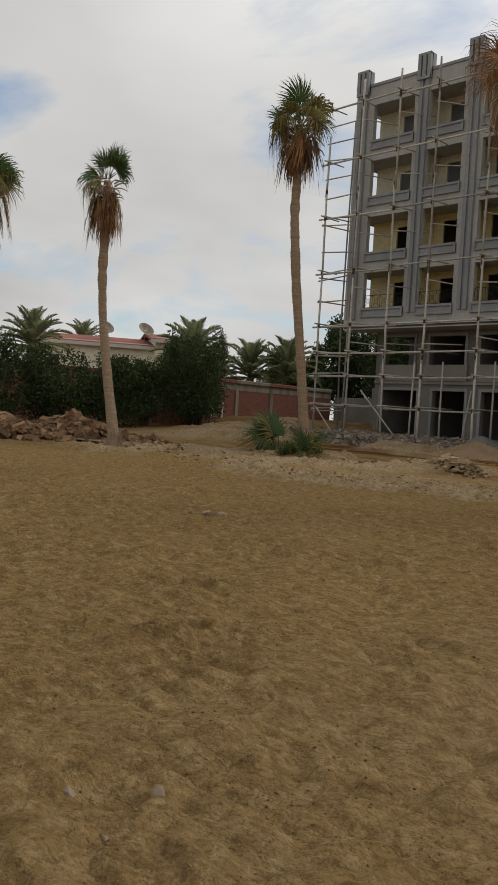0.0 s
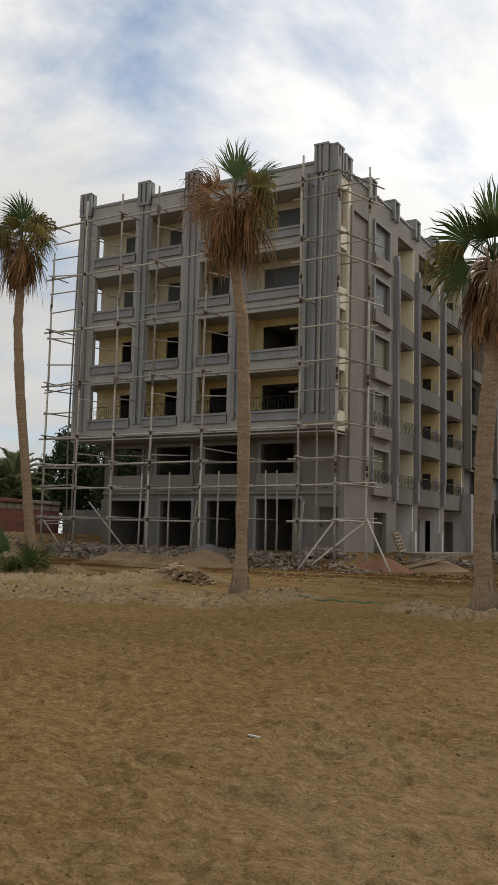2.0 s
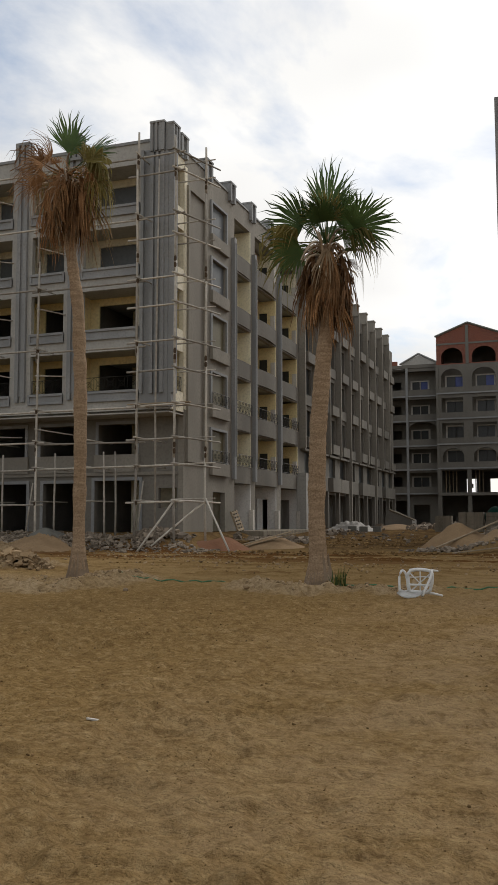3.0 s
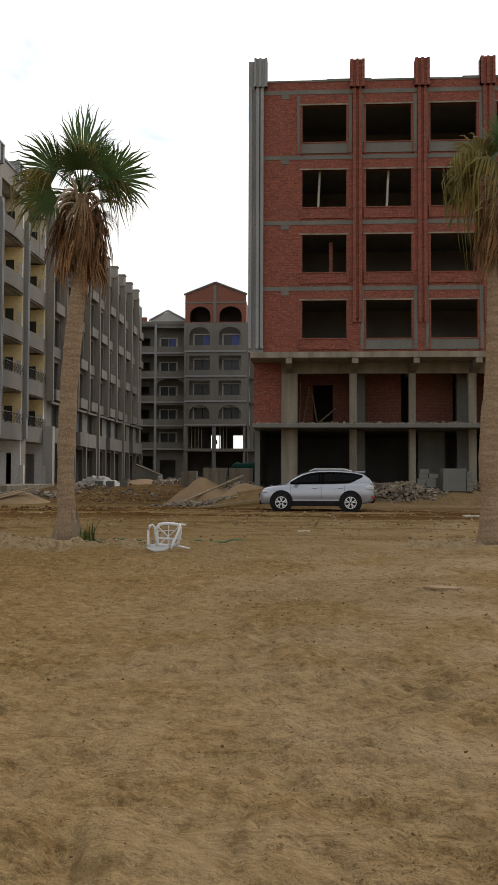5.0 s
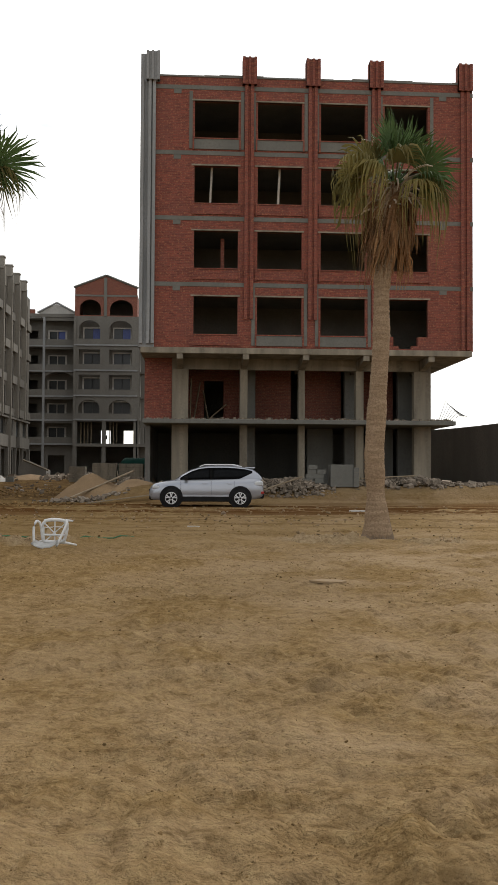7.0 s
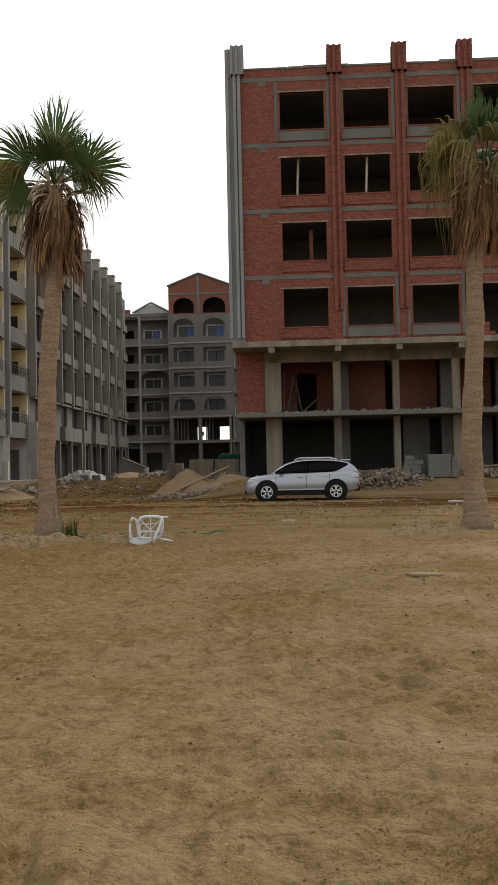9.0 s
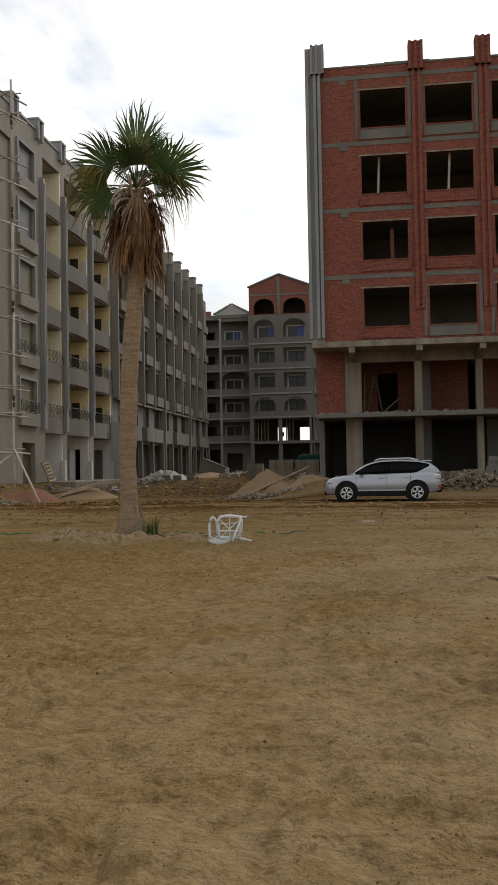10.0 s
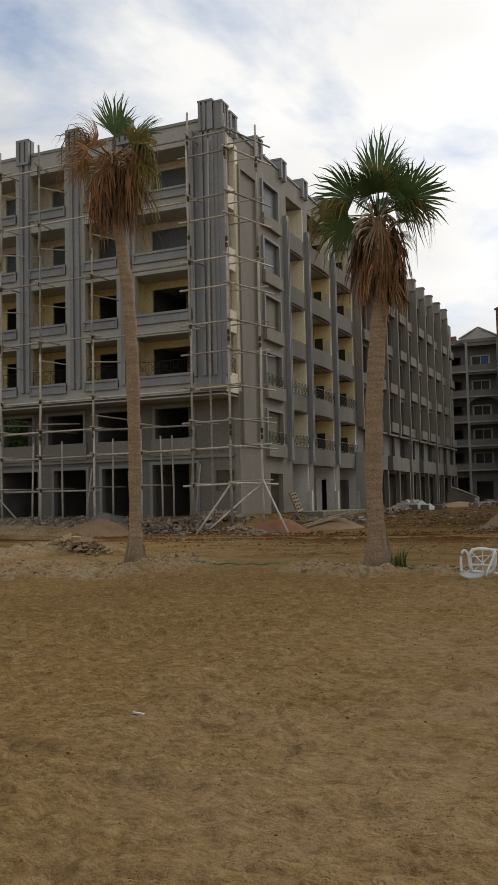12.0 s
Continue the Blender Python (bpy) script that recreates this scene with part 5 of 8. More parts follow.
def scaffold():
    s = thing("timber_scaffold", "pale round-pole scaffold lashed with rope against the grey block", "scaffold", at=(-26, 38, 0.8))
    yf, yi = 37.75, 38.65
    posts = [-35.05, -32.7, -30.2, -27.75, -24.58, -21.9, -19.12]
    levels = [2.4, 4.05, 5.35, 6.9, 9.9, 12.95, 16.05, 19.05]
    for i, u in enumerate(posts):
        z0 = gz(u, yf) - 0.05
        top = {-35.05: 17.6, -21.9: 5.6}.get(u, 20.3)
        z = z0
        while z < top - 0.6:
            z2 = min(top, z + 4.6)
            off = random.uniform(-0.05, 0.05)
            pole(s, (u + off, yf - 0.02, z - (0.5 if z > z0 else 0)), (u + random.uniform(-0.06, 0.06), yf - 0.02, z2), 0.07, "standard")
            if z > z0:
                lashing(s, (u, yf, z - 0.2))
            z = z2
    for u in (-33.6, -18.5, -27.0, -24.0, -28.9, -31.0, -21.2, -20.6):
        z0 = gz(u, yi) - 0.05
        top = 19.2 if u == -18.5 else (14.0 if u == -33.6 else 4.9)
        pole(s, (u, yi - 0.1, z0), (u + random.uniform(-0.15, 0.15), yi - 0.1, top), 0.06, "standard")
    for n, z in enumerate(levels):
        for a, c in ((-35.6, -29.6), (-30.5, -24.2), (-25.0, -18.7)):
            if z < 3 and a > -26:
                continue
            dz = random.uniform(-0.06, 0.06)
            pole(s, (a, yf + 0.09, z + dz), (c, yf + 0.09, z + dz + random.uniform(-0.08, 0.08)), 0.06, "ledger")
        for u in posts:
            if abs(u + 21.9) < 0.1 and z > 6:
                continue
            pole(s, (u + 0.09, yf - 0.45, z + 0.1), (u + 0.09 + random.uniform(-0.25, 0.25), GY + (0.0 if z > 6.95 else 1.6), z + 0.12), 0.045, "transom")
            lashing(s, (u, yf, z + 0.03))
        if z > 6:
            for u in posts[1:5]:
                pole(s, (u - 0.2, yf + 0.1, z - 1.0 + random.uniform(-0.2, 0.2)), (u + 1.2, GY + 0.5, z - 1.05), 0.04, "transom")
    # corner and return along the side
    for u, v in ((-17.15, yf), (-16.35, 39.6)):
        z = gz(u, v) - 0.05
        z0 = z
        while z < 19.2:
            z2 = min(19.9, z + 4.4)
            pole(s, (u + random.uniform(-0.04, 0.04), v, z - (0.5 if z > z0 else 0)), (u + random.uniform(-0.05, 0.05), v, z2), 0.07, "standard")
            if z > z0:
                lashing(s, (u, v, z - 0.2))
                lashing(s, (u, v, z + 0.1))
            z = z2
    for z in (2.4, 4.1, 5.35, 6.95, 8.6, 10.0, 11.7, 13.05, 15.0, 16.05, 18.15, 19.05):
        pole(s, (-19.7, yf + 0.1, z), (-16.7, yf + 0.1, z + 0.05), 0.058, "ledger")
        pole(s, (-17.15, yf - 0.35, z + 0.1), (-16.0, 40.6, z + 0.02), 0.055, "ledger")
        pole(s, (-18.0, 39.7, z + 0.2), (-15.9, 39.7, z + 0.22), 0.042, "transom")
    # left end seen against the sky
    for z in (2.2, 4.2, 5.35, 7.0, 8.3, 9.6, 10.0, 11.1, 12.6, 13.1, 14.2, 15.3, 16.2, 17.2, 18.3, 19.2):
        pole(s, (-35.4, yf + 0.05 + random.uniform(0, 0.3), z + random.uniform(-0.15, 0.15)), (-33.2, yf + 0.3, z + random.uniform(-0.2, 0.2)), 0.045, "transom")
        if random.random() < 0.6:
            pole(s, (-35.05, yf - 0.2, z), (-35.2, 40.3, z + random.uniform(-0.1, 0.3)), 0.045, "transom")
    pole(s, (-35.0, 39.8, gz(-35, 39.8)), (-35.0, 39.8, 19.0), 0.06, "standard")
    # braces
    pole(s, (-31.6, yf - 0.1, 4.0 - 0.7), (-28.8, yf - 0.3, gz(-28.8, yf) + 0.02), 0.055, "brace")
    for a, c in (((-17.15, yf, 2.5), (-18.1, 35.9)), ((-16.35, 39.6, 2.6), (-14.3, 37.4)), ((-16.35, 39.6, 2.5), (-17.9, 36.9))):
        pole(s, a, (c[0], c[1], gz(*c) + 0.02), 0.06, "brace")
    pole(s, (-34.9, yf, 2.3), (-33.1, yf - 0.4, gz(-33.1, yf - 0.4) + 0.02), 0.05, "brace")
    for u in (-26.7, -23.7, -20.3):
        pole(s, (u, 40.2, gz(u, 40.2)), (u + 0.25, 40.4, 3.55), 0.05, "prop")
    for u, v in ((-18.7, 37.9), (-17.5, 37.95)):
        bm = boxed((u - 1.0, v, 6.98 + 0.07), (u + 1.0, v + 0.24, 7.02 + 0.08))
        part("board", bm, M_PLANK, s)


scaffold()

# ---- palms ----


def fan_leaf(seed, size=1.0, n=26, droop=0.35, fold=0.16, spread=250, dead=False, stalk=0.9):
    """A fan leaf: stalk along +z, then a pleated blade that splits into drooping fingers. The root lies in the origin."""
    rng = random.Random(seed)
    bm = bmesh.new()
    ps = [Vector((0, 0.012 * math.sin(3 * t) * (3 if dead else 1), stalk * t)) for t in (0, 0.35, 0.7, 1.0)]
    tube(bm, ps, [0.035, 0.026, 0.02, 0.014], 5)
    hub = ps[-1]
    joined = 0.62 if not dead else 0.3
    for i in range(n):
        f = i / (n - 1) - 0.5
        a = radians(spread) * f
        reach = size * (1.0 - 0.42 * abs(2 * f) ** 2.2) * rng.uniform(0.86, 1.08)
        half = radians(spread) / (n - 1) / 2
        pts, k = [], 6
        lean = rng.uniform(-0.03, 0.03)
        for j in range(k + 1):
            t = j / k
            r = reach * t
            w = r * math.tan(half) * (1.02 if t <= joined else max(0.0, (1 - t) / (1 - joined)) * joined / max(t, 0.01) * 0.85)
            bend = 0.55 * droop * size * max(0, t - 0.3) ** 2 * (2.2 + (3 if dead else 0.8) * abs(f)) * rng.uniform(0.85, 1.15)
            aa = a + lean * t * t * 3 + (rng.uniform(-0.05, 0.05) if t > joined else 0)
            d, s = Vector((math.sin(aa), 0, math.cos(aa))), Vector((math.cos(aa), 0, -math.sin(aa)))
            c = hub + d * r + Vector((0, bend + 0.10 * size * (1 - math.cos(a)) * t, 0))
            if t > 0.75 and droop > 0.2:
                c.y += droop * size * (t - 0.75) * 1.6 * rng.uniform(0.4, 1.4)
            pts.append((c - s * w + Vector((0, fold * w, 0)), c - Vector((0, fold * w, 0)), c + s * w + Vector((0, fold * w, 0))))
        rows = [[bm.verts.new(p) for p in row] for row in pts]
        for p, q in zip(rows, rows[1:]):
            bm.faces.new((p[0], p[1], q[1], q[0]))
            bm.faces.new((p[1], p[2], q[2], q[1]))
    return bm


def hanging_leaf(seed, size=1.0):
    """A withered fan folded shut: a bundle of long limp strips below a bent stalk, hanging along -z from the origin."""
    rng = random.Random(seed)
    bm = bmesh.new()
    out = rng.uniform(0.15, 0.5)
    tube(bm, [(0, 0, 0), (0, out * 0.6, 0.06), (0, out, -0.12), (0, out * 1.02, -0.4)], [0.03, 0.028, 0.022, 0.014], 5)
    for i in range(20):
        a = rng.uniform(-1, 1)
        length = size * rng.uniform(0.5, 1.45)
        w = rng.uniform(0.010, 0.042)
        x0, y0 = a * 0.05, out + rng.uniform(-0.05, 0.05)
        prev = None
        for j in range(6):
            t = j / 5
            x = x0 + a * 0.24 * size * math.sin(t * 1.5) + rng.uniform(-0.015, 0.015)
            y = y0 + rng.uniform(-0.02, 0.02) - 0.12 * t + 0.10 * math.sin(2.5 * t)
            z = -0.3 - length * t
            ww = w * (1 - 0.85 * t * t)
            th = rng.uniform(-0.6, 0.6)
            row = [bm.verts.new((x - ww * math.cos(th), y - ww * math.sin(th), z)), bm.verts.new((x + ww * math.cos(th), y + ww * math.sin(th), z))]
            if prev:
                bm.faces.new((prev[0], prev[1], row[1], row[0]))
            prev = row
    return bm


def stub(seed):
    rng = random.Random(seed)
    bm = bmesh.new()
    pts = [Vector((0, 0, 0))]
    d = Vector((0, 0.8, rng.uniform(0.2, 0.9))).normalized()
    for i in range(4):
        pts.append(pts[-1] + d * rng.uniform(0.14, 0.26))
        d = (d + Vector((rng.uniform(-0.25, 0.25), 0, -rng.uniform(0.1, 0.55)))).normalized()
    tube(bm, pts, [0.045, 0.036, 0.030, 0.026, 0.016], 4)
    return bm


LEAF_GREEN = [mesh_of("frond", fan_leaf(i, 1.28, 38, 0.14 + 0.07 * i, spread=205 - 12 * i, stalk=0.72), M_GREEN) for i in range(5)]
LEAF_UP = [mesh_of("frond", fan_leaf(90 + i, 1.3, 28, 0.06 + 0.05 * i, spread=118 - 14 * i, stalk=0.72), M_GREEN) for i in range(3)]
LEAF_OLIVE = [mesh_of("frond", fan_leaf(20 + i, 1.2, 32, 0.5 + 0.2 * i, spread=190, stalk=0.72), M_OLIVE) for i in range(3)]
LEAF_BROWN = [mesh_of("frond", fan_leaf(40 + i, 1.05, 26, 0.4 + 0.18 * i, spread=150 + 15 * i, dead=True, stalk=0.72), M_DEAD) for i in range(4)]
LEAF_HANG = [mesh_of("dead_frond", hanging_leaf(60 + i, 1.0 + 0.12 * i), M_STRAW if i == 4 else M_DEAD) for i in range(5)]
STUBS = [mesh_of("leaf_stalk", stub(80 + i), M_STALK) for i in range(4)]


def at_part(name, me, parent, m, label=""):
    ob = new(name, me)
    ob.parent = parent
    ob.matrix_parent_inverse = Matrix.Translation(-parent.location)
    ob.matrix_basis = m
    if label:
        ob["label"] = label
    return ob


def sagging(me, m, amount, seed):
    """A copy of a fan leaf in world metres, whose outer fingers hang down under their weight."""
    me = me.copy()
    n = len(me.vertices)
    co = np.empty(n * 3, np.float32)
    me.vertices.foreach_get("co", co)
    co = co.reshape(-1, 3).astype(float)
    rel = co - np.array([0, 0, 0.72])
    mat = np.array(m)
    s = float(np.linalg.norm(mat[:3, 0]))
    over = np.clip(np.linalg.norm(rel, axis=1) - 0.42, 0, None) * (co[:, 2] > 0.3)
    turn = np.arctan2(rel[:, 0], rel[:, 2])
    pull = amount * s * over ** 2 * (1.0 + 0.7 * vnoise(turn * 9 + seed, turn * 0, 3))
    w = co @ mat[:3, :3].T + mat[:3, 3]
    hub = mat[:3, :3] @ np.array([0, 0, 0.72]) + mat[:3, 3]
    w[:, :2] -= (w[:, :2] - hub[:2]) * np.clip(0.42 * pull, 0, 0.5)[:, None]
    w[:, 2] -= pull
    me.vertices.foreach_set("co", w.astype(np.float32).reshape(-1))
    me.update()
    return me


def fan_palm(base, path, r0, r1, skirt, skirt_top, greens, olives, browns, size, seed, label, crown=()):
    """base: x, y; path: (dx, z) up the stem to the heart; skirt: length of the hanging thatch; greens...: how many leaves of each kind
    besides those of crown: (kind, azimuth, tilt from upright, roll, size)."""
    rng = random.Random(seed)
    x, y = base
    z0 = gz(x, y)
    p = thing("fan_palm", label, "palm tree", "row of palms", at=(x, y, z0 - 0.1))
    zs = [q[1] for q in path]
    pts, rad, n = [], [], 170
    for i in range(n + 1):
        z = zs[0] + (zs[-1] - zs[0]) * i / n
        dx = float(np.interp(z, zs, [q[0] for q in path]))
        h = (z - zs[0]) / (zs[-1] - zs[0])
        r = r0 + (r1 - r0) * h ** 0.7 + 0.012 * math.sin(h * 9 + seed) + 0.008 * (i % 2) + rng.uniform(-0.006, 0.006) + 0.028 * noise.noise((seed * 3.1, z * 2.6, 0.5))
        r += (0.55 * r0) * max(0, 1 - (z - zs[0]) / 1.1) ** 2
        pts.append((x + dx, y + 0.02 * math.sin(h * 5 + seed), (z0 - 0.12 if i == 0 else max(z, z0 - 0.1))))
        rad.append(r)
    # smooth the stem's line
    for _ in range(30):
        pts = [pts[0]] + [((a[0] + 2 * c[0] + d[0]) / 4, c[1], c[2]) for a, c, d in zip(pts, pts[1:], pts[2:])] + [pts[-1]]
    part("trunk", tube(bmesh.new(), pts, rad, 14), M_TRUNK, p, "brown ringed palm stem")
    bm = bmesh.new()
    for i in range(46):
        a = 2 * math.pi * i / 46 + rng.uniform(-0.05, 0.05)
        h = rng.uniform(0.3, 0.85)
        ring = []
        for q in (0.0, 0.35, 0.7, 1.0):
            rq = r0 * (1 + 0.55 * max(0, 1 - h * q / 1.1) ** 2) + 0.012 * (1 - q) - 0.012 * q
            ring.append((x + rq * math.cos(a + 0.05 * q), y + rq * math.sin(a + 0.05 * q), z0 - 0.06 + h * q))
        tube(bm, ring, [0.045, 0.034, 0.024, 0.008], 4)
    part("root_boot", bm, M_BOOT, p, "grey fibrous flared butt")
    hx, hz = x + path[-1][0], zs[-1]
    hy = pts[-1][1]

    def put(name, me, az, tilt, up, roll=0.0, s=1.0, out=0.0, sag=0.0):
        m = Matrix.Translation((hx + out * math.sin(az), hy + out * math.cos(az), hz + up)) @ Matrix.Rotation(-az, 4, "Z") @ Matrix.Rotation(-tilt, 4, "X") @ Matrix.Rotation(roll, 4, "Z") @ Matrix.Diagonal((s, s, s, 1))
        if sag:
            me, m = sagging(me, m, sag * (0.25 + 0.75 * abs(math.sin(tilt))), rng.uniform(0, 99)), Matrix()
        at_part(name, me, p, m)

    kinds = {"u": LEAF_UP, "g": LEAF_GREEN, "o": LEAF_OLIVE, "b": LEAF_BROWN}
    for i, (kind, az, tilt, roll, s) in enumerate(crown):
        put("frond", kinds[kind][(i + seed) % len(kinds[kind])], radians(az), radians(tilt), 0.1, radians(roll), s, 0.06, {"u": 0.15, "g": 0.34, "o": 0.8, "b": 1.0}[kind] * rng.uniform(0.4, 1.5))
    ga = 2.39996
    off = rng.uniform(0, 6)
    for i in range(greens):
        f = i / max(1, greens - 1)
        put("frond", LEAF_GREEN[(i + seed) % 5], off + ga * i, radians(15 + 75 * f ** 0.85), rng.uniform(-0.05, 0.15) + 0.15 * (1 - f), rng.uniform(-1.2, 1.2), size * rng.uniform(0.75, 1.05), 0.05, 0.4)
    for i in range(olives):
        put("frond", LEAF_OLIVE[(i + seed) % 3], off + 1 + ga * (i + 5), radians(rng.uniform(55, 110)), rng.uniform(-0.15, 0.1), rng.uniform(-1.0, 1.0), size * rng.uniform(0.7, 1.0), 0.08, 0.9)
    for i in range(browns):
        put("frond", LEAF_BROWN[(i + seed) % 4], off + 2 + ga * (i + 2), radians(rng.uniform(70, 135)), rng.uniform(-0.4, 0.1), rng.uniform(-1.0, 1.0), size * rng.uniform(0.6, 0.9), 0.12, 1.1)
    rows = max(3, int(skirt / 0.28))
    for j in range(rows):
        up = skirt_top - j * (skirt - 0.9) / max(1, rows - 1)
        dx = float(np.interp(hz + up, zs, [q[0] for q in path])) - path[-1][0]
        count = (10, 9, 8, 7, 6, 5, 4, 3)[min(7, j)]
        flare = 1 - j / rows
        for i in range(count):
            az = 2 * math.pi * i / count + rng.uniform(-0.5, 0.5)
            s = size * rng.uniform(0.5, 1.2) * (1.08 - 0.3 * j / rows)
            m = Matrix.Translation((hx + dx + 0.1 * math.sin(az), hy + 0.1 * math.cos(az), hz + up)) @ Matrix.Rotation(-az, 4, "Z") @ Matrix.Rotation(rng.uniform(-0.1, 0.1) + 0.26 * flare * rng.uniform(0.0, 1.2), 4, "X") @ Matrix.Rotation(rng.uniform(-0.25, 0.25), 4, "Y") @ Matrix.Diagonal((s * 1.1, s, s, 1))
            at_part("dead_frond", LEAF_HANG[rng.randrange(5)], p, m)
    for i in range(52):
        az = rng.uniform(0, 6.28)
        put("leaf_stalk", STUBS[i % 4], az, radians(rng.uniform(-25, 55)), rng.uniform(-0.75, 0.2), 0, rng.uniform(0.55, 1.15) * size, 0.26)
    return p


fan_palm(PALMS[0], [(0, 0.1), (-0.65, 2.4), (-1.2, 4.9), (-1.35, 6.5), (-1.3, 7.9), (-1.35, 9.75)], 0.19, 0.135, 1.9, -0.25, 4, 1, 2, 0.72, 1, "slender leaning fan palm with a green tuft and brown thatch",
         [("u", 0, 4, 0, 0.72), ("u", -80, 20, 70, 0.66), ("g", -80, 40, 60, 0.7), ("g", 80, 34, -60, 0.7), ("g", -88, 78, 55, 0.72), ("g", 85, 66, -60, 0.66), ("g", 40, 18, -30, 0.7)])
fan_palm(PALMS[1], [(0, 0.1), (-0.5, 3.6), (-1.05, 7.0), (-1.38, 9.8), (-1.35, 11.6), (-1.35, 13.2)], 0.215, 0.16, 1.9, -0.1, 3, 4, 4, 0.95, 2, "tall fan palm with yellowing fronds and brown hanging thatch",
         [("u", 10, 8, 10, 0.85), ("o", -60, 35, 50, 0.95), ("o", 70, 40, -50, 0.95), ("g", -100, 70, 40, 0.9), ("o", 100, 75, -40, 0.9), ("b", -85, 95, 60, 0.9), ("b", 80, 100, -60, 0.9), ("o", 180, 50, 20, 0.8), ("o", -30, 30, 20, 0.8), ("o", 40, 25, -30, 0.85), ("g", 185, 25, 10, 0.7)])
fan_palm(PALMS[2], [(0, 0.1), (0.03, 3.0), (0.0, 5.3), (-0.12, 7.5), (-0.45, 9.4), (-0.58, 11.2)], 0.19, 0.145, 1.8, 0.05, 0, 2, 3, 0.95, 3, "half-withered fan palm with mostly brown fronds",
         [("u", 5, 3, 40, 0.98), ("u", 20, 8, 60, 0.8), ("u", 86, 56, 72, 0.9), ("b", -86, 40, 72, 1.0), ("b", -94, 60, 68, 1.08), ("b", -75, 82, 50, 1.0), ("o", 92, 74, -58, 0.9), ("o", 80, 92, -40, 0.85),
          ("b", 105, 108, -45, 0.95), ("b", -112, 112, 60, 1.0), ("b", 172, 88, 10, 0.9), ("b", -150, 118, 30, 1.05), ("b", 140, 125, -20, 0.9)])
fan_palm(PALMS[3], [(0, 0.1), (-0.06, 1.7), (0.0, 3.8), (0.15, 5.6), (0.28, 6.8), (0.25, 8.35)], 0.225, 0.18, 2.15, -0.05, 3, 1, 1, 0.85, 4, "fan palm with deep green fronds above a brown thatch",
         [("u", 0, 2, 0, 1.14), ("u", -60, 16, 40, 0.85), ("u", 75, 20, -50, 0.8), ("g", -88, 50, 62, 1.0), ("o", -92, 84, 55, 0.95), ("g", -104, 110, 70, 0.78), ("g", 86, 46, -62, 0.75), ("g", 92, 68, -55, 0.98), ("g", -45, 26, 40, 0.82), ("g", 50, 24, -40, 0.8), ("g", 180, 42, 0, 0.7), ("o", 175, 14, 0, 0.7), ("g", 110, 92, -40, 0.6), ("g", 0, 48, 0, 0.8)])
fan_palm(PALMS[4], [(0, 0.1), (-0.08, 2.0), (0.1, 4.7), (0.1, 6.1), (0.3, 7.4), (0.4, 8.4)], 0.24, 0.19, 2.0, 0.0, 3, 3, 1, 0.88, 5, "fan palm with wilting yellow-green fronds and thatch",
         [("u", 0, 4, 5, 0.95), ("u", 80, 18, -60, 0.85), ("g", 170, 16, 20, 0.7), ("g", 84, 36, -62, 0.85), ("o", -84, 46, 62, 0.9), ("g", 95, 64, -55, 0.9), ("o", -95, 72, 60, 0.98), ("o", -80, 100, 60, 0.85), ("o", 100, 98, -40, 0.8), ("b", -60, 120, 30, 0.8), ("g", -40, 24, 40, 0.8), ("g", 45, 22, -40, 0.8), ("o", 180, 45, 10, 0.75)])
fan_palm((-31.8, 15.6), [(0, 0.1), (-0.4, 4), (-0.2, 9.6)], 0.22, 0.15, 2.1, -0.2, 8, 6, 5, 0.85, 6, "fan palm with drooping fronds and brown thatch")

# ---- left boundary: walls, hedge, villa, far palms ----


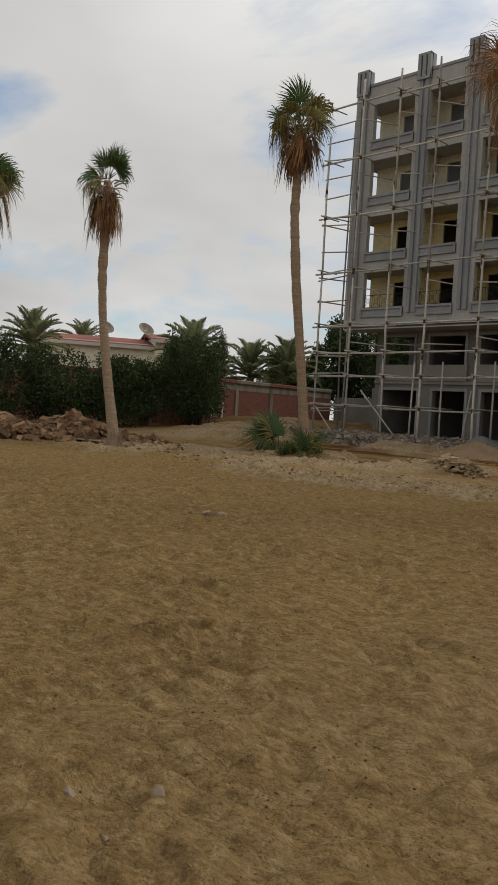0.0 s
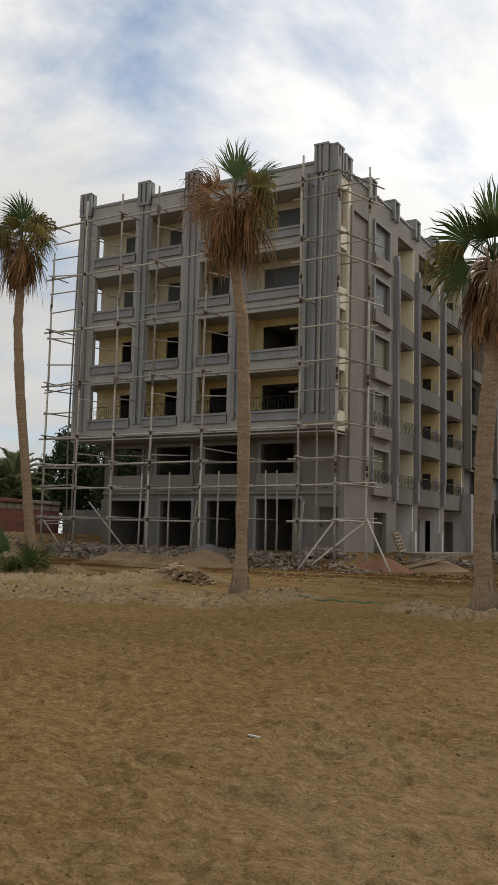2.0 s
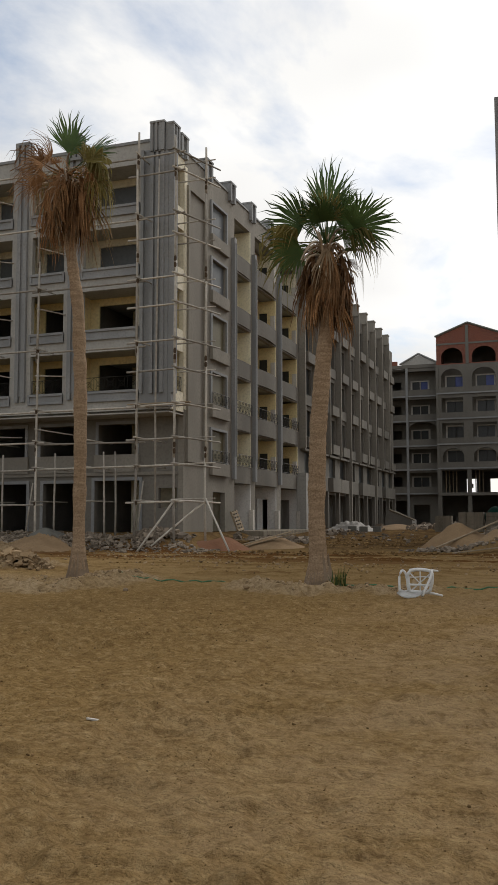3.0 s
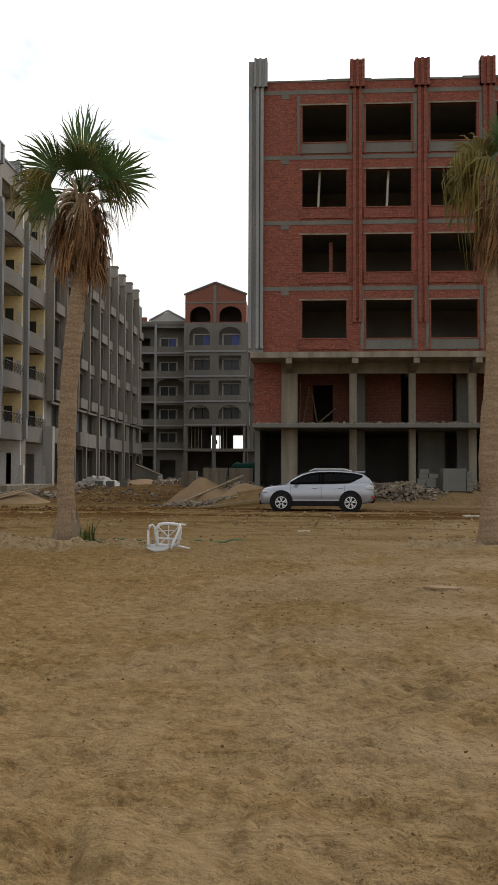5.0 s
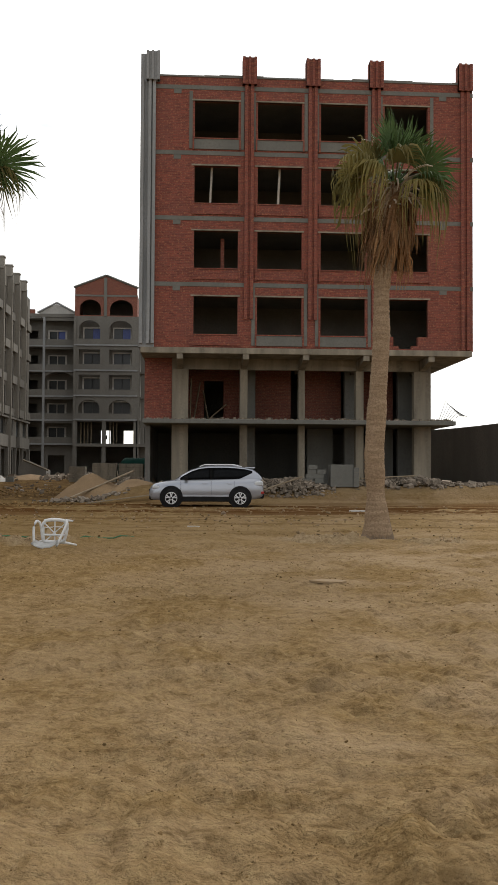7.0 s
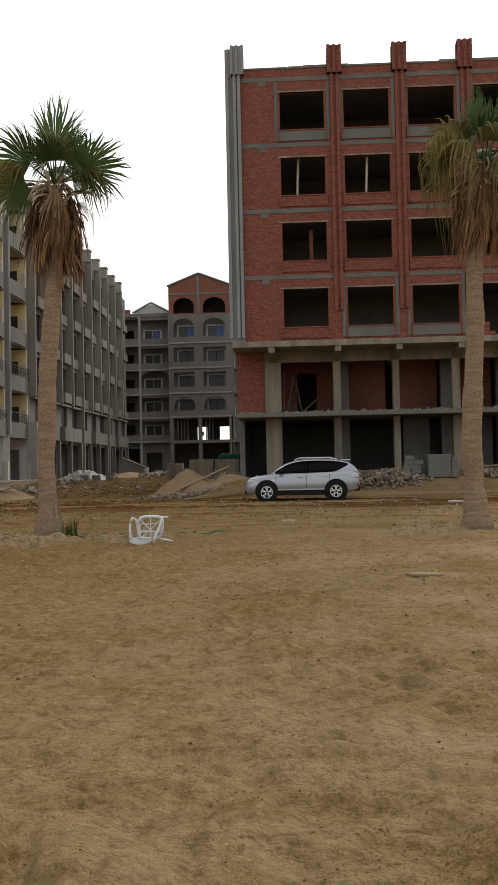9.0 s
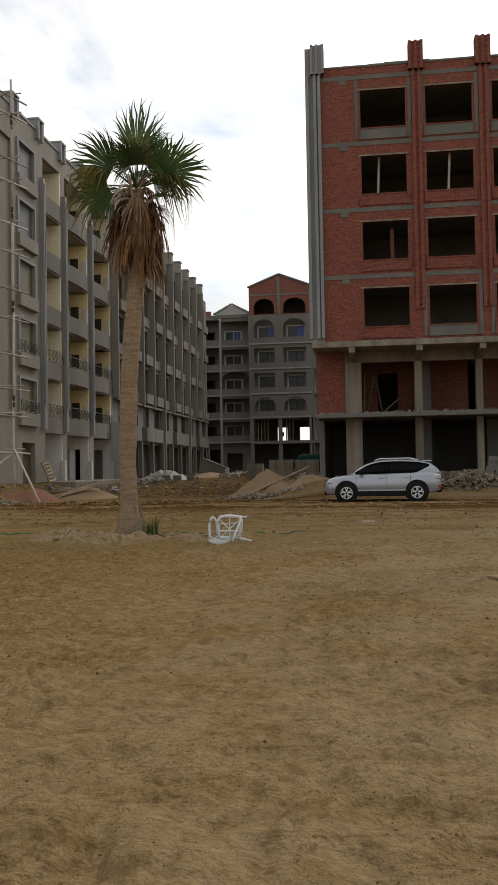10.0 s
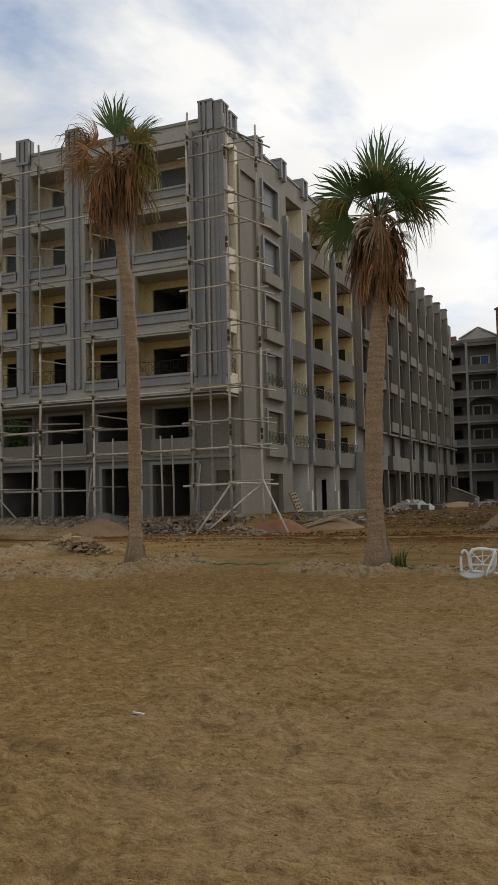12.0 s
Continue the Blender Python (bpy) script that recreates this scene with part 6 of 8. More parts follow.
def boundary_wall():
    w = thing("boundary_wall", "low red brick boundary wall with concrete posts and dusty coping", "wall", kind="structure", at=(-45, 36, 0.5))
    pts = [(-46.6, 14.0), (-45.2, 30.0), (-43.2, 36.0), (-44.6, 50.0)]
    for (x0, y0), (x1, y1) in zip(pts, pts[1:]):
        length = math.hypot(x1 - x0, y1 - y0)
        m = Matrix.Translation((x0, y0, 0)) @ Matrix.Rotation(math.atan2(y1 - y0, x1 - x0), 4, "Z")
        n = max(1, round(length / 3.2))
        for i in range(n):
            a, c = length * i / n, length * (i + 1) / n
            holes = [(a + 1.2, a + 2.1, 1.35, 2.35)] if (i == 0 and y0 == 36.0) else []
            bm = pierced(bmesh.new(), "y", 0.0, 0.2, a + 0.15, c - 0.15, 0.2, 3.15, holes)
            bm.transform(m)
            part("brick_panel", bm, M_BRICKDARK, w)
            bm = boxed((a - 0.146, -0.05, 0.2), (a + 0.146, 0.26, 3.5))
            bm.transform(m)
            part("post", bm, M_CONC, w)
            bm = boxed((a + 0.15, -0.02, 3.154), (c - 0.15, 0.22, 3.6))
            bm.transform(m)
            part("ring_beam", bm, M_CONC, w)
            bm = boxed((a - 0.15, -0.12, 3.6), (c - 0.155, 0.32, 3.84), 0.03)
            bm.transform(m)
            part("coping", bm, M_CONC if i % 2 else M_BRICKDARK, w)
            if holes:
                bm = bmesh.new()
                for lo, hi in (((a + 1.08, 1.3), (a + 1.2, 2.42)), ((a + 2.1, 1.3), (a + 2.22, 2.42))):
                    box(bm, (lo[0], -0.06, lo[1]), (hi[0], 0.24, hi[1]))
                bm.transform(m)
                part("gate_jamb", bm, M_WHITE, w)
    g = thing("yard_wall", "grey rendered yard wall beside the block", "wall", kind="structure", at=(-38, 50, 0.5))
    part("wall_panel", boxed((-44.5, 50.2, 0.2), (-38.4, 50.45, 3.3)), M_RENDER_DARK, g)
    part("wall_panel", boxed((-38.396, 47.0, 0.2), (-38.1, 50.45, 3.9)), M_RENDER_DARK, g)
    part("wall_panel", boxed((-38.09, 47.0, 0.2), (-33.1, 47.25, 3.9)), M_RENDER_DARK, g)
    r = thing("long_wall", "long weathered grey cement wall beside the brick block", "wall", kind="structure", at=(17, 50, 0.5))
    bm = bmesh.new()
    a, c = Vector((19.0, 38.0, 0)), Vector((13.6, 64.0, 0))
    for t0 in range(8):
        p, q = a.lerp(c, t0 / 8), a.lerp(c, (t0 + 1) / 8)
        d = (q - p).normalized()
        nrm = Vector((d.y, -d.x, 0)) * 0.25
        z1, z2 = 4.35 + 0.06 * math.sin(t0), 4.35 + 0.06 * math.sin(t0 + 1)
        bm = bmesh.new()
        vs = [bm.verts.new(v) for v in (p + Vector((0, 0, 0.3)), q + Vector((0, 0, 0.3)), q + Vector((0, 0, z2)), p + Vector((0, 0, z1)), p + nrm + Vector((0, 0, 0.3)), q + nrm + Vector((0, 0, 0.3)), q + nrm + Vector((0, 0, z2)), p + nrm + Vector((0, 0, z1)))]
        for f in ((0, 1, 2, 3), (7, 6, 5, 4), (3, 2, 6, 7), (0, 3, 7, 4), (1, 5, 6, 2)):
            bm.faces.new([vs[i] for i in f])
        bmesh.ops.recalc_face_normals(bm, faces=bm.faces)
        part("wall_panel", bm, M_CONCDARK, r)


boundary_wall()


def leafy(name, lumps, count, leaf, seed, mat=None):
    """Many small leaves on the skins of several lumps, with gaps between; lumps: centre, radii."""
    rng = np.random.default_rng(seed)
    verts, faces = [], []
    weights = np.array([rx * rz for _, (rx, ry, rz) in lumps])
    picks = rng.choice(len(lumps), count, p=weights / weights.sum())
    for i in picks:
        c, r = lumps[i]
        d = rng.normal(size=3)
        d /= np.linalg.norm(d)
        p = np.array(c) + d * np.array(r) * rng.uniform(0.55, 1.05) * (1 + 0.18 * math.sin(7 * d[0] + 5 * d[2] + i))
        a = rng.normal(size=3)
        a /= np.linalg.norm(a)
        b = np.cross(a, rng.normal(size=3))
        b /= np.linalg.norm(b)
        s = leaf * rng.uniform(0.6, 1.3)
        n = len(verts)
        verts += [tuple(p), tuple(p + a * s * 0.5 + b * s * 0.28), tuple(p + a * s), tuple(p + a * s * 0.5 - b * s * 0.28)]
        faces.append((n, n + 1, n + 2, n + 3))
    me = bpy.data.meshes.new(name)
    me.from_pydata(verts, [], faces)
    me.materials.append(mat or M_LEAF)
    return me


def bush(x, y, h, w, seed, label, name="bush", category="bush", stem=0.9, leaf=0.15, count=13000):
    rng = random.Random(seed)
    z = gz(x, y)
    b = thing(name, label, category, at=(x, y, z))
    bm = bmesh.new()
    for i in range(6):
        a = rng.uniform(0, 6.28)
        tip = (x + 0.4 * w * math.cos(a), y + 0.4 * w * math.sin(a), z + h * rng.uniform(0.55, 0.85))
        tube(bm, [(x + 0.15 * math.cos(a), y + 0.15 * math.sin(a), z - 0.1), (x + 0.2 * w * math.cos(a), y + 0.2 * w * math.sin(a), z + h * 0.35), tip], [0.09, 0.06, 0.02], 5)
    part("branch", bm, M_TWIG, b)
    lumps = []
    for i in range(15):
        a, q = rng.uniform(0, 6.28), rng.uniform(0, 0.75) ** 0.6
        cz = z + h * rng.uniform(stem * 0.2, 0.82)
        rr = w * rng.uniform(0.22, 0.38)
        lumps.append(((x + q * w * 0.75 * math.cos(a), y + q * w * 0.75 * math.sin(a), cz), (rr, rr, rr * rng.uniform(0.8, 1.2))))
    lumps.append(((x, y, z + h * 0.42), (w * 0.72, w * 0.72, h * 0.36)))
    for i in range(7):
        a = rng.uniform(0, 6.28)
        lumps.append(((x + 0.5 * w * math.cos(a), y + 0.5 * w * math.sin(a), z + h * rng.uniform(0.8, 0.97)), (0.16 * w, 0.16 * w, 0.3 * w)))
    ob = part("foliage", leafy("foliage", lumps, count, leaf, seed), None, b)
    ob["kind"] = "stuff"
    return b


for i, (x, y, h, w) in enumerate([(-41.5, 17.5, 4.7, 2.6), (-41.0, 21.0, 4.2, 2.5), (-41.0, 24.2, 3.9, 2.6), (-40.8, 27.4, 3.5, 2.4), (-41.0, 30.2, 3.7, 2.4), (-40.4, 33.0, 5.1, 2.6), (-42.3, 35.2, 5.4, 2.5), (-41.2, 13.6, 5.0, 2.8)]):
    bush(x, y, h, w, 100 + i, "dense dark green hedge shrub before the boundary wall")
for i, (x, y, h, w) in enumerate([(-52.5, 62.0, 8.4, 4.4), (-46.0, 60.5, 8.6, 4.2), (-41.0, 57.5, 7.5, 3.8), (-36.6, 56.0, 6.6, 3.4), (-58.0, 60.0, 6.4, 4.0)]):
    bush(x, y, h, w, 140 + i, "broad dark green tree behind the yard wall", "tree", "tree", 1.6, 0.27, 24000)


def date_frond(seed, length):
    rng = random.Random(seed)
    bm = bmesh.new()
    n = 22
    pts = [Vector((0, length * t * (1 - 0.12 * t), length * (0.55 * t - 0.5 * t * t))) for t in (i / n for i in range(n + 1))]
    tube(bm, pts[::3] + [pts[-1]], [0.04] * (len(pts[::3])) + [0.01], 4)
    for i in range(3, n):
        for sgn in (-1, 1):
            l = length * 0.24 * math.sin(math.pi * min(1, 0.15 + 0.85 * i / n)) * rng.uniform(0.85, 1.15)
            p = pts[i]
            tip = p + Vector((sgn * l * 0.75, l * 0.55, l * rng.uniform(-0.05, 0.3)))
            mid = p.lerp(tip, 0.5) + Vector((0, 0, 0.05))
            w = Vector((0, 0.045, 0.01))
            vs = [bm.verts.new(v) for v in (p - w, p + w, mid + w, tip, mid - w)]
            bm.faces.new(vs)
    return bm


DATE_FRONDS = [mesh_of("frond", date_frond(300 + i, 3.0), M_DATE) for i in range(3)]


def date_palm(x, y, z, s, seed):
    rng = random.Random(seed)
    z0 = gz(x, y)
    p = thing("date_palm", "feathery date palm rising behind the boundary wall", "palm tree", "date palms behind the wall", at=(x, y, z0))
    part("trunk", tube(bmesh.new(), [(x, y, z0 - 0.1), (x + 0.1, y, (z + z0) / 2), (x, y, z)], [0.32, 0.28, 0.3], 10), M_TWIG, p)
    for i in range(34):
        f = i / 33
        az, tilt = i * 2.39996, radians(66 - 92 * f + rng.uniform(-6, 6))
        m = Matrix.Translation((x, y, z + 0.2 * (1 - f))) @ Matrix.Rotation(az, 4, "Z") @ Matrix.Rotation(tilt, 4, "X") @ Matrix.Diagonal((s, s, s * rng.uniform(0.85, 1.1), 1))
        at_part("frond", DATE_FRONDS[i % 3], p, m)


for i, (x, y, z, s) in enumerate([(-53.5, 30.0, 5.3, 1.0), (-52.0, 42.5, 5.4, 1.25), (-52.5, 49.0, 4.6, 1.2), (-51.0, 51.5, 5.0, 1.2), (-53.0, 46.0, 4.0, 0.9), (-74.0, 47.0, 7.2, 1.0), (-55.0, 26.0, 5.0, 1.0)]):
    date_palm(x, y, z, s, 400 + i)


def villa():
    v = thing("villa", "cream villa with red tiled roofs and satellite dishes", "house", at=(-66, 45, 0.5))
    m = Matrix.Translation((-66, 45.5, 0)) @ Matrix.Rotation(radians(62), 4, "Z")

    def put(name, bm, mat, label="", to=v):
        bm.transform(m)
        return part(name, bm, mat, to, label)

    # local x runs along the front, local y away from the field
    for x0, x1, y0, y1, ze, zr in ((-6.5, 3.2, 0, 8, 7.35, 8.05), (3.2, 7.0, -0.8, 7, 8.0, 8.55)):
        bm = pierced(bmesh.new(), "y", y0, 0.3, x0, x1, 0.2, ze, [(x0 + 0.6, x0 + 1.5, 4.2, 5.9), (x1 - 1.6, x1 - 0.7, 4.2, 5.9)])
        put("wall", bm, M_VILLA)
        put("wall", boxed((x0, y0 + 0.31, 0.2), (x0 + 0.3, y1, ze)), M_VILLA)
        put("wall", boxed((x1 - 0.3, y0 + 0.31, 0.2), (x1, y1, ze)), M_VILLA)
        put("wall", boxed((x0 + 0.31, y1 - 0.3, 0.2), (x1 - 0.31, y1, ze)), M_VILLA)
        for u in (x0 + 0.6, x1 - 1.6):
            win = put("window", boxed((u, y0 + 0.15, 4.2), (u + 0.9, y0 + 0.2, 5.9)), M_DARKPANE)
            bm = bmesh.new()
            for a in (u - 0.08, u + 0.42, u + 0.9):
                box(bm, (a, y0 - 0.03, 4.15), (a + 0.07, y0 + 0.12, 5.98))
            box(bm, (u - 0.08, y0 - 0.03, 5.9), (u + 0.97, y0 + 0.12, 6.0))
            put("frame", bm, M_WHITE, "white window frame", win)
        bm = bmesh.new()
        ov = 0.5
        top = (y0 + y1) / 2
        pts = [(y0 - ov, ze - 0.15), (top, zr), (y1 + ov, ze - 0.15), (y1 + ov, ze - 0.35), (top, zr - 0.2), (y0 - ov, ze - 0.35)]
        va, vb = [bm.verts.new((x0 - ov, y, z)) for y, z in pts], [bm.verts.new((x1 + 0.3, y, z)) for y, z in pts]
        bm.faces.new(va)
        bm.faces.new(vb[::-1])
        for i in range(6):
            bm.faces.new((va[i], vb[i], vb[(i + 1) % 6], va[(i + 1) % 6]))
        bmesh.ops.recalc_face_normals(bm, faces=bm.faces)
        put("roof", bm, M_ROOF, "red tiled roof")
        put("eaves_board", boxed((x0 - ov, y0 - ov - 0.03, ze - 0.5), (x1 + 0.3, y0 - ov + 0.05, ze - 0.2)), M_WHITE)
    for u, z in ((-1.0, 8.0), (2.6, 8.1)):
        bm = bmesh.new()
        tube(bm, [(u, 2.0, 7.2), (u, 2.0, z + 0.3)], 0.05, 6)
        c, axis = Vector((u, 1.7, z + 0.6)), Vector((0.3, -0.7, 0.65)).normalized()
        s1 = axis.orthogonal().normalized()
        s2 = axis.cross(s1)
        rings = [[bm.verts.new(c + axis * (r * r * 0.4) + r * (math.cos(k * math.pi / 8) * s1 + math.sin(k * math.pi / 8) * s2)) for k in range(16)] for r in (0.05, 0.4, 0.75)]
        for a, b in zip(rings, rings[1:]):
            for k in range(16):
                bm.faces.new((a[k], a[(k + 1) % 16], b[(k + 1) % 16], b[k]))
        put("satellite_dish", bm, M_CONC, "grey satellite dish")


villa()

# far street lamp and palm top beyond the long wall
lamp = thing("street_lamp", "slim grey street lamp beyond the cement wall", "street lamp", at=(19.5, 78, 0.5))
part("pole", tube(bmesh.new(), [(19.5, 78, 0.2), (19.5, 78, 7.0), (19.4, 78, 7.2)], [0.1, 0.06, 0.05], 6), M_CONC, lamp)
part("lamp_arm", tube(bmesh.new(), [(19.4, 78, 7.2), (18.9, 78, 7.35)], 0.05, 6), M_CONC, lamp)
part("lamp_head", boxed((18.4, 77.85, 7.3), (18.95, 78.15, 7.42), 0.03), M_CONC, lamp)
date_palm(19.4, 74.0, 4.6, 0.5, 460)

# ---- heaps of rubble and sand ----


def stones(name, label, category, mat, spots, seed, kind="stuff", flat=0.6, lump=False):
    """Broken lumps strewn on the ground; spots: (count, x, y, spread x, spread y, least size, largest, heap height)."""
    rng = np.random.default_rng(seed)
    cube = np.array([(x, y, z) for x in (-0.5, 0.5) for y in (-0.5, 0.5) for z in (-0.5, 0.5)])
    quads = ((0, 1, 3, 2), (4, 6, 7, 5), (0, 4, 5, 1), (2, 3, 7, 6), (0, 2, 6, 4), (1, 5, 7, 3))
    if lump:
        g = (1 + 5 ** 0.5) / 2
        cube = np.array([(-1, g, 0), (1, g, 0), (-1, -g, 0), (1, -g, 0), (0, -1, g), (0, 1, g), (0, -1, -g), (0, 1, -g), (g, 0, -1), (g, 0, 1), (-g, 0, -1), (-g, 0, 1)]) * 0.29
        quads = ((0, 11, 5), (0, 5, 1), (0, 1, 7), (0, 7, 10), (0, 10, 11), (1, 5, 9), (5, 11, 4), (11, 10, 2), (10, 7, 6), (7, 1, 8), (3, 9, 4), (3, 4, 2), (3, 2, 6), (3, 6, 8), (3, 8, 9), (4, 9, 5), (2, 4, 11), (6, 2, 10), (8, 6, 7), (9, 8, 1))
    m = len(cube)
    verts, faces = [], []
    for n, cx, cy, sx, sy, s0, s1, hh in spots:
        u = np.clip(rng.normal(size=(n, 2)) * 0.5, -1.15, 1.15)
        xs, ys = cx + u[:, 0] * sx, cy + u[:, 1] * sy
        zs = height(xs, ys) + hh * np.clip(1 - np.hypot(u[:, 0], u[:, 1]), 0, 1) ** 0.8 * rng.uniform(0.75, 1, n)
        size = s0 + (s1 - s0) * rng.uniform(0, 1, n) ** 2.2
        for x, y, z, s in zip(xs, ys, zs, size):
            shape = cube * s * np.array([rng.uniform(0.7, 1.5), rng.uniform(0.6, 1.2), rng.uniform(0.35, 0.8) * flat / 0.6]) * rng.uniform(0.7, 1.1, (m, 1)) + rng.normal(size=(m, 3)) * s * 0.06
            e = Euler((rng.normal() * 0.35, rng.normal() * 0.35, rng.uniform(0, 6.28))).to_matrix()
            base = len(verts)
            w = shape @ np.array(e).T + np.array([x, y, z + s * 0.12])
            verts += w.tolist()
            faces += [tuple(base + i for i in q) for q in quads]
    me = bpy.data.meshes.new(name)
    me.from_pydata(verts, [], faces)
    me.materials.append(mat)
    return tagged(new(name, me), label, category, kind=kind)


stones("rubble_bank", "grey broken concrete and brick rubble along the scaffold", "rubble", M_CONCRUB, [(3400, -26, 37.2, 9.5, 1.7, 0.03, 0.24, 0.22), (900, -31, 37.2, 4.0, 1.0, 0.05, 0.34, 0.35), (260, -18.4, 38.4, 1.5, 1.2, 0.06, 0.35, 0.3), (300, -23, 36.6, 9, 0.8, 0.04, 0.2, 0.0)], 1)
stones("rock_heap", "heap of broken tan-brown rock slabs on the sand", "rubble", M_REDROCK, [(900, -33.2, 20.6, 4.6, 1.7, 0.12, 0.5, 0.95), (560, -34.5, 17.8, 3.5, 1.7, 0.12, 0.5, 0.9), (120, -30.0, 21.0, 2.8, 1.2, 0.1, 0.4, 0.2)], 2)
stones("debris_heap", "small heap of pale stones and broken palm debris", "rubble", M_STONE, [(190, -16.4, 24.6, 0.9, 0.5, 0.06, 0.28, 0.3), (60, -19.2, 25.3, 2.0, 0.8, 0.05, 0.2, 0.0)], 3)
bank_spots = []
for line, wide, high in BANKS:
    for (x0, y0), (x1, y1) in zip(line, line[1:]):
        run = math.hypot(x1 - x0, y1 - y0)
        bank_spots += [(int(70 * run), (x0 + x1) / 2, (y0 + y1) / 2, abs(x1 - x0) / 1.6 + 0.3, abs(y1 - y0) / 1.6 + 0.3, 0.015, 0.09, 0.0), (int(2 * run), (x0 + x1) / 2, (y0 + y1) / 2, abs(x1 - x0) / 1.6 + 0.3, abs(y1 - y0) / 1.6 + 0.3, 0.1, 0.2, 0.0)]
stones("berm_stones", "pale stones and clods on the banks before the palms", "stones", M_STONE, bank_spots + [(300, -16.0, 20.0, 4.2, 2.0, 0.02, 0.12, 0.0), (90, -12.3, 20.9, 0.9, 0.7, 0.03, 0.14, 0.0), (70, -5.6, 20.4, 0.8, 0.5, 0.03, 0.12, 0.0),
        (110, 4.1, 20.5, 1.6, 0.5, 0.02, 0.12, 0.0), (300, -21.5, 24.4, 4.0, 1.4, 0.03, 0.2, 0.0), (140, -26.5, 19.6, 3.5, 1.5, 0.04, 0.25, 0.0), (260, -29.0, 24.0, 5.0, 2.5, 0.03, 0.18, 0.0)], 4, lump=True)
stones("track_clods", "brown clods and gravel along the wheel track", "gravel", M_STONE, [(420, -6, 28.5, 10, 2.6, 0.02, 0.13, 0.0), (350, 4, 32.5, 10, 3.5, 0.02, 0.14, 0.0), (260, -15, 33.0, 5, 3.0, 0.03, 0.16, 0.0), (200, 6, 26, 9, 2.0, 0.02, 0.1, 0.0)], 5, lump=True)
stones("soil_clods", "brown clods of churned soil along the track", "soil", M_CLOD, [(500, -2, 28.0, 14, 3.5, 0.02, 0.10, 0.0), (500, -12, 31.0, 9, 3.5, 0.02, 0.12, 0.0), (260, 3, 23.0, 10, 2.4, 0.02, 0.08, 0.0), (420, -9, 36.0, 7, 2.0, 0.04, 0.22, 0.05), (700, -9.5, 46, 6, 5, 0.03, 0.2, 0.0)], 15, lump=True)
stones("rubble_apron", "brick and concrete rubble before the brick block", "rubble", M_CONCRUB, [(1100, 3.9, 39.6, 1.9, 0.9, 0.05, 0.22, 0.42), (800, 9.6, 40.6, 2.8, 1.0, 0.05, 0.28, 0.4), (300, 1.2, 40.2, 3.0, 0.9, 0.05, 0.3, 0.1), (160, 13.5, 41.5, 2.0, 1.5, 0.05, 0.3, 0.1)], 6)
stones("street_rubble", "mixed rubble and timber scraps along the street", "rubble", M_CONCRUB, [(260, -14.5, 46.0, 2.0, 3.0, 0.06, 0.4, 0.2), (320, -9, 66, 7, 8, 0.08, 0.5, 0.15), (110, -10, 50, 5.5, 5, 0.04, 0.24, 0.0), (120, -13.5, 54, 1.4, 3, 0.05, 0.3, 0.15), (220, -3.6, 46, 1.2, 3.0, 0.06, 0.45, 0.3), (200, -5.0, 39.2, 1.8, 0.7, 0.05, 0.25, 0.1), (300, -11, 98, 9, 6, 0.1, 0.6, 0.3)], 7)
stones("pebbles", "scattered pebbles and clods on the trodden sand", "gravel", M_CLOD, [(1400, -4.5, 5.5, 6.5, 4.0, 0.004, 0.022, 0.0), (1700, -6, 13, 12, 6, 0.008, 0.034, 0.0), (1300, 1, 12, 6, 6, 0.008, 0.034, 0.0), (300, -2.9, 2.6, 1.6, 0.9, 0.004, 0.02, 0.0), (500, -1, 4.5, 3.5, 2.0, 0.003, 0.016, 0.0)], 8, lump=True)


def crumbs():
    """Loose crumbs of the same sand, thrown up in patches by feet."""
    rng = np.random.default_rng(77)
    n = 60000
    r, a = 2.4 * np.exp(rng.uniform(0, 1, n) * math.log(8.5)), np.radians(rng.uniform(-24, 68, n))
    x, y = -r * np.sin(a), r * np.cos(a)
    keep = (vnoise(x * 1.3, y * 1.3, 55) + 0.5 * vnoise(x * 4.1, y * 4.1, 56)) > 0.1
    x, y, r = x[keep][:15000], y[keep][:15000], r[keep][:15000]
    z = height(x, y)
    s = (0.003 + 0.012 * rng.uniform(0, 1, len(x)) ** 3) * (0.8 + 0.06 * r)
    t = rng.uniform(0, 6.28, len(x))
    verts, faces = [], []
    shape = [(1, 0, -0.3), (0, 1, -0.3), (-1, 0.1, -0.3), (-0.1, -1, -0.3), (0.1, 0.1, 0.75)]
    for i in range(len(x)):
        c, q, b = math.cos(t[i]) * s[i], math.sin(t[i]) * s[i], len(verts)
        k = rng.uniform(0.6, 1.2, 5)
        verts += [(x[i] + (u * c - v * q) * k[j], y[i] + (u * q + v * c) * k[j], z[i] + w * s[i] * k[j]) for j, (u, v, w) in enumerate(shape)]
        faces += [(b, b + 1, b + 4), (b + 1, b + 2, b + 4), (b + 2, b + 3, b + 4), (b + 3, b, b + 4)]
    me = bpy.data.meshes.new("sand_crumbs")
    me.from_pydata(verts, [], faces)
    me.materials.append(M_SAND)
    tagged(new("sand_crumbs", me), "loose brown crumbs of trodden sand", "sand", kind="stuff")


crumbs()
for n, (x, y, s, seed) in enumerate([(-2.9, 2.1, 0.05, 1), (-2.75, 1.75, 0.03, 2), (-3.15, 1.85, 0.035, 5), (-10.5, 8.87, 0.13, 3), (-10.2, 8.9, 0.1, 4), (-10.75, 8.75, 0.11, 6), (-9.3, 17.9, 0.2, 7), (0.9, 30.5, 0.2, 8)]):
    stones("stone", "pale broken stone lying on the sand", "stone", M_WHITESTONE, [(1, x, y, 0, 0, s, s * 1.3, 0)], 500 + seed, kind="thing", lump=True)


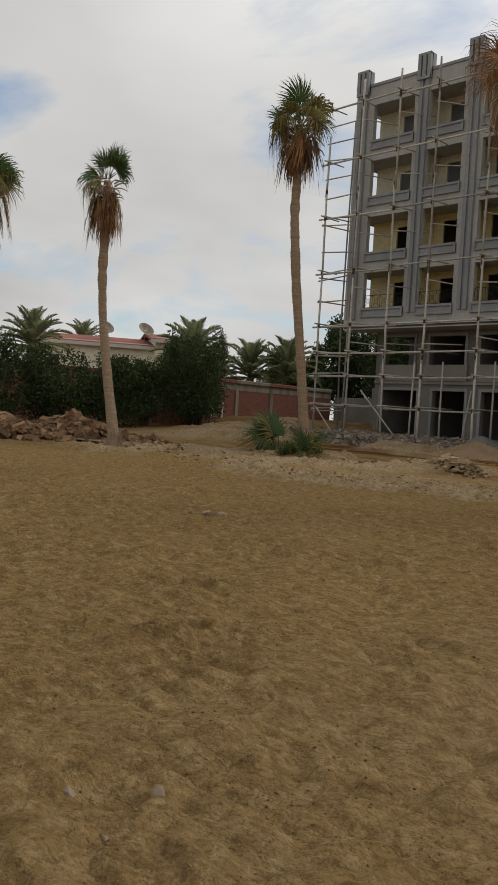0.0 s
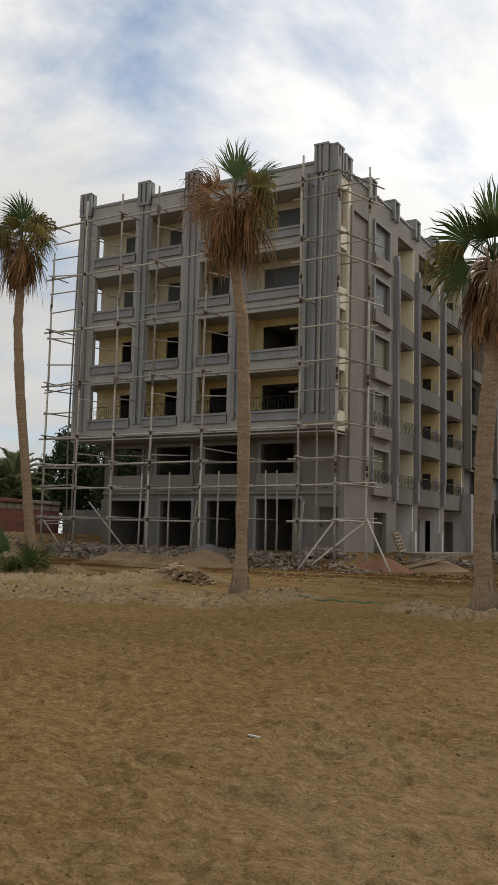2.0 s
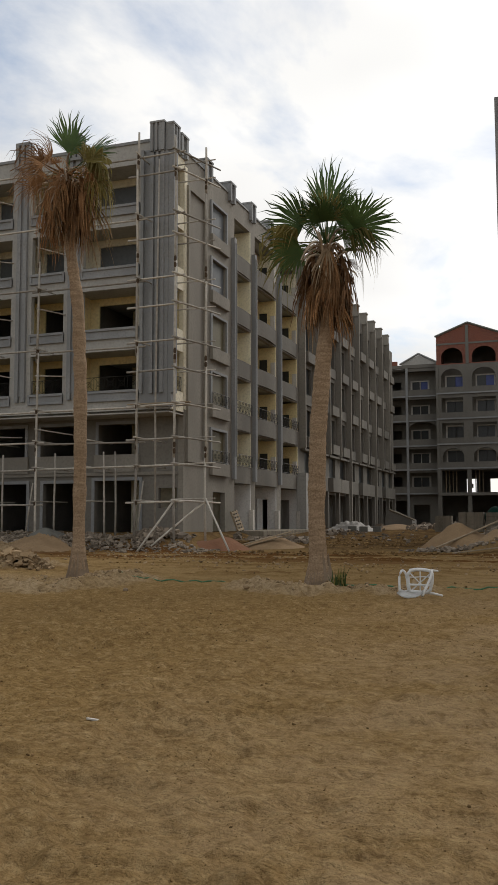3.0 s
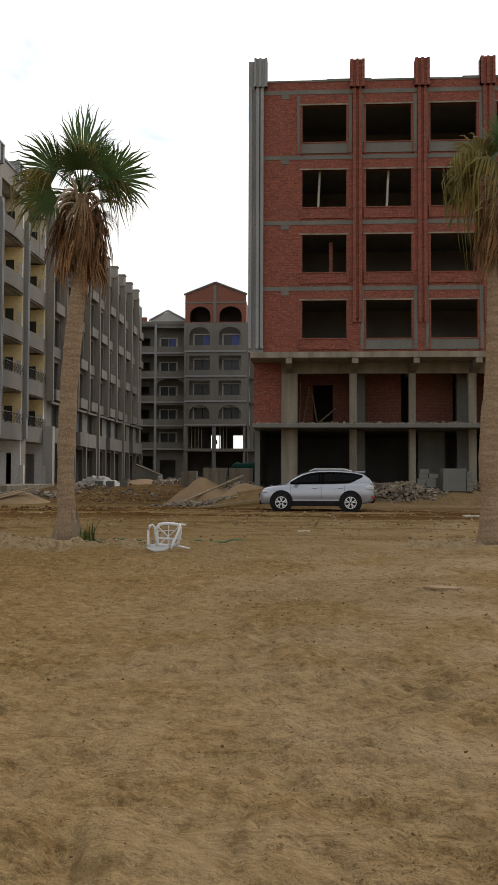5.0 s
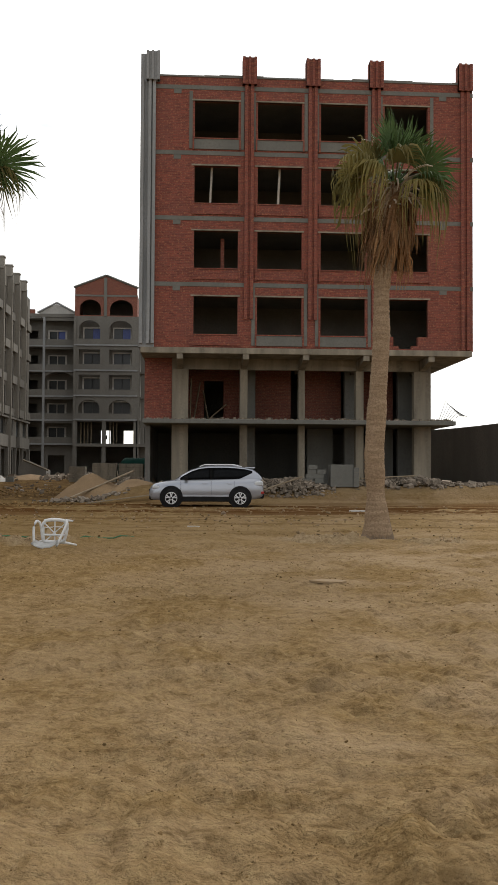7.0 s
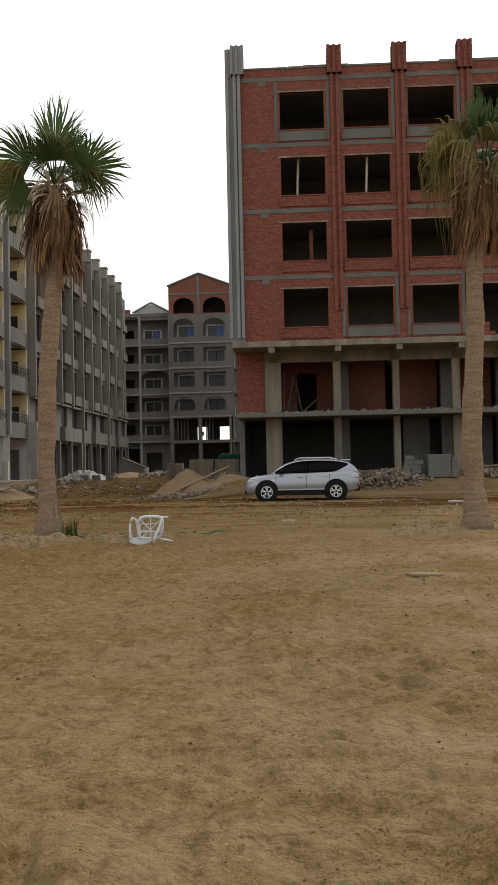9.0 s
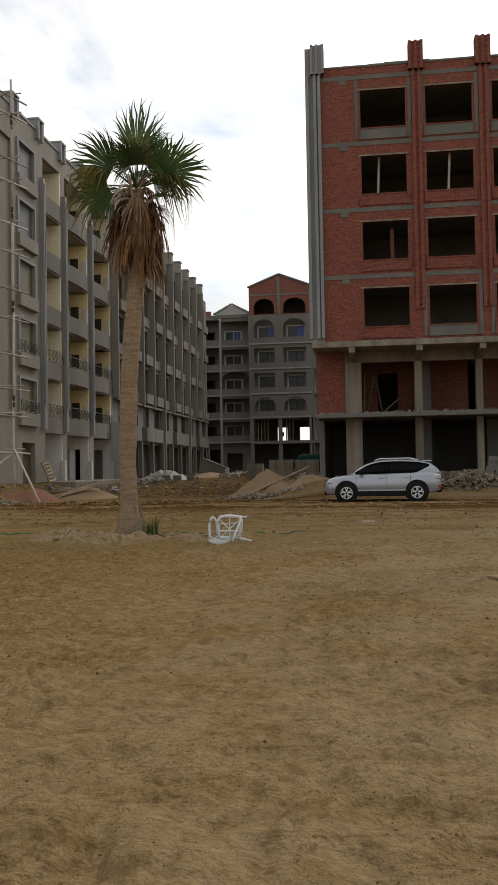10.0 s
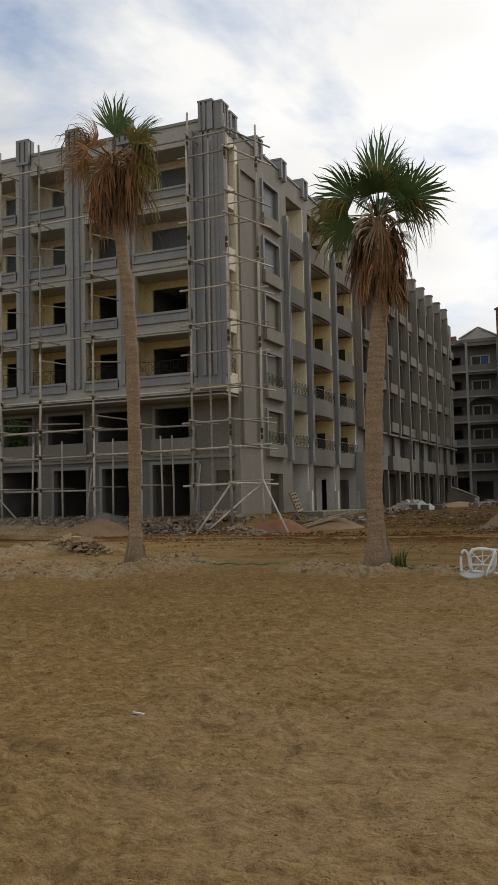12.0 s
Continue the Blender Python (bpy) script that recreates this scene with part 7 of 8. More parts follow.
def cone_heap(name, label, x, y, r, h, mat, seed, squash=1.0):
    n, k = 22, 40
    bm = bmesh.new()
    z0 = gz(x, y)
    top = bm.verts.new((x, y, z0 + h * 0.86 - 0.04))
    prev = None
    for i in range(1, n + 1):
        t = i / n
        ring = []
        for j in range(k):
            a = 2 * math.pi * j / k
            rr = r * t * (1 + 0.16 * noise.noise((math.cos(a) * 1.3, math.sin(a) * 1.3, seed)))
            px, py = x + rr * math.cos(a), y + rr * math.sin(a) * squash
            z = h * (1 - t) ** 1.05 * (1 - 0.12 * math.exp(-(t * 6) ** 2)) + 0.05 * h * noise.noise((px * 2.2, py * 2.2, seed))
            ring.append((px, py, max(0, z) * (1 if i < n else 0) - (0.05 if i == n else 0) - 0.04))
        lie = height(np.array([q[0] for q in ring]), np.array([q[1] for q in ring]))
        ring = [bm.verts.new((q[0], q[1], q[2] + float(g))) for q, g in zip(ring, lie)]
        for j in range(k):
            f = bm.faces.new((prev[j], ring[j], ring[(j + 1) % k], prev[(j + 1) % k]) if prev else (top, ring[j], ring[(j + 1) % k]))
            f.smooth = True
        prev = ring
    return tagged(new(name, mesh_of(name, bm, mat)), label, "sand heap")


cone_heap("sand_mound", "conical heap of building sand in the street", -4.95, 42.3, 1.65, 1.4, M_SANDPILE, 1)
cone_heap("sand_mound", "low heap of pale sand before the rubble", -26.6, 34.3, 1.9, 0.5, M_SANDPILE, 2)
cone_heap("sand_mound", "low heap of pale sand before the scaffold", -22.1, 34.6, 1.5, 0.38, M_SANDPILE, 3)
cone_heap("gravel_mound", "small grey heap of gravel by the doorway", -24.0, 37.6, 1.2, 0.75, M_CONCDARK, 4)
cone_heap("soil_mound", "red soil heap beside the scaffold corner", -15.3, 39.4, 1.4, 0.75, M_SOIL, 5)
cone_heap("sand_mound", "sand heap beside the plinth with planks on it", -13.6, 41.6, 1.8, 0.7, M_SANDPILE, 6)
cone_heap("sand_mound", "low sand heap farther down the street", -11.3, 62.0, 2.0, 0.5, M_SANDPILE, 7)
cone_heap("sand_mound", "spread sand heap beside the brick block", -3.1, 40.6, 1.3, 0.4, M_SANDPILE, 8)

# plinth of the side loggias
pl = thing("plinth", "rough concrete plinth under the side loggias", "plinth", kind="structure", at=(-17, 50, 0.3))
part("plinth_slab", boxed((-17.98, 46.9, 0.0), (-15.9, 56.0, 1.0), 0.03), M_CONC, pl)
part("plinth_slab", boxed((-17.98, 56.01, 0.0), (-16.2, 60.9, 0.9), 0.03), M_CONCDARK, pl)


def bar_thing(name, label, category, p, q, w, h, mat, group=""):
    """A plank or board between two points on the ground."""
    p, q = Vector(p), Vector(q)
    d = q - p
    bm = boxed((-d.length / 2, -w / 2, 0), (d.length / 2, w / 2, h), min(h, w) * 0.15)
    bm.transform(Matrix.Translation((p + q) / 2) @ d.to_track_quat("X", "Z").to_matrix().to_4x4())
    return tagged(new(name, mesh_of(name, bm, mat)), label, category, group)


for i, (x0, y0, dz0, x1, y1, dz1) in enumerate([(-14.9, 39.8, 0.1, -12.6, 41.2, 0.75), (-14.6, 40.2, 0.08, -12.3, 41.6, 0.7), (-28.9, 24.4, 0.02, -27.4, 25.2, 0.03), (-30.6, 19.2, 0.03, -27.8, 19.8, 0.05), (-16.4, 42.2, 0.05, -15.6, 45.4, 0.1), (-4.6, 37.6, 0.03, -1.9, 38.2, 0.2), (2.2, 38.4, 0.1, 4.6, 38.9, 0.75), (-5.6, 40.4, 0.1, -3.0, 43.0, 0.7), (7.4, 40.2, 0.3, 10.0, 40.6, 0.45)]):
    bar_thing("plank", "weathered pale timber plank lying on sand", "plank", (x0, y0, gz(x0, y0) + dz0), (x1, y1, gz(x1, y1) + dz1), 0.16, 0.05, M_PLANK, "loose planks")


def pallet():
    p = thing("wooden_pallet", "small wooden pallet leaning by the side door", "pallet", at=(-17.3, 46.2, 1.0))
    m = Matrix.Translation((-17.2, 46.9, 0.98)) @ Matrix.Rotation(radians(-20), 4, "Y") @ Matrix.Rotation(radians(6), 4, "X")
    for i in range(6):
        bm = boxed((0, -0.5, 0.05 + 0.2 * i), (0.03, 0.5, 0.17 + 0.2 * i))
        bm.transform(m)
        part("slat", bm, M_PLANK, p)
    for v in (-0.5, -0.05, 0.4):
        bm = boxed((-0.08, v, 0), (-0.003, v + 0.1, 1.22))
        bm.transform(m)
        part("bearer", bm, M_PLANK, p)


pallet()


def blocks():
    """Stacked hollow blocks and a cast cube before the brick block, and stacks in the street."""
    rng = random.Random(9)
    s = thing("block_stack", "leaning stack of grey hollow concrete blocks", "block stack", at=(4.9, 39.7, 0.6))
    for j in range(5):
        for i in range(2 - (j > 3)):
            x, z = 4.75 + 0.42 * i + 0.03 * rng.uniform(-1, 1) + 0.06 * j, gz(4.9, 39.8) - 0.02 + 0.2 * j
            part("block", boxed((x, 39.7 + rng.uniform(-0.03, 0.03), z), (x + 0.4, 39.92, z + 0.196), 0.008), M_CONCDARK, s)
    c = thing("concrete_cube", "stained block of cast concrete faced with grey blocks", "concrete block", at=(6.6, 39.8, 0.6))
    z = gz(6.6, 39.8) - 0.05
    part("core", boxed((5.95, 39.5, z), (6.95, 40.4, z + 1.0), 0.02), M_CONCDARK, c)
    for j in range(4):
        for i in range(2):
            part("block", boxed((6.96, 39.45 + 0.42 * i, z + 0.22 * j), (7.2, 39.86 + 0.42 * i, z + 0.22 * j + 0.21), 0.008), M_CONCDARK, c)
    k = thing("block_stack", "pale stacked building blocks on the street", "block stack", at=(-5.5, 56, 0.8))
    for i, (x, y, w, h) in enumerate(((-8.0, 57, 1.1, 1.05), (-6.5, 56.5, 1.6, 1.3), (-4.8, 55.8, 1.5, 1.3))):
        n = int(h / 0.25)
        for j in range(n):
            for q in range(int(w / 0.5)):
                z = gz(x, y) - 0.04 + 0.25 * j
                part("block", boxed((x + 0.5 * q, y, z), (x + 0.5 * q + 0.49, y + 0.9, z + 0.245), 0.01), M_CONC, k)


blocks()


def tank():
    x, y = -3.6, 57.4
    z = gz(x, y)
    t = thing("water_tank", "large dark green plastic water tank lying down", "tank", at=(x, y, z))
    bm = bmesh.new()
    tube(bm, [(x - 1.27 + 0.17 * i, y, z + 0.73) for i in range(16)], [0.32, 0.6, 0.72] + [0.75, 0.71, 0.75, 0.71, 0.75, 0.71, 0.75, 0.71, 0.75, 0.71] + [0.7, 0.6, 0.32], 20)
    part("shell", bm, M_TANK, t)
    part("lid", tube(bmesh.new(), [(x - 1.36, y, z + 0.73), (x - 1.26, y, z + 0.73)], 0.34, 16), M_TANK, t)


tank()


def tarp_heap():
    x, y = -13.6, 58.0
    z = gz(x, y)
    t = cone_heap("tarpaulin", "crumpled white tarpaulin thrown over bags", x, y, 1.9, 0.75, M_TARP, 11, 0.8)
    bm = t.data
    for v in bm.vertices:
        v.co.z += (0.2 * noise.noise((v.co.x * 3.4, v.co.y * 3.4, 3.0)) + 0.1 * noise.noise((v.co.x * 8, v.co.y * 8, 5.0))) * min(1, max(0, (v.co.z - z) * 3))
    t["category"] = "tarpaulin"
    for i, (dx, dy) in enumerate(((0.9, -1.6), (1.7, -1.2), (0.2, -1.7))):
        zz = gz(x + dx, y + dy)
        tagged(new("concrete_block", mesh_of("concrete_block", boxed((x + dx, y + dy, zz - 0.05), (x + dx + 0.5, y + dy + 0.3, zz + 0.35), 0.02), M_CONCDARK)), "grey concrete block before the tarpaulin", "concrete block")
    s = thing("site_shelter", "dark lean-to of boards beside the wing", "shelter", at=(-11.6, 66, 0.8))
    zz = gz(-12.3, 67) - 0.1
    bm = bmesh.new()
    pts = [(-13.0, 0), (-11.0, 0), (-11.0, 0.75), (-12.6, 1.45), (-13.0, 1.0)]
    va, vb = [bm.verts.new((a, 66.5, zz + c)) for a, c in pts], [bm.verts.new((a, 68.5, zz + c)) for a, c in pts]
    bm.faces.new(va)
    bm.faces.new(vb[::-1])
    for i in range(5):
        bm.faces.new((va[i], vb[i], vb[(i + 1) % 5], va[(i + 1) % 5]))
    bmesh.ops.recalc_face_normals(bm, faces=bm.faces)
    part("board_wall", bm, M_INNER, s)
    part("roof_board", tube(bmesh.new(), [(-12.65, 66.45, zz + 1.5), (-10.8, 66.45, zz + 0.74)], 0.07, 4), M_CONC, s)


tarp_heap()

# ---- things on the sand ----


def hose():
    pts = []
    for i in range(60):
        x = -10.9 + i * 0.16
        y = 20.75 + 0.02 * i * 0.16 + 0.12 * math.sin(x * 0.7) + 0.05 * math.sin(x * 2.3)
        pts.append((x, y, gz(x, y) + 0.015))
    tagged(new("garden_hose", mesh_of("garden_hose", tube(bmesh.new(), pts, 0.02, 6), M_HOSE)), "green garden hose lying across the sand", "hose")


hose()


def chair():
    """A moulded chair lying on its back: the seat stands upright, the backrest lies before it and the legs point away."""
    x, y = -2.97, 18.2
    z = gz(x, y)
    c = thing("plastic_chair", "white plastic garden chair tipped over on the sand", "chair", at=(x, y, z))

    def P(a, b, d):
        return (x + a, y + b, z + d)

    def bar(name, pts, r, sides=8):
        pts = [Vector(P(*p)) for p in pts]
        fine = [pts[0]] + [p.lerp(q, t) for p, q in zip(pts, pts[1:]) for t in (0.25, 0.75)] + [pts[-1]]
        part(name, tube(bmesh.new(), fine, r, sides), M_PLASTIC, c)

    bar("seat_rim", [(-0.15, 0.16, 0.14), (-0.17, 0.17, 0.35), (-0.16, 0.18, 0.55), (0.05, 0.18, 0.585), (0.32, 0.18, 0.55), (0.32, 0.17, 0.35), (0.26, 0.16, 0.11), (0.05, 0.16, 0.125), (-0.15, 0.16, 0.14)], 0.034)
    for p, q in (((-0.13, 0.18, 0.50), (0.24, 0.18, 0.14)), ((0.28, 0.18, 0.50), (-0.10, 0.18, 0.16)), ((0.075, 0.18, 0.56), (0.07, 0.18, 0.12))):
        part("seat_rib", tube(bmesh.new(), [P(*p), P(*q)], 0.013, 5), M_PLASTIC, c)
    part("seat_bar", tube(bmesh.new(), [P(-0.15, 0.15, 0.275), P(0.29, 0.15, 0.265)], 0.022, 6), M_PLASTIC, c)
    bm = bmesh.new()
    rows = []
    for i in range(9):
        t = i / 8
        half = 0.27 - 0.05 * t - (0.05 if i == 0 else 0)
        rows.append([bm.verts.new(P(-0.07 + half * (2 * s - 1), -0.30 + 0.42 * t, 0.03 + 0.07 * t + 0.07 * (2 * s - 1) ** 2 + (0.025 if 0 < i < 8 else 0))) for s in (k / 8 for k in range(9))])
    for p, q in zip(rows, rows[1:]):
        for k in range(8):
            bm.faces.new((p[k], p[k + 1], q[k + 1], q[k])).smooth = True
    bmesh.ops.solidify(bm, geom=bm.faces[:], thickness=0.022)
    part("backrest", bm, M_PLASTIC, c)
    bar("armrest", [(-0.30, -0.05, 0.10), (-0.32, -0.02, 0.40), (-0.29, 0.02, 0.55), (-0.23, 0.05, 0.56), (-0.19, 0.10, 0.46), (-0.17, 0.15, 0.20)], 0.026, 7)
    bar("armrest", [(0.15, -0.12, 0.06), (0.21, -0.05, 0.20), (0.29, 0.05, 0.40), (0.33, 0.10, 0.53), (0.30, 0.16, 0.56)], 0.028, 7)
    for p, q in (((0.29, 0.2, 0.56), (0.37, 0.6, 0.53)), ((-0.13, 0.2, 0.56), (-0.16, 0.62, 0.55)), ((-0.14, 0.18, 0.15), (-0.45, 0.52, 0.06)), ((0.24, 0.18, 0.12), (0.47, 0.50, 0.04))):
        part("leg", tube(bmesh.new(), [P(*p), P(*q)], [0.03, 0.02], 7), M_PLASTIC, c)


chair()


def scrap(name, label, category, x, y, pts, t, mat, seed=0, lift=0.01):
    """A flat torn piece lying on the sand."""
    bm = bmesh.new()
    z = gz(x, y)
    top = [bm.verts.new((x + a, y + b, z + lift + t + 0.02 * noise.noise((a * 3, b * 3, seed)))) for a, b in pts]
    f = bm.faces.new(top)
    g = bmesh.ops.extrude_face_region(bm, geom=[f])
    for v in g["geom"]:
        if isinstance(v, bmesh.types.BMVert):
            v.co.z -= t + lift * 0.8
    bmesh.ops.recalc_face_normals(bm, faces=bm.faces)
    return tagged(new(name, mesh_of(name, bm, mat)), label, category)


scrap("cardboard", "flat grey-white torn board on the sand", "board", 1.81, 12.5, [(-0.26, -0.04), (-0.1, -0.16), (0.18, -0.18), (0.27, -0.05), (0.2, 0.12), (-0.08, 0.15)], 0.012, M_STONE, 1, 0.02)
scrap("paper_scrap", "small white paper scrap on the sand", "litter", -3.57, 6.3, [(-0.05, -0.01), (0.05, -0.015), (0.055, 0.01), (-0.045, 0.015)], 0.004, M_WHITE, 2)
scrap("white_sheet", "white board lying beside the wheel track", "board", 5.9, 31.9, [(-0.45, -0.15), (0.4, -0.2), (0.45, 0.1), (-0.4, 0.2)], 0.02, M_WHITE, 3, 0.04)
scrap("paper_scrap", "small white paper scrap on the track", "litter", -0.1, 24.0, [(-0.16, -0.03), (0.14, -0.05), (0.17, 0.04), (-0.15, 0.05)], 0.006, M_WHITE, 4, 0.03)
tagged(new("plastic_pipe", mesh_of("plastic_pipe", tube(bmesh.new(), [(-4.1 + 0.1 * i, 24.2 + 0.15 * math.sin(i * 0.55), gz(-4.1 + 0.1 * i, 24.2) + 0.03) for i in range(6)], 0.025, 6), M_WHITE)), "short bent white pipe on the sand", "pipe")


def tuft(x, y, h, w, count, seed, label, mats):
    rng = random.Random(seed)
    z = gz(x, y)
    t = thing("shrub", label, "shrub", at=(x, y, z))
    bms = [bmesh.new() for _ in mats]
    for i in range(count):
        bm = bms[i % len(mats)]
        a, lean = rng.uniform(0, 6.28), rng.uniform(0.1, 1.0)
        l = h * rng.uniform(0.6, 1.15)
        bx, by = x + rng.uniform(-0.4, 0.4) * w, y + rng.uniform(-0.4, 0.4) * w
        side = Vector((-math.sin(a), math.cos(a), 0)) * rng.uniform(0.012, 0.03) * (1 + h)
        prev = None
        for j in range(5):
            s = j / 4
            c = Vector((bx + math.cos(a) * lean * l * 0.7 * s, by + math.sin(a) * lean * l * 0.7 * s, z - 0.03 + l * (s - 0.35 * lean * s * s)))
            row = [bm.verts.new(c - side * (1 - s * 0.9)), bm.verts.new(c + side * (1 - s * 0.9))]
            if prev:
                bm.faces.new((prev[0], prev[1], row[1], row[0]))
            prev = row
    for bm, m in zip(bms, mats):
        part("blades", bm, m, t)["kind"] = "stuff"


tuft(-24.3, 24.9, 0.6, 2.4, 620, 1, "rank green undergrowth round the palm foot", [M_GREEN, M_OLIVE])


def suckers(x, y, leaves, seed, size, label):
    """Young fan leaves springing from one root."""
    rng = random.Random(seed)
    s = thing("palm_sucker", label, "shrub", at=(x, y, gz(x, y) - 0.05))
    for i, (az, tilt) in enumerate(leaves):
        m = Matrix.Translation((x, y, gz(x, y) - 0.05)) @ Matrix.Rotation(-radians(az), 4, "Z") @ Matrix.Rotation(-radians(tilt), 4, "X") @ Matrix.Rotation(rng.uniform(-0.9, 0.9), 4, "Z") @ Matrix.Diagonal((size, size, size * 1.15, 1))
        at_part("frond", (LEAF_GREEN + LEAF_OLIVE)[(i * 3 + seed) % 8], s, m)


suckers(-25.0, 25.1, [(-95, 34), (-80, 50), (-110, 58), (-170, 60), (-130, 26), (-100, 44), (-75, 24)], 1, 0.95, "clump of young green palm leaves by the trunk")
suckers(-23.7, 24.9, [(80, 44), (110, 60), (130, 40), (150, 60), (95, 22), (170, 70)], 2, 0.72, "spreading clump of green palm leaves by the trunk")
tuft(-5.2, 20.75, 0.5, 0.4, 34, 4, "small green palm sucker beside the trunk", [M_GREEN, M_OLIVE])

# ---- car ----


def car():
    X, Y, Z = -1.84, 35.55, gz(0.3, 35.2) - 0.01
    c = thing("estate_car", "silver-blue crossover car parked on the track", "car", at=(0.35, Y, Z))
    xs = [0.0, 0.06, 0.18, 0.45, 0.8, 1.15, 1.6, 2.2, 2.8, 3.4, 3.8, 4.1, 4.3, 4.41, 4.45]
    top = [0.60, 0.76, 0.86, 0.93, 0.99, 1.04, 1.05, 1.06, 1.08, 1.10, 1.12, 1.12, 1.10, 0.98, 0.70]
    low = [0.36, 0.30, 0.27, 0.26, 0.26, 0.26, 0.26, 0.26, 0.26, 0.26, 0.27, 0.30, 0.36, 0.42, 0.46]
    wid = [0.56, 0.70, 0.80, 0.86, 0.88, 0.885, 0.89, 0.89, 0.89, 0.89, 0.885, 0.87, 0.83, 0.76, 0.66]
    bm = bmesh.new()
    rings = []
    for x, t, l, w in zip(xs, top, low, wid):
        sec = [(-w * 0.93, l), (-w * 0.985, l + 0.12), (-w, l + (t - l) * 0.45), (-w * 0.985, l + (t - l) * 0.72), (-w * 0.955, t - 0.05), (-w * 0.86, t), (0, t + 0.025), (w * 0.86, t), (w * 0.955, t - 0.05), (w * 0.985, l + (t - l) * 0.72), (w, l + (t - l) * 0.45), (w * 0.985, l + 0.12), (w * 0.93, l)]
        rings.append([bm.verts.new((X + x, Y + a, Z + b)) for a, b in sec])
    k = len(rings[0])
    for a, b in zip(rings, rings[1:]):
        for i in range(k):
            bm.faces.new((a[i], a[(i + 1) % k], b[(i + 1) % k], b[i])).smooth = True
    bm.faces.new(rings[0])
    bm.faces.new(rings[-1][::-1])
    bmesh.ops.recalc_face_normals(bm, faces=bm.faces)
    part("body", bm, M_CARPAINT, c)
    # cabin
    cx = [1.02, 1.3, 1.62, 1.95, 2.3, 2.8, 3.3, 3.75, 4.05, 4.25, 4.38]
    ct = [1.06, 1.24, 1.42, 1.53, 1.575, 1.585, 1.57, 1.52, 1.44, 1.30, 1.14]
    cb = [1.03, 1.035, 1.04, 1.045, 1.05, 1.06, 1.07, 1.09, 1.10, 1.10, 1.08]

    def half(x, z):
        t, b = float(np.interp(x, cx, ct)), float(np.interp(x, cx, cb))
        f = min(1, max(0, (z - b) / max(0.02, 1.585 - 1.05)))
        taper = 1 - 0.10 * max(0, (x - 3.6) / 0.8) ** 2 - 0.05 * max(0, (1.5 - x) / 0.5)
        return (0.845 - 0.235 * f ** 1.15) * taper

    bm = bmesh.new()
    rings = []
    for x, t, b in zip(cx, ct, cb):
        z1 = t - 0.05
        sec = []
        for z in np.linspace(b - 0.02, z1, 5):
            sec.append((-half(x, z), z))
        roofw = half(x, z1)
        full = sec + [(-roofw * 0.86, t), (0, t + 0.02), (roofw * 0.86, t)] + [(-a, z) for a, z in reversed(sec)]
        rings.append([bm.verts.new((X + x, Y + a, Z + z)) for a, z in full])
    k = len(rings[0])
    for a, b in zip(rings, rings[1:]):
        for i in range(k - 1):
            bm.faces.new((a[i], a[i + 1], b[i + 1], b[i])).smooth = True
    bm.faces.new(rings[0])
    bm.faces.new(rings[-1][::-1])
    bmesh.ops.recalc_face_normals(bm, faces=bm.faces)
    part("cabin", bm, M_CARPAINT, c)

    def pane(name, x0, x1, side, cut1=0.0, mat=None, proud=0.009):
        bm = bmesh.new()
        n, prev = 10, None
        for i in range(n + 1):
            x = x0 + (x1 - x0) * i / n
            b, t = float(np.interp(x, cx, cb)) + 0.005, float(np.interp(x, cx, ct)) - 0.06
            t = max(t, b + 0.01)
            if cut1 and x > x1 - cut1:
                b = b + (t - b) * 0.75 * ((x - x1 + cut1) / cut1) ** 1.5
            row = [bm.verts.new((X + x, Y + side * (half(x, z) + proud), Z + z)) for z in np.linspace(b, t, 4)]
            if prev:
                for j in range(3):
                    bm.faces.new((prev[j], row[j], row[j + 1], prev[j + 1])).smooth = True
            prev = row
        bmesh.ops.solidify(bm, geom=bm.faces[:], thickness=0.006)
        part(name, bm, mat or M_CARGLASS, c, "" if mat else "dark tinted window")

    for side in (-1, 1):
        pane("front_window", 1.2, 2.395, side)
        pane("rear_window", 2.405, 4.0, side, 0.55)
        pane("door_pillar", 2.35, 2.45, side, 0, M_BLACKPL, 0.013)
        # black lower cladding and sill
        bm = boxed((X + 0.75, Y + side * 0.86 - 0.035, Z + 0.20), (X + 3.75, Y + side * 0.86 + 0.04, Z + 0.42), 0.02)
        part("sill_cladding", bm, M_BLACKPL, c)
        part("door_strip", boxed((X + 1.15, Y + side * 0.884 - 0.012, Z + 0.40), (X + 3.1, Y + side * 0.884 + 0.012, Z + 0.45)), M_CARPAINT, c)
        for gap in (1.22, 2.39, 3.28):
            part("door_gap", boxed((X + gap, Y + side * 0.884 - 0.008, Z + 0.48), (X + gap + 0.012, Y + side * 0.884 + 0.008, Z + 1.0)), M_BLACKPL, c)
        for hx in (2.05, 3.02):
            part("door_handle", boxed((X + hx, Y + side * 0.875 - 0.03, Z + 0.88), (X + hx + 0.2, Y + side * 0.875 + 0.03, Z + 0.92), 0.012), M_CARPAINT, c)
        mir = part("wing_mirror", boxed((X + 1.35, Y + side * 0.98 - 0.09, Z + 1.05), (X + 1.5, Y + side * 0.98 + 0.09, Z + 1.19), 0.035), M_BLACKPL, c)
        part("mirror_stalk", boxed((X + 1.42, Y + side * 0.87 - 0.05, Z + 1.04), (X + 1.48, Y + side * 0.87 + 0.05, Z + 1.09)), M_BLACKPL, mir)
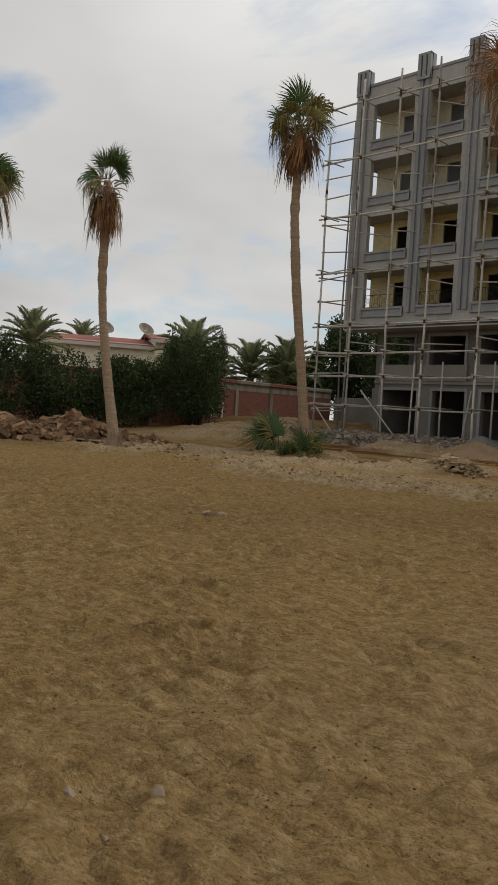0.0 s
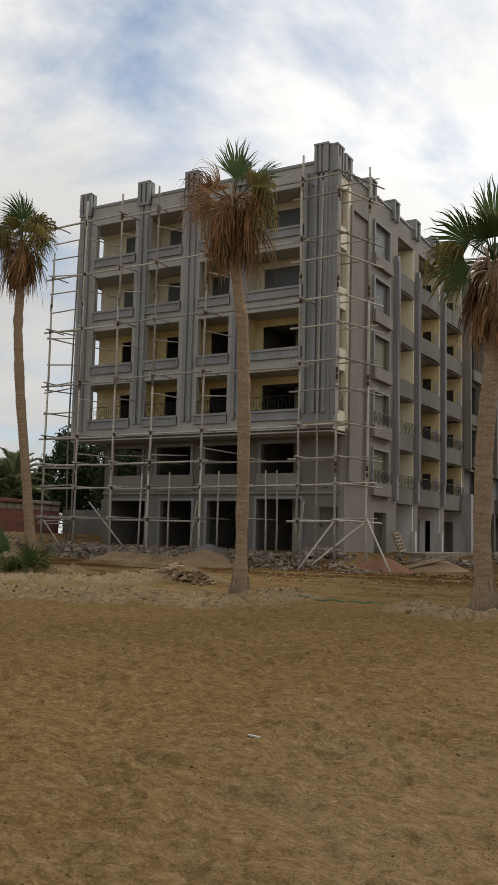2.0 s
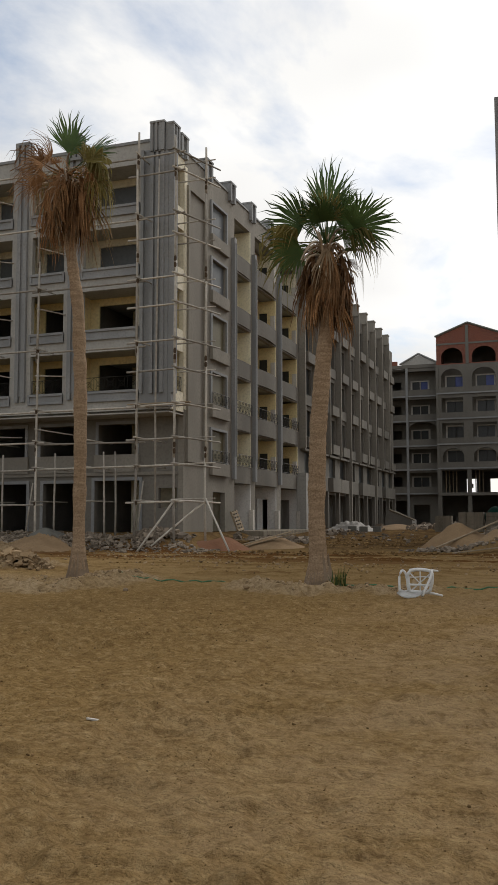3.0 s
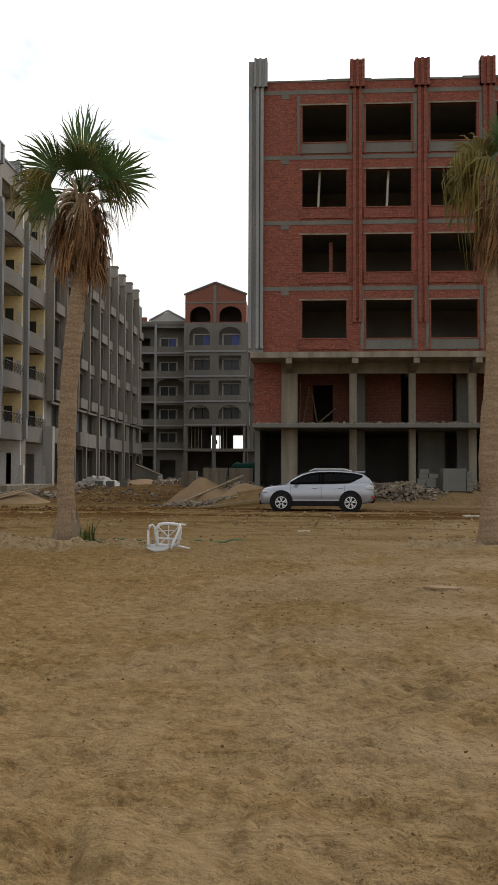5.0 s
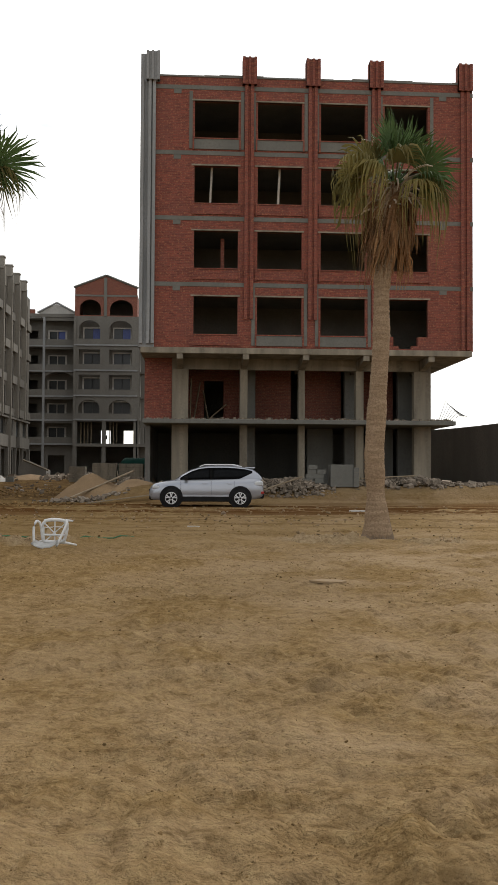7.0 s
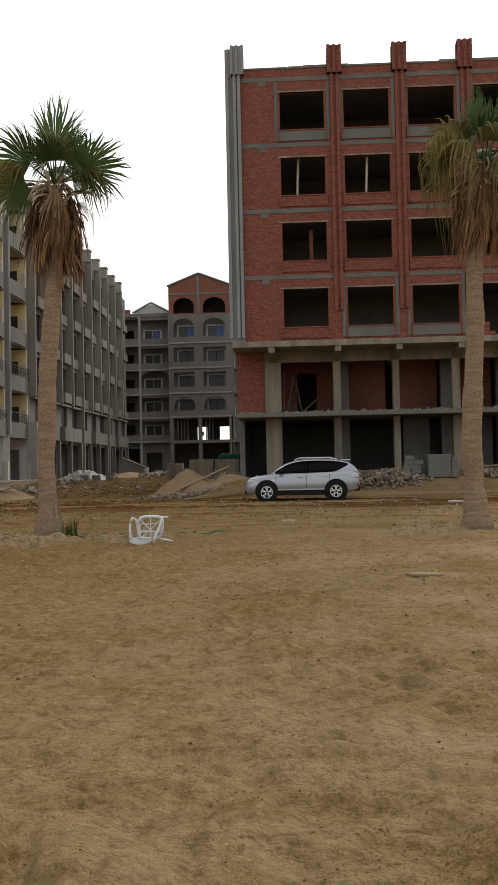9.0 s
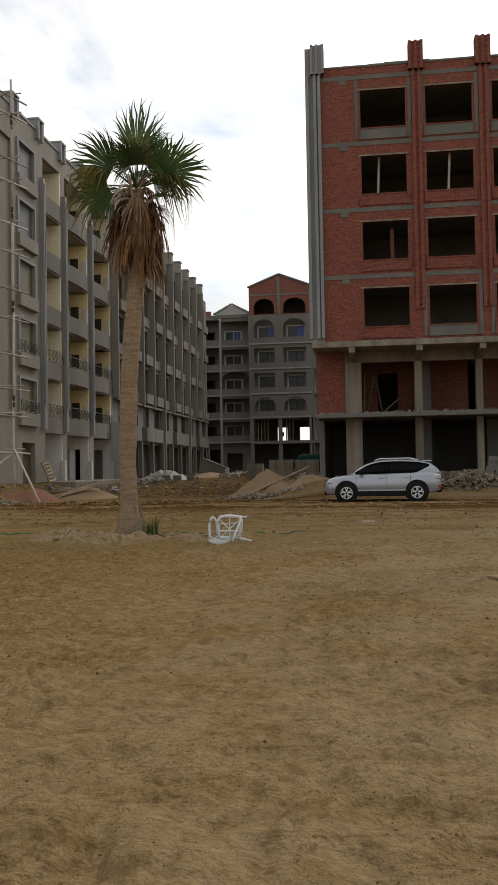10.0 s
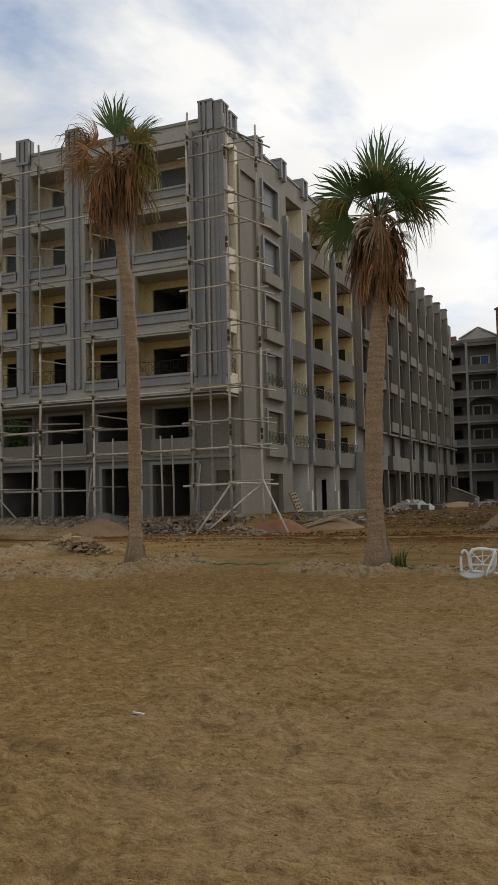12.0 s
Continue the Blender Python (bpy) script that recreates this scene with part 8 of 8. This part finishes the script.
        part("roof_rail", tube(bmesh.new(), [(X + 1.95, Y + side * 0.52, Z + 1.56), (X + 2.15, Y + side * 0.53, Z + 1.635), (X + 3.3, Y + side * 0.53, Z + 1.635), (X + 3.6, Y + side * 0.52, Z + 1.56)], 0.022, 6), M_ALLOY, c, "silver roof rail")
        part("headlight", boxed((X + 0.12, Y + side * 0.70 - 0.13, Z + 0.68), (X + 0.42, Y + side * 0.70 + 0.13, Z + 0.82), 0.04), M_LAMPCLEAR, c)
        part("fog_lamp", boxed((X + 0.06, Y + side * 0.62 - 0.1, Z + 0.42), (X + 0.25, Y + side * 0.66 + 0.1, Z + 0.56), 0.03), M_BLACKPL, c)
        part("tail_lamp", boxed((X + 4.05, Y + side * 0.76 - 0.10, Z + 0.82), (X + 4.42, Y + side * 0.76 + 0.10, Z + 1.0), 0.04), M_LAMPCLEAR, c, "clear tail lamp")
        part("rear_reflector", boxed((X + 4.25, Y + side * 0.72 - 0.08, Z + 0.5), (X + 4.46, Y + side * 0.72 + 0.08, Z + 0.6), 0.02), M_LAMPRED, c)
        for wx in (0.86, 3.525):
            cxw, cy = X + wx, Y + side * 0.80
            bm = bmesh.new()
            tube(bm, [(cxw, Y + side * 0.70, Z + 0.36), (cxw, Y + side * 0.905, Z + 0.37)], 0.445, 26)
            part("arch_cladding", bm, M_BLACKPL, c)
            w = part("wheel", tube(bmesh.new(), [(cxw, Y + side * s, Z + 0.335) for s in (0.69, 0.71, 0.76, 0.89, 0.922, 0.926)], [0.28, 0.332, 0.345, 0.345, 0.332, 0.25], 28), M_TYRE, c, "dusty black tyre")
            bm = bmesh.new()
            outer = [(cxw, Y + side * 0.92, Z + 0.335), (cxw, Y + side * 0.930, Z + 0.335)]
            tube(bm, outer, [0.225, 0.222], 28)
            part("rim_well", bm, M_BLACKPL, w)
            bm = bmesh.new()
            for s5 in range(5):
                a = 2 * math.pi * s5 / 5 + 0.3
                for da in (-0.2, 0.2):
                    p = [(cxw + r * math.cos(a + q), Y + side * 0.938, Z + 0.335 + r * math.sin(a + q)) for r, q in ((0.04, 0), (0.13, da * 0.8), (0.222, da * 1.2))]
                    tube(bm, p, [0.030, 0.018, 0.032], 4)
            ringp = [(cxw + 0.222 * math.cos(2 * math.pi * i / 28), Y + side * 0.936, Z + 0.335 + 0.222 * math.sin(2 * math.pi * i / 28)) for i in range(29)]
            tube(bm, ringp, 0.014, 5, False)
            part("rim", bm, M_ALLOY, w, "bright alloy rim with black insets")
    part("windscreen", pane_front(X, Y, Z), M_CARGLASS, c)
    part("rear_screen", pane_rear(X, Y, Z), M_CARGLASS, c)
    bm = boxed((X + 3.72, Y - 0.6, Z + 1.50), (X + 4.12, Y + 0.6, Z + 1.545), 0.015)
    part("roof_spoiler", bm, M_CARPAINT, c)
    part("grille", boxed((X - 0.02, Y - 0.4, Z + 0.52), (X + 0.06, Y + 0.4, Z + 0.68), 0.02), M_BLACKPL, c)
    part("lower_bumper", boxed((X + 0.0, Y - 0.66, Z + 0.26), (X + 0.35, Y + 0.66, Z + 0.42), 0.04), M_BLACKPL, c)
    part("rear_bumper", boxed((X + 4.1, Y - 0.70, Z + 0.32), (X + 4.47, Y + 0.70, Z + 0.52), 0.05), M_BLACKPL, c)


def pane_front(X, Y, Z):
    bm = bmesh.new()
    pts = [(1.08, 0.72, 1.085), (1.95, 0.55, 1.535)]
    vs = [bm.verts.new((X + x, Y + s * w, Z + z + 0.03)) for x, w, z in pts for s in (-1, 1)]
    bm.faces.new((vs[0], vs[1], vs[3], vs[2]))
    bmesh.ops.solidify(bm, geom=bm.faces[:], thickness=0.01)
    return bm


def pane_rear(X, Y, Z):
    bm = bmesh.new()
    pts = [(4.08, 0.52, 1.47), (4.40, 0.62, 1.14)]
    vs = [bm.verts.new((X + x + 0.02, Y + s * w, Z + z)) for x, w, z in pts for s in (-1, 1)]
    bm.faces.new((vs[0], vs[1], vs[3], vs[2]))
    bmesh.ops.solidify(bm, geom=bm.faces[:], thickness=0.01)
    return bm


car()
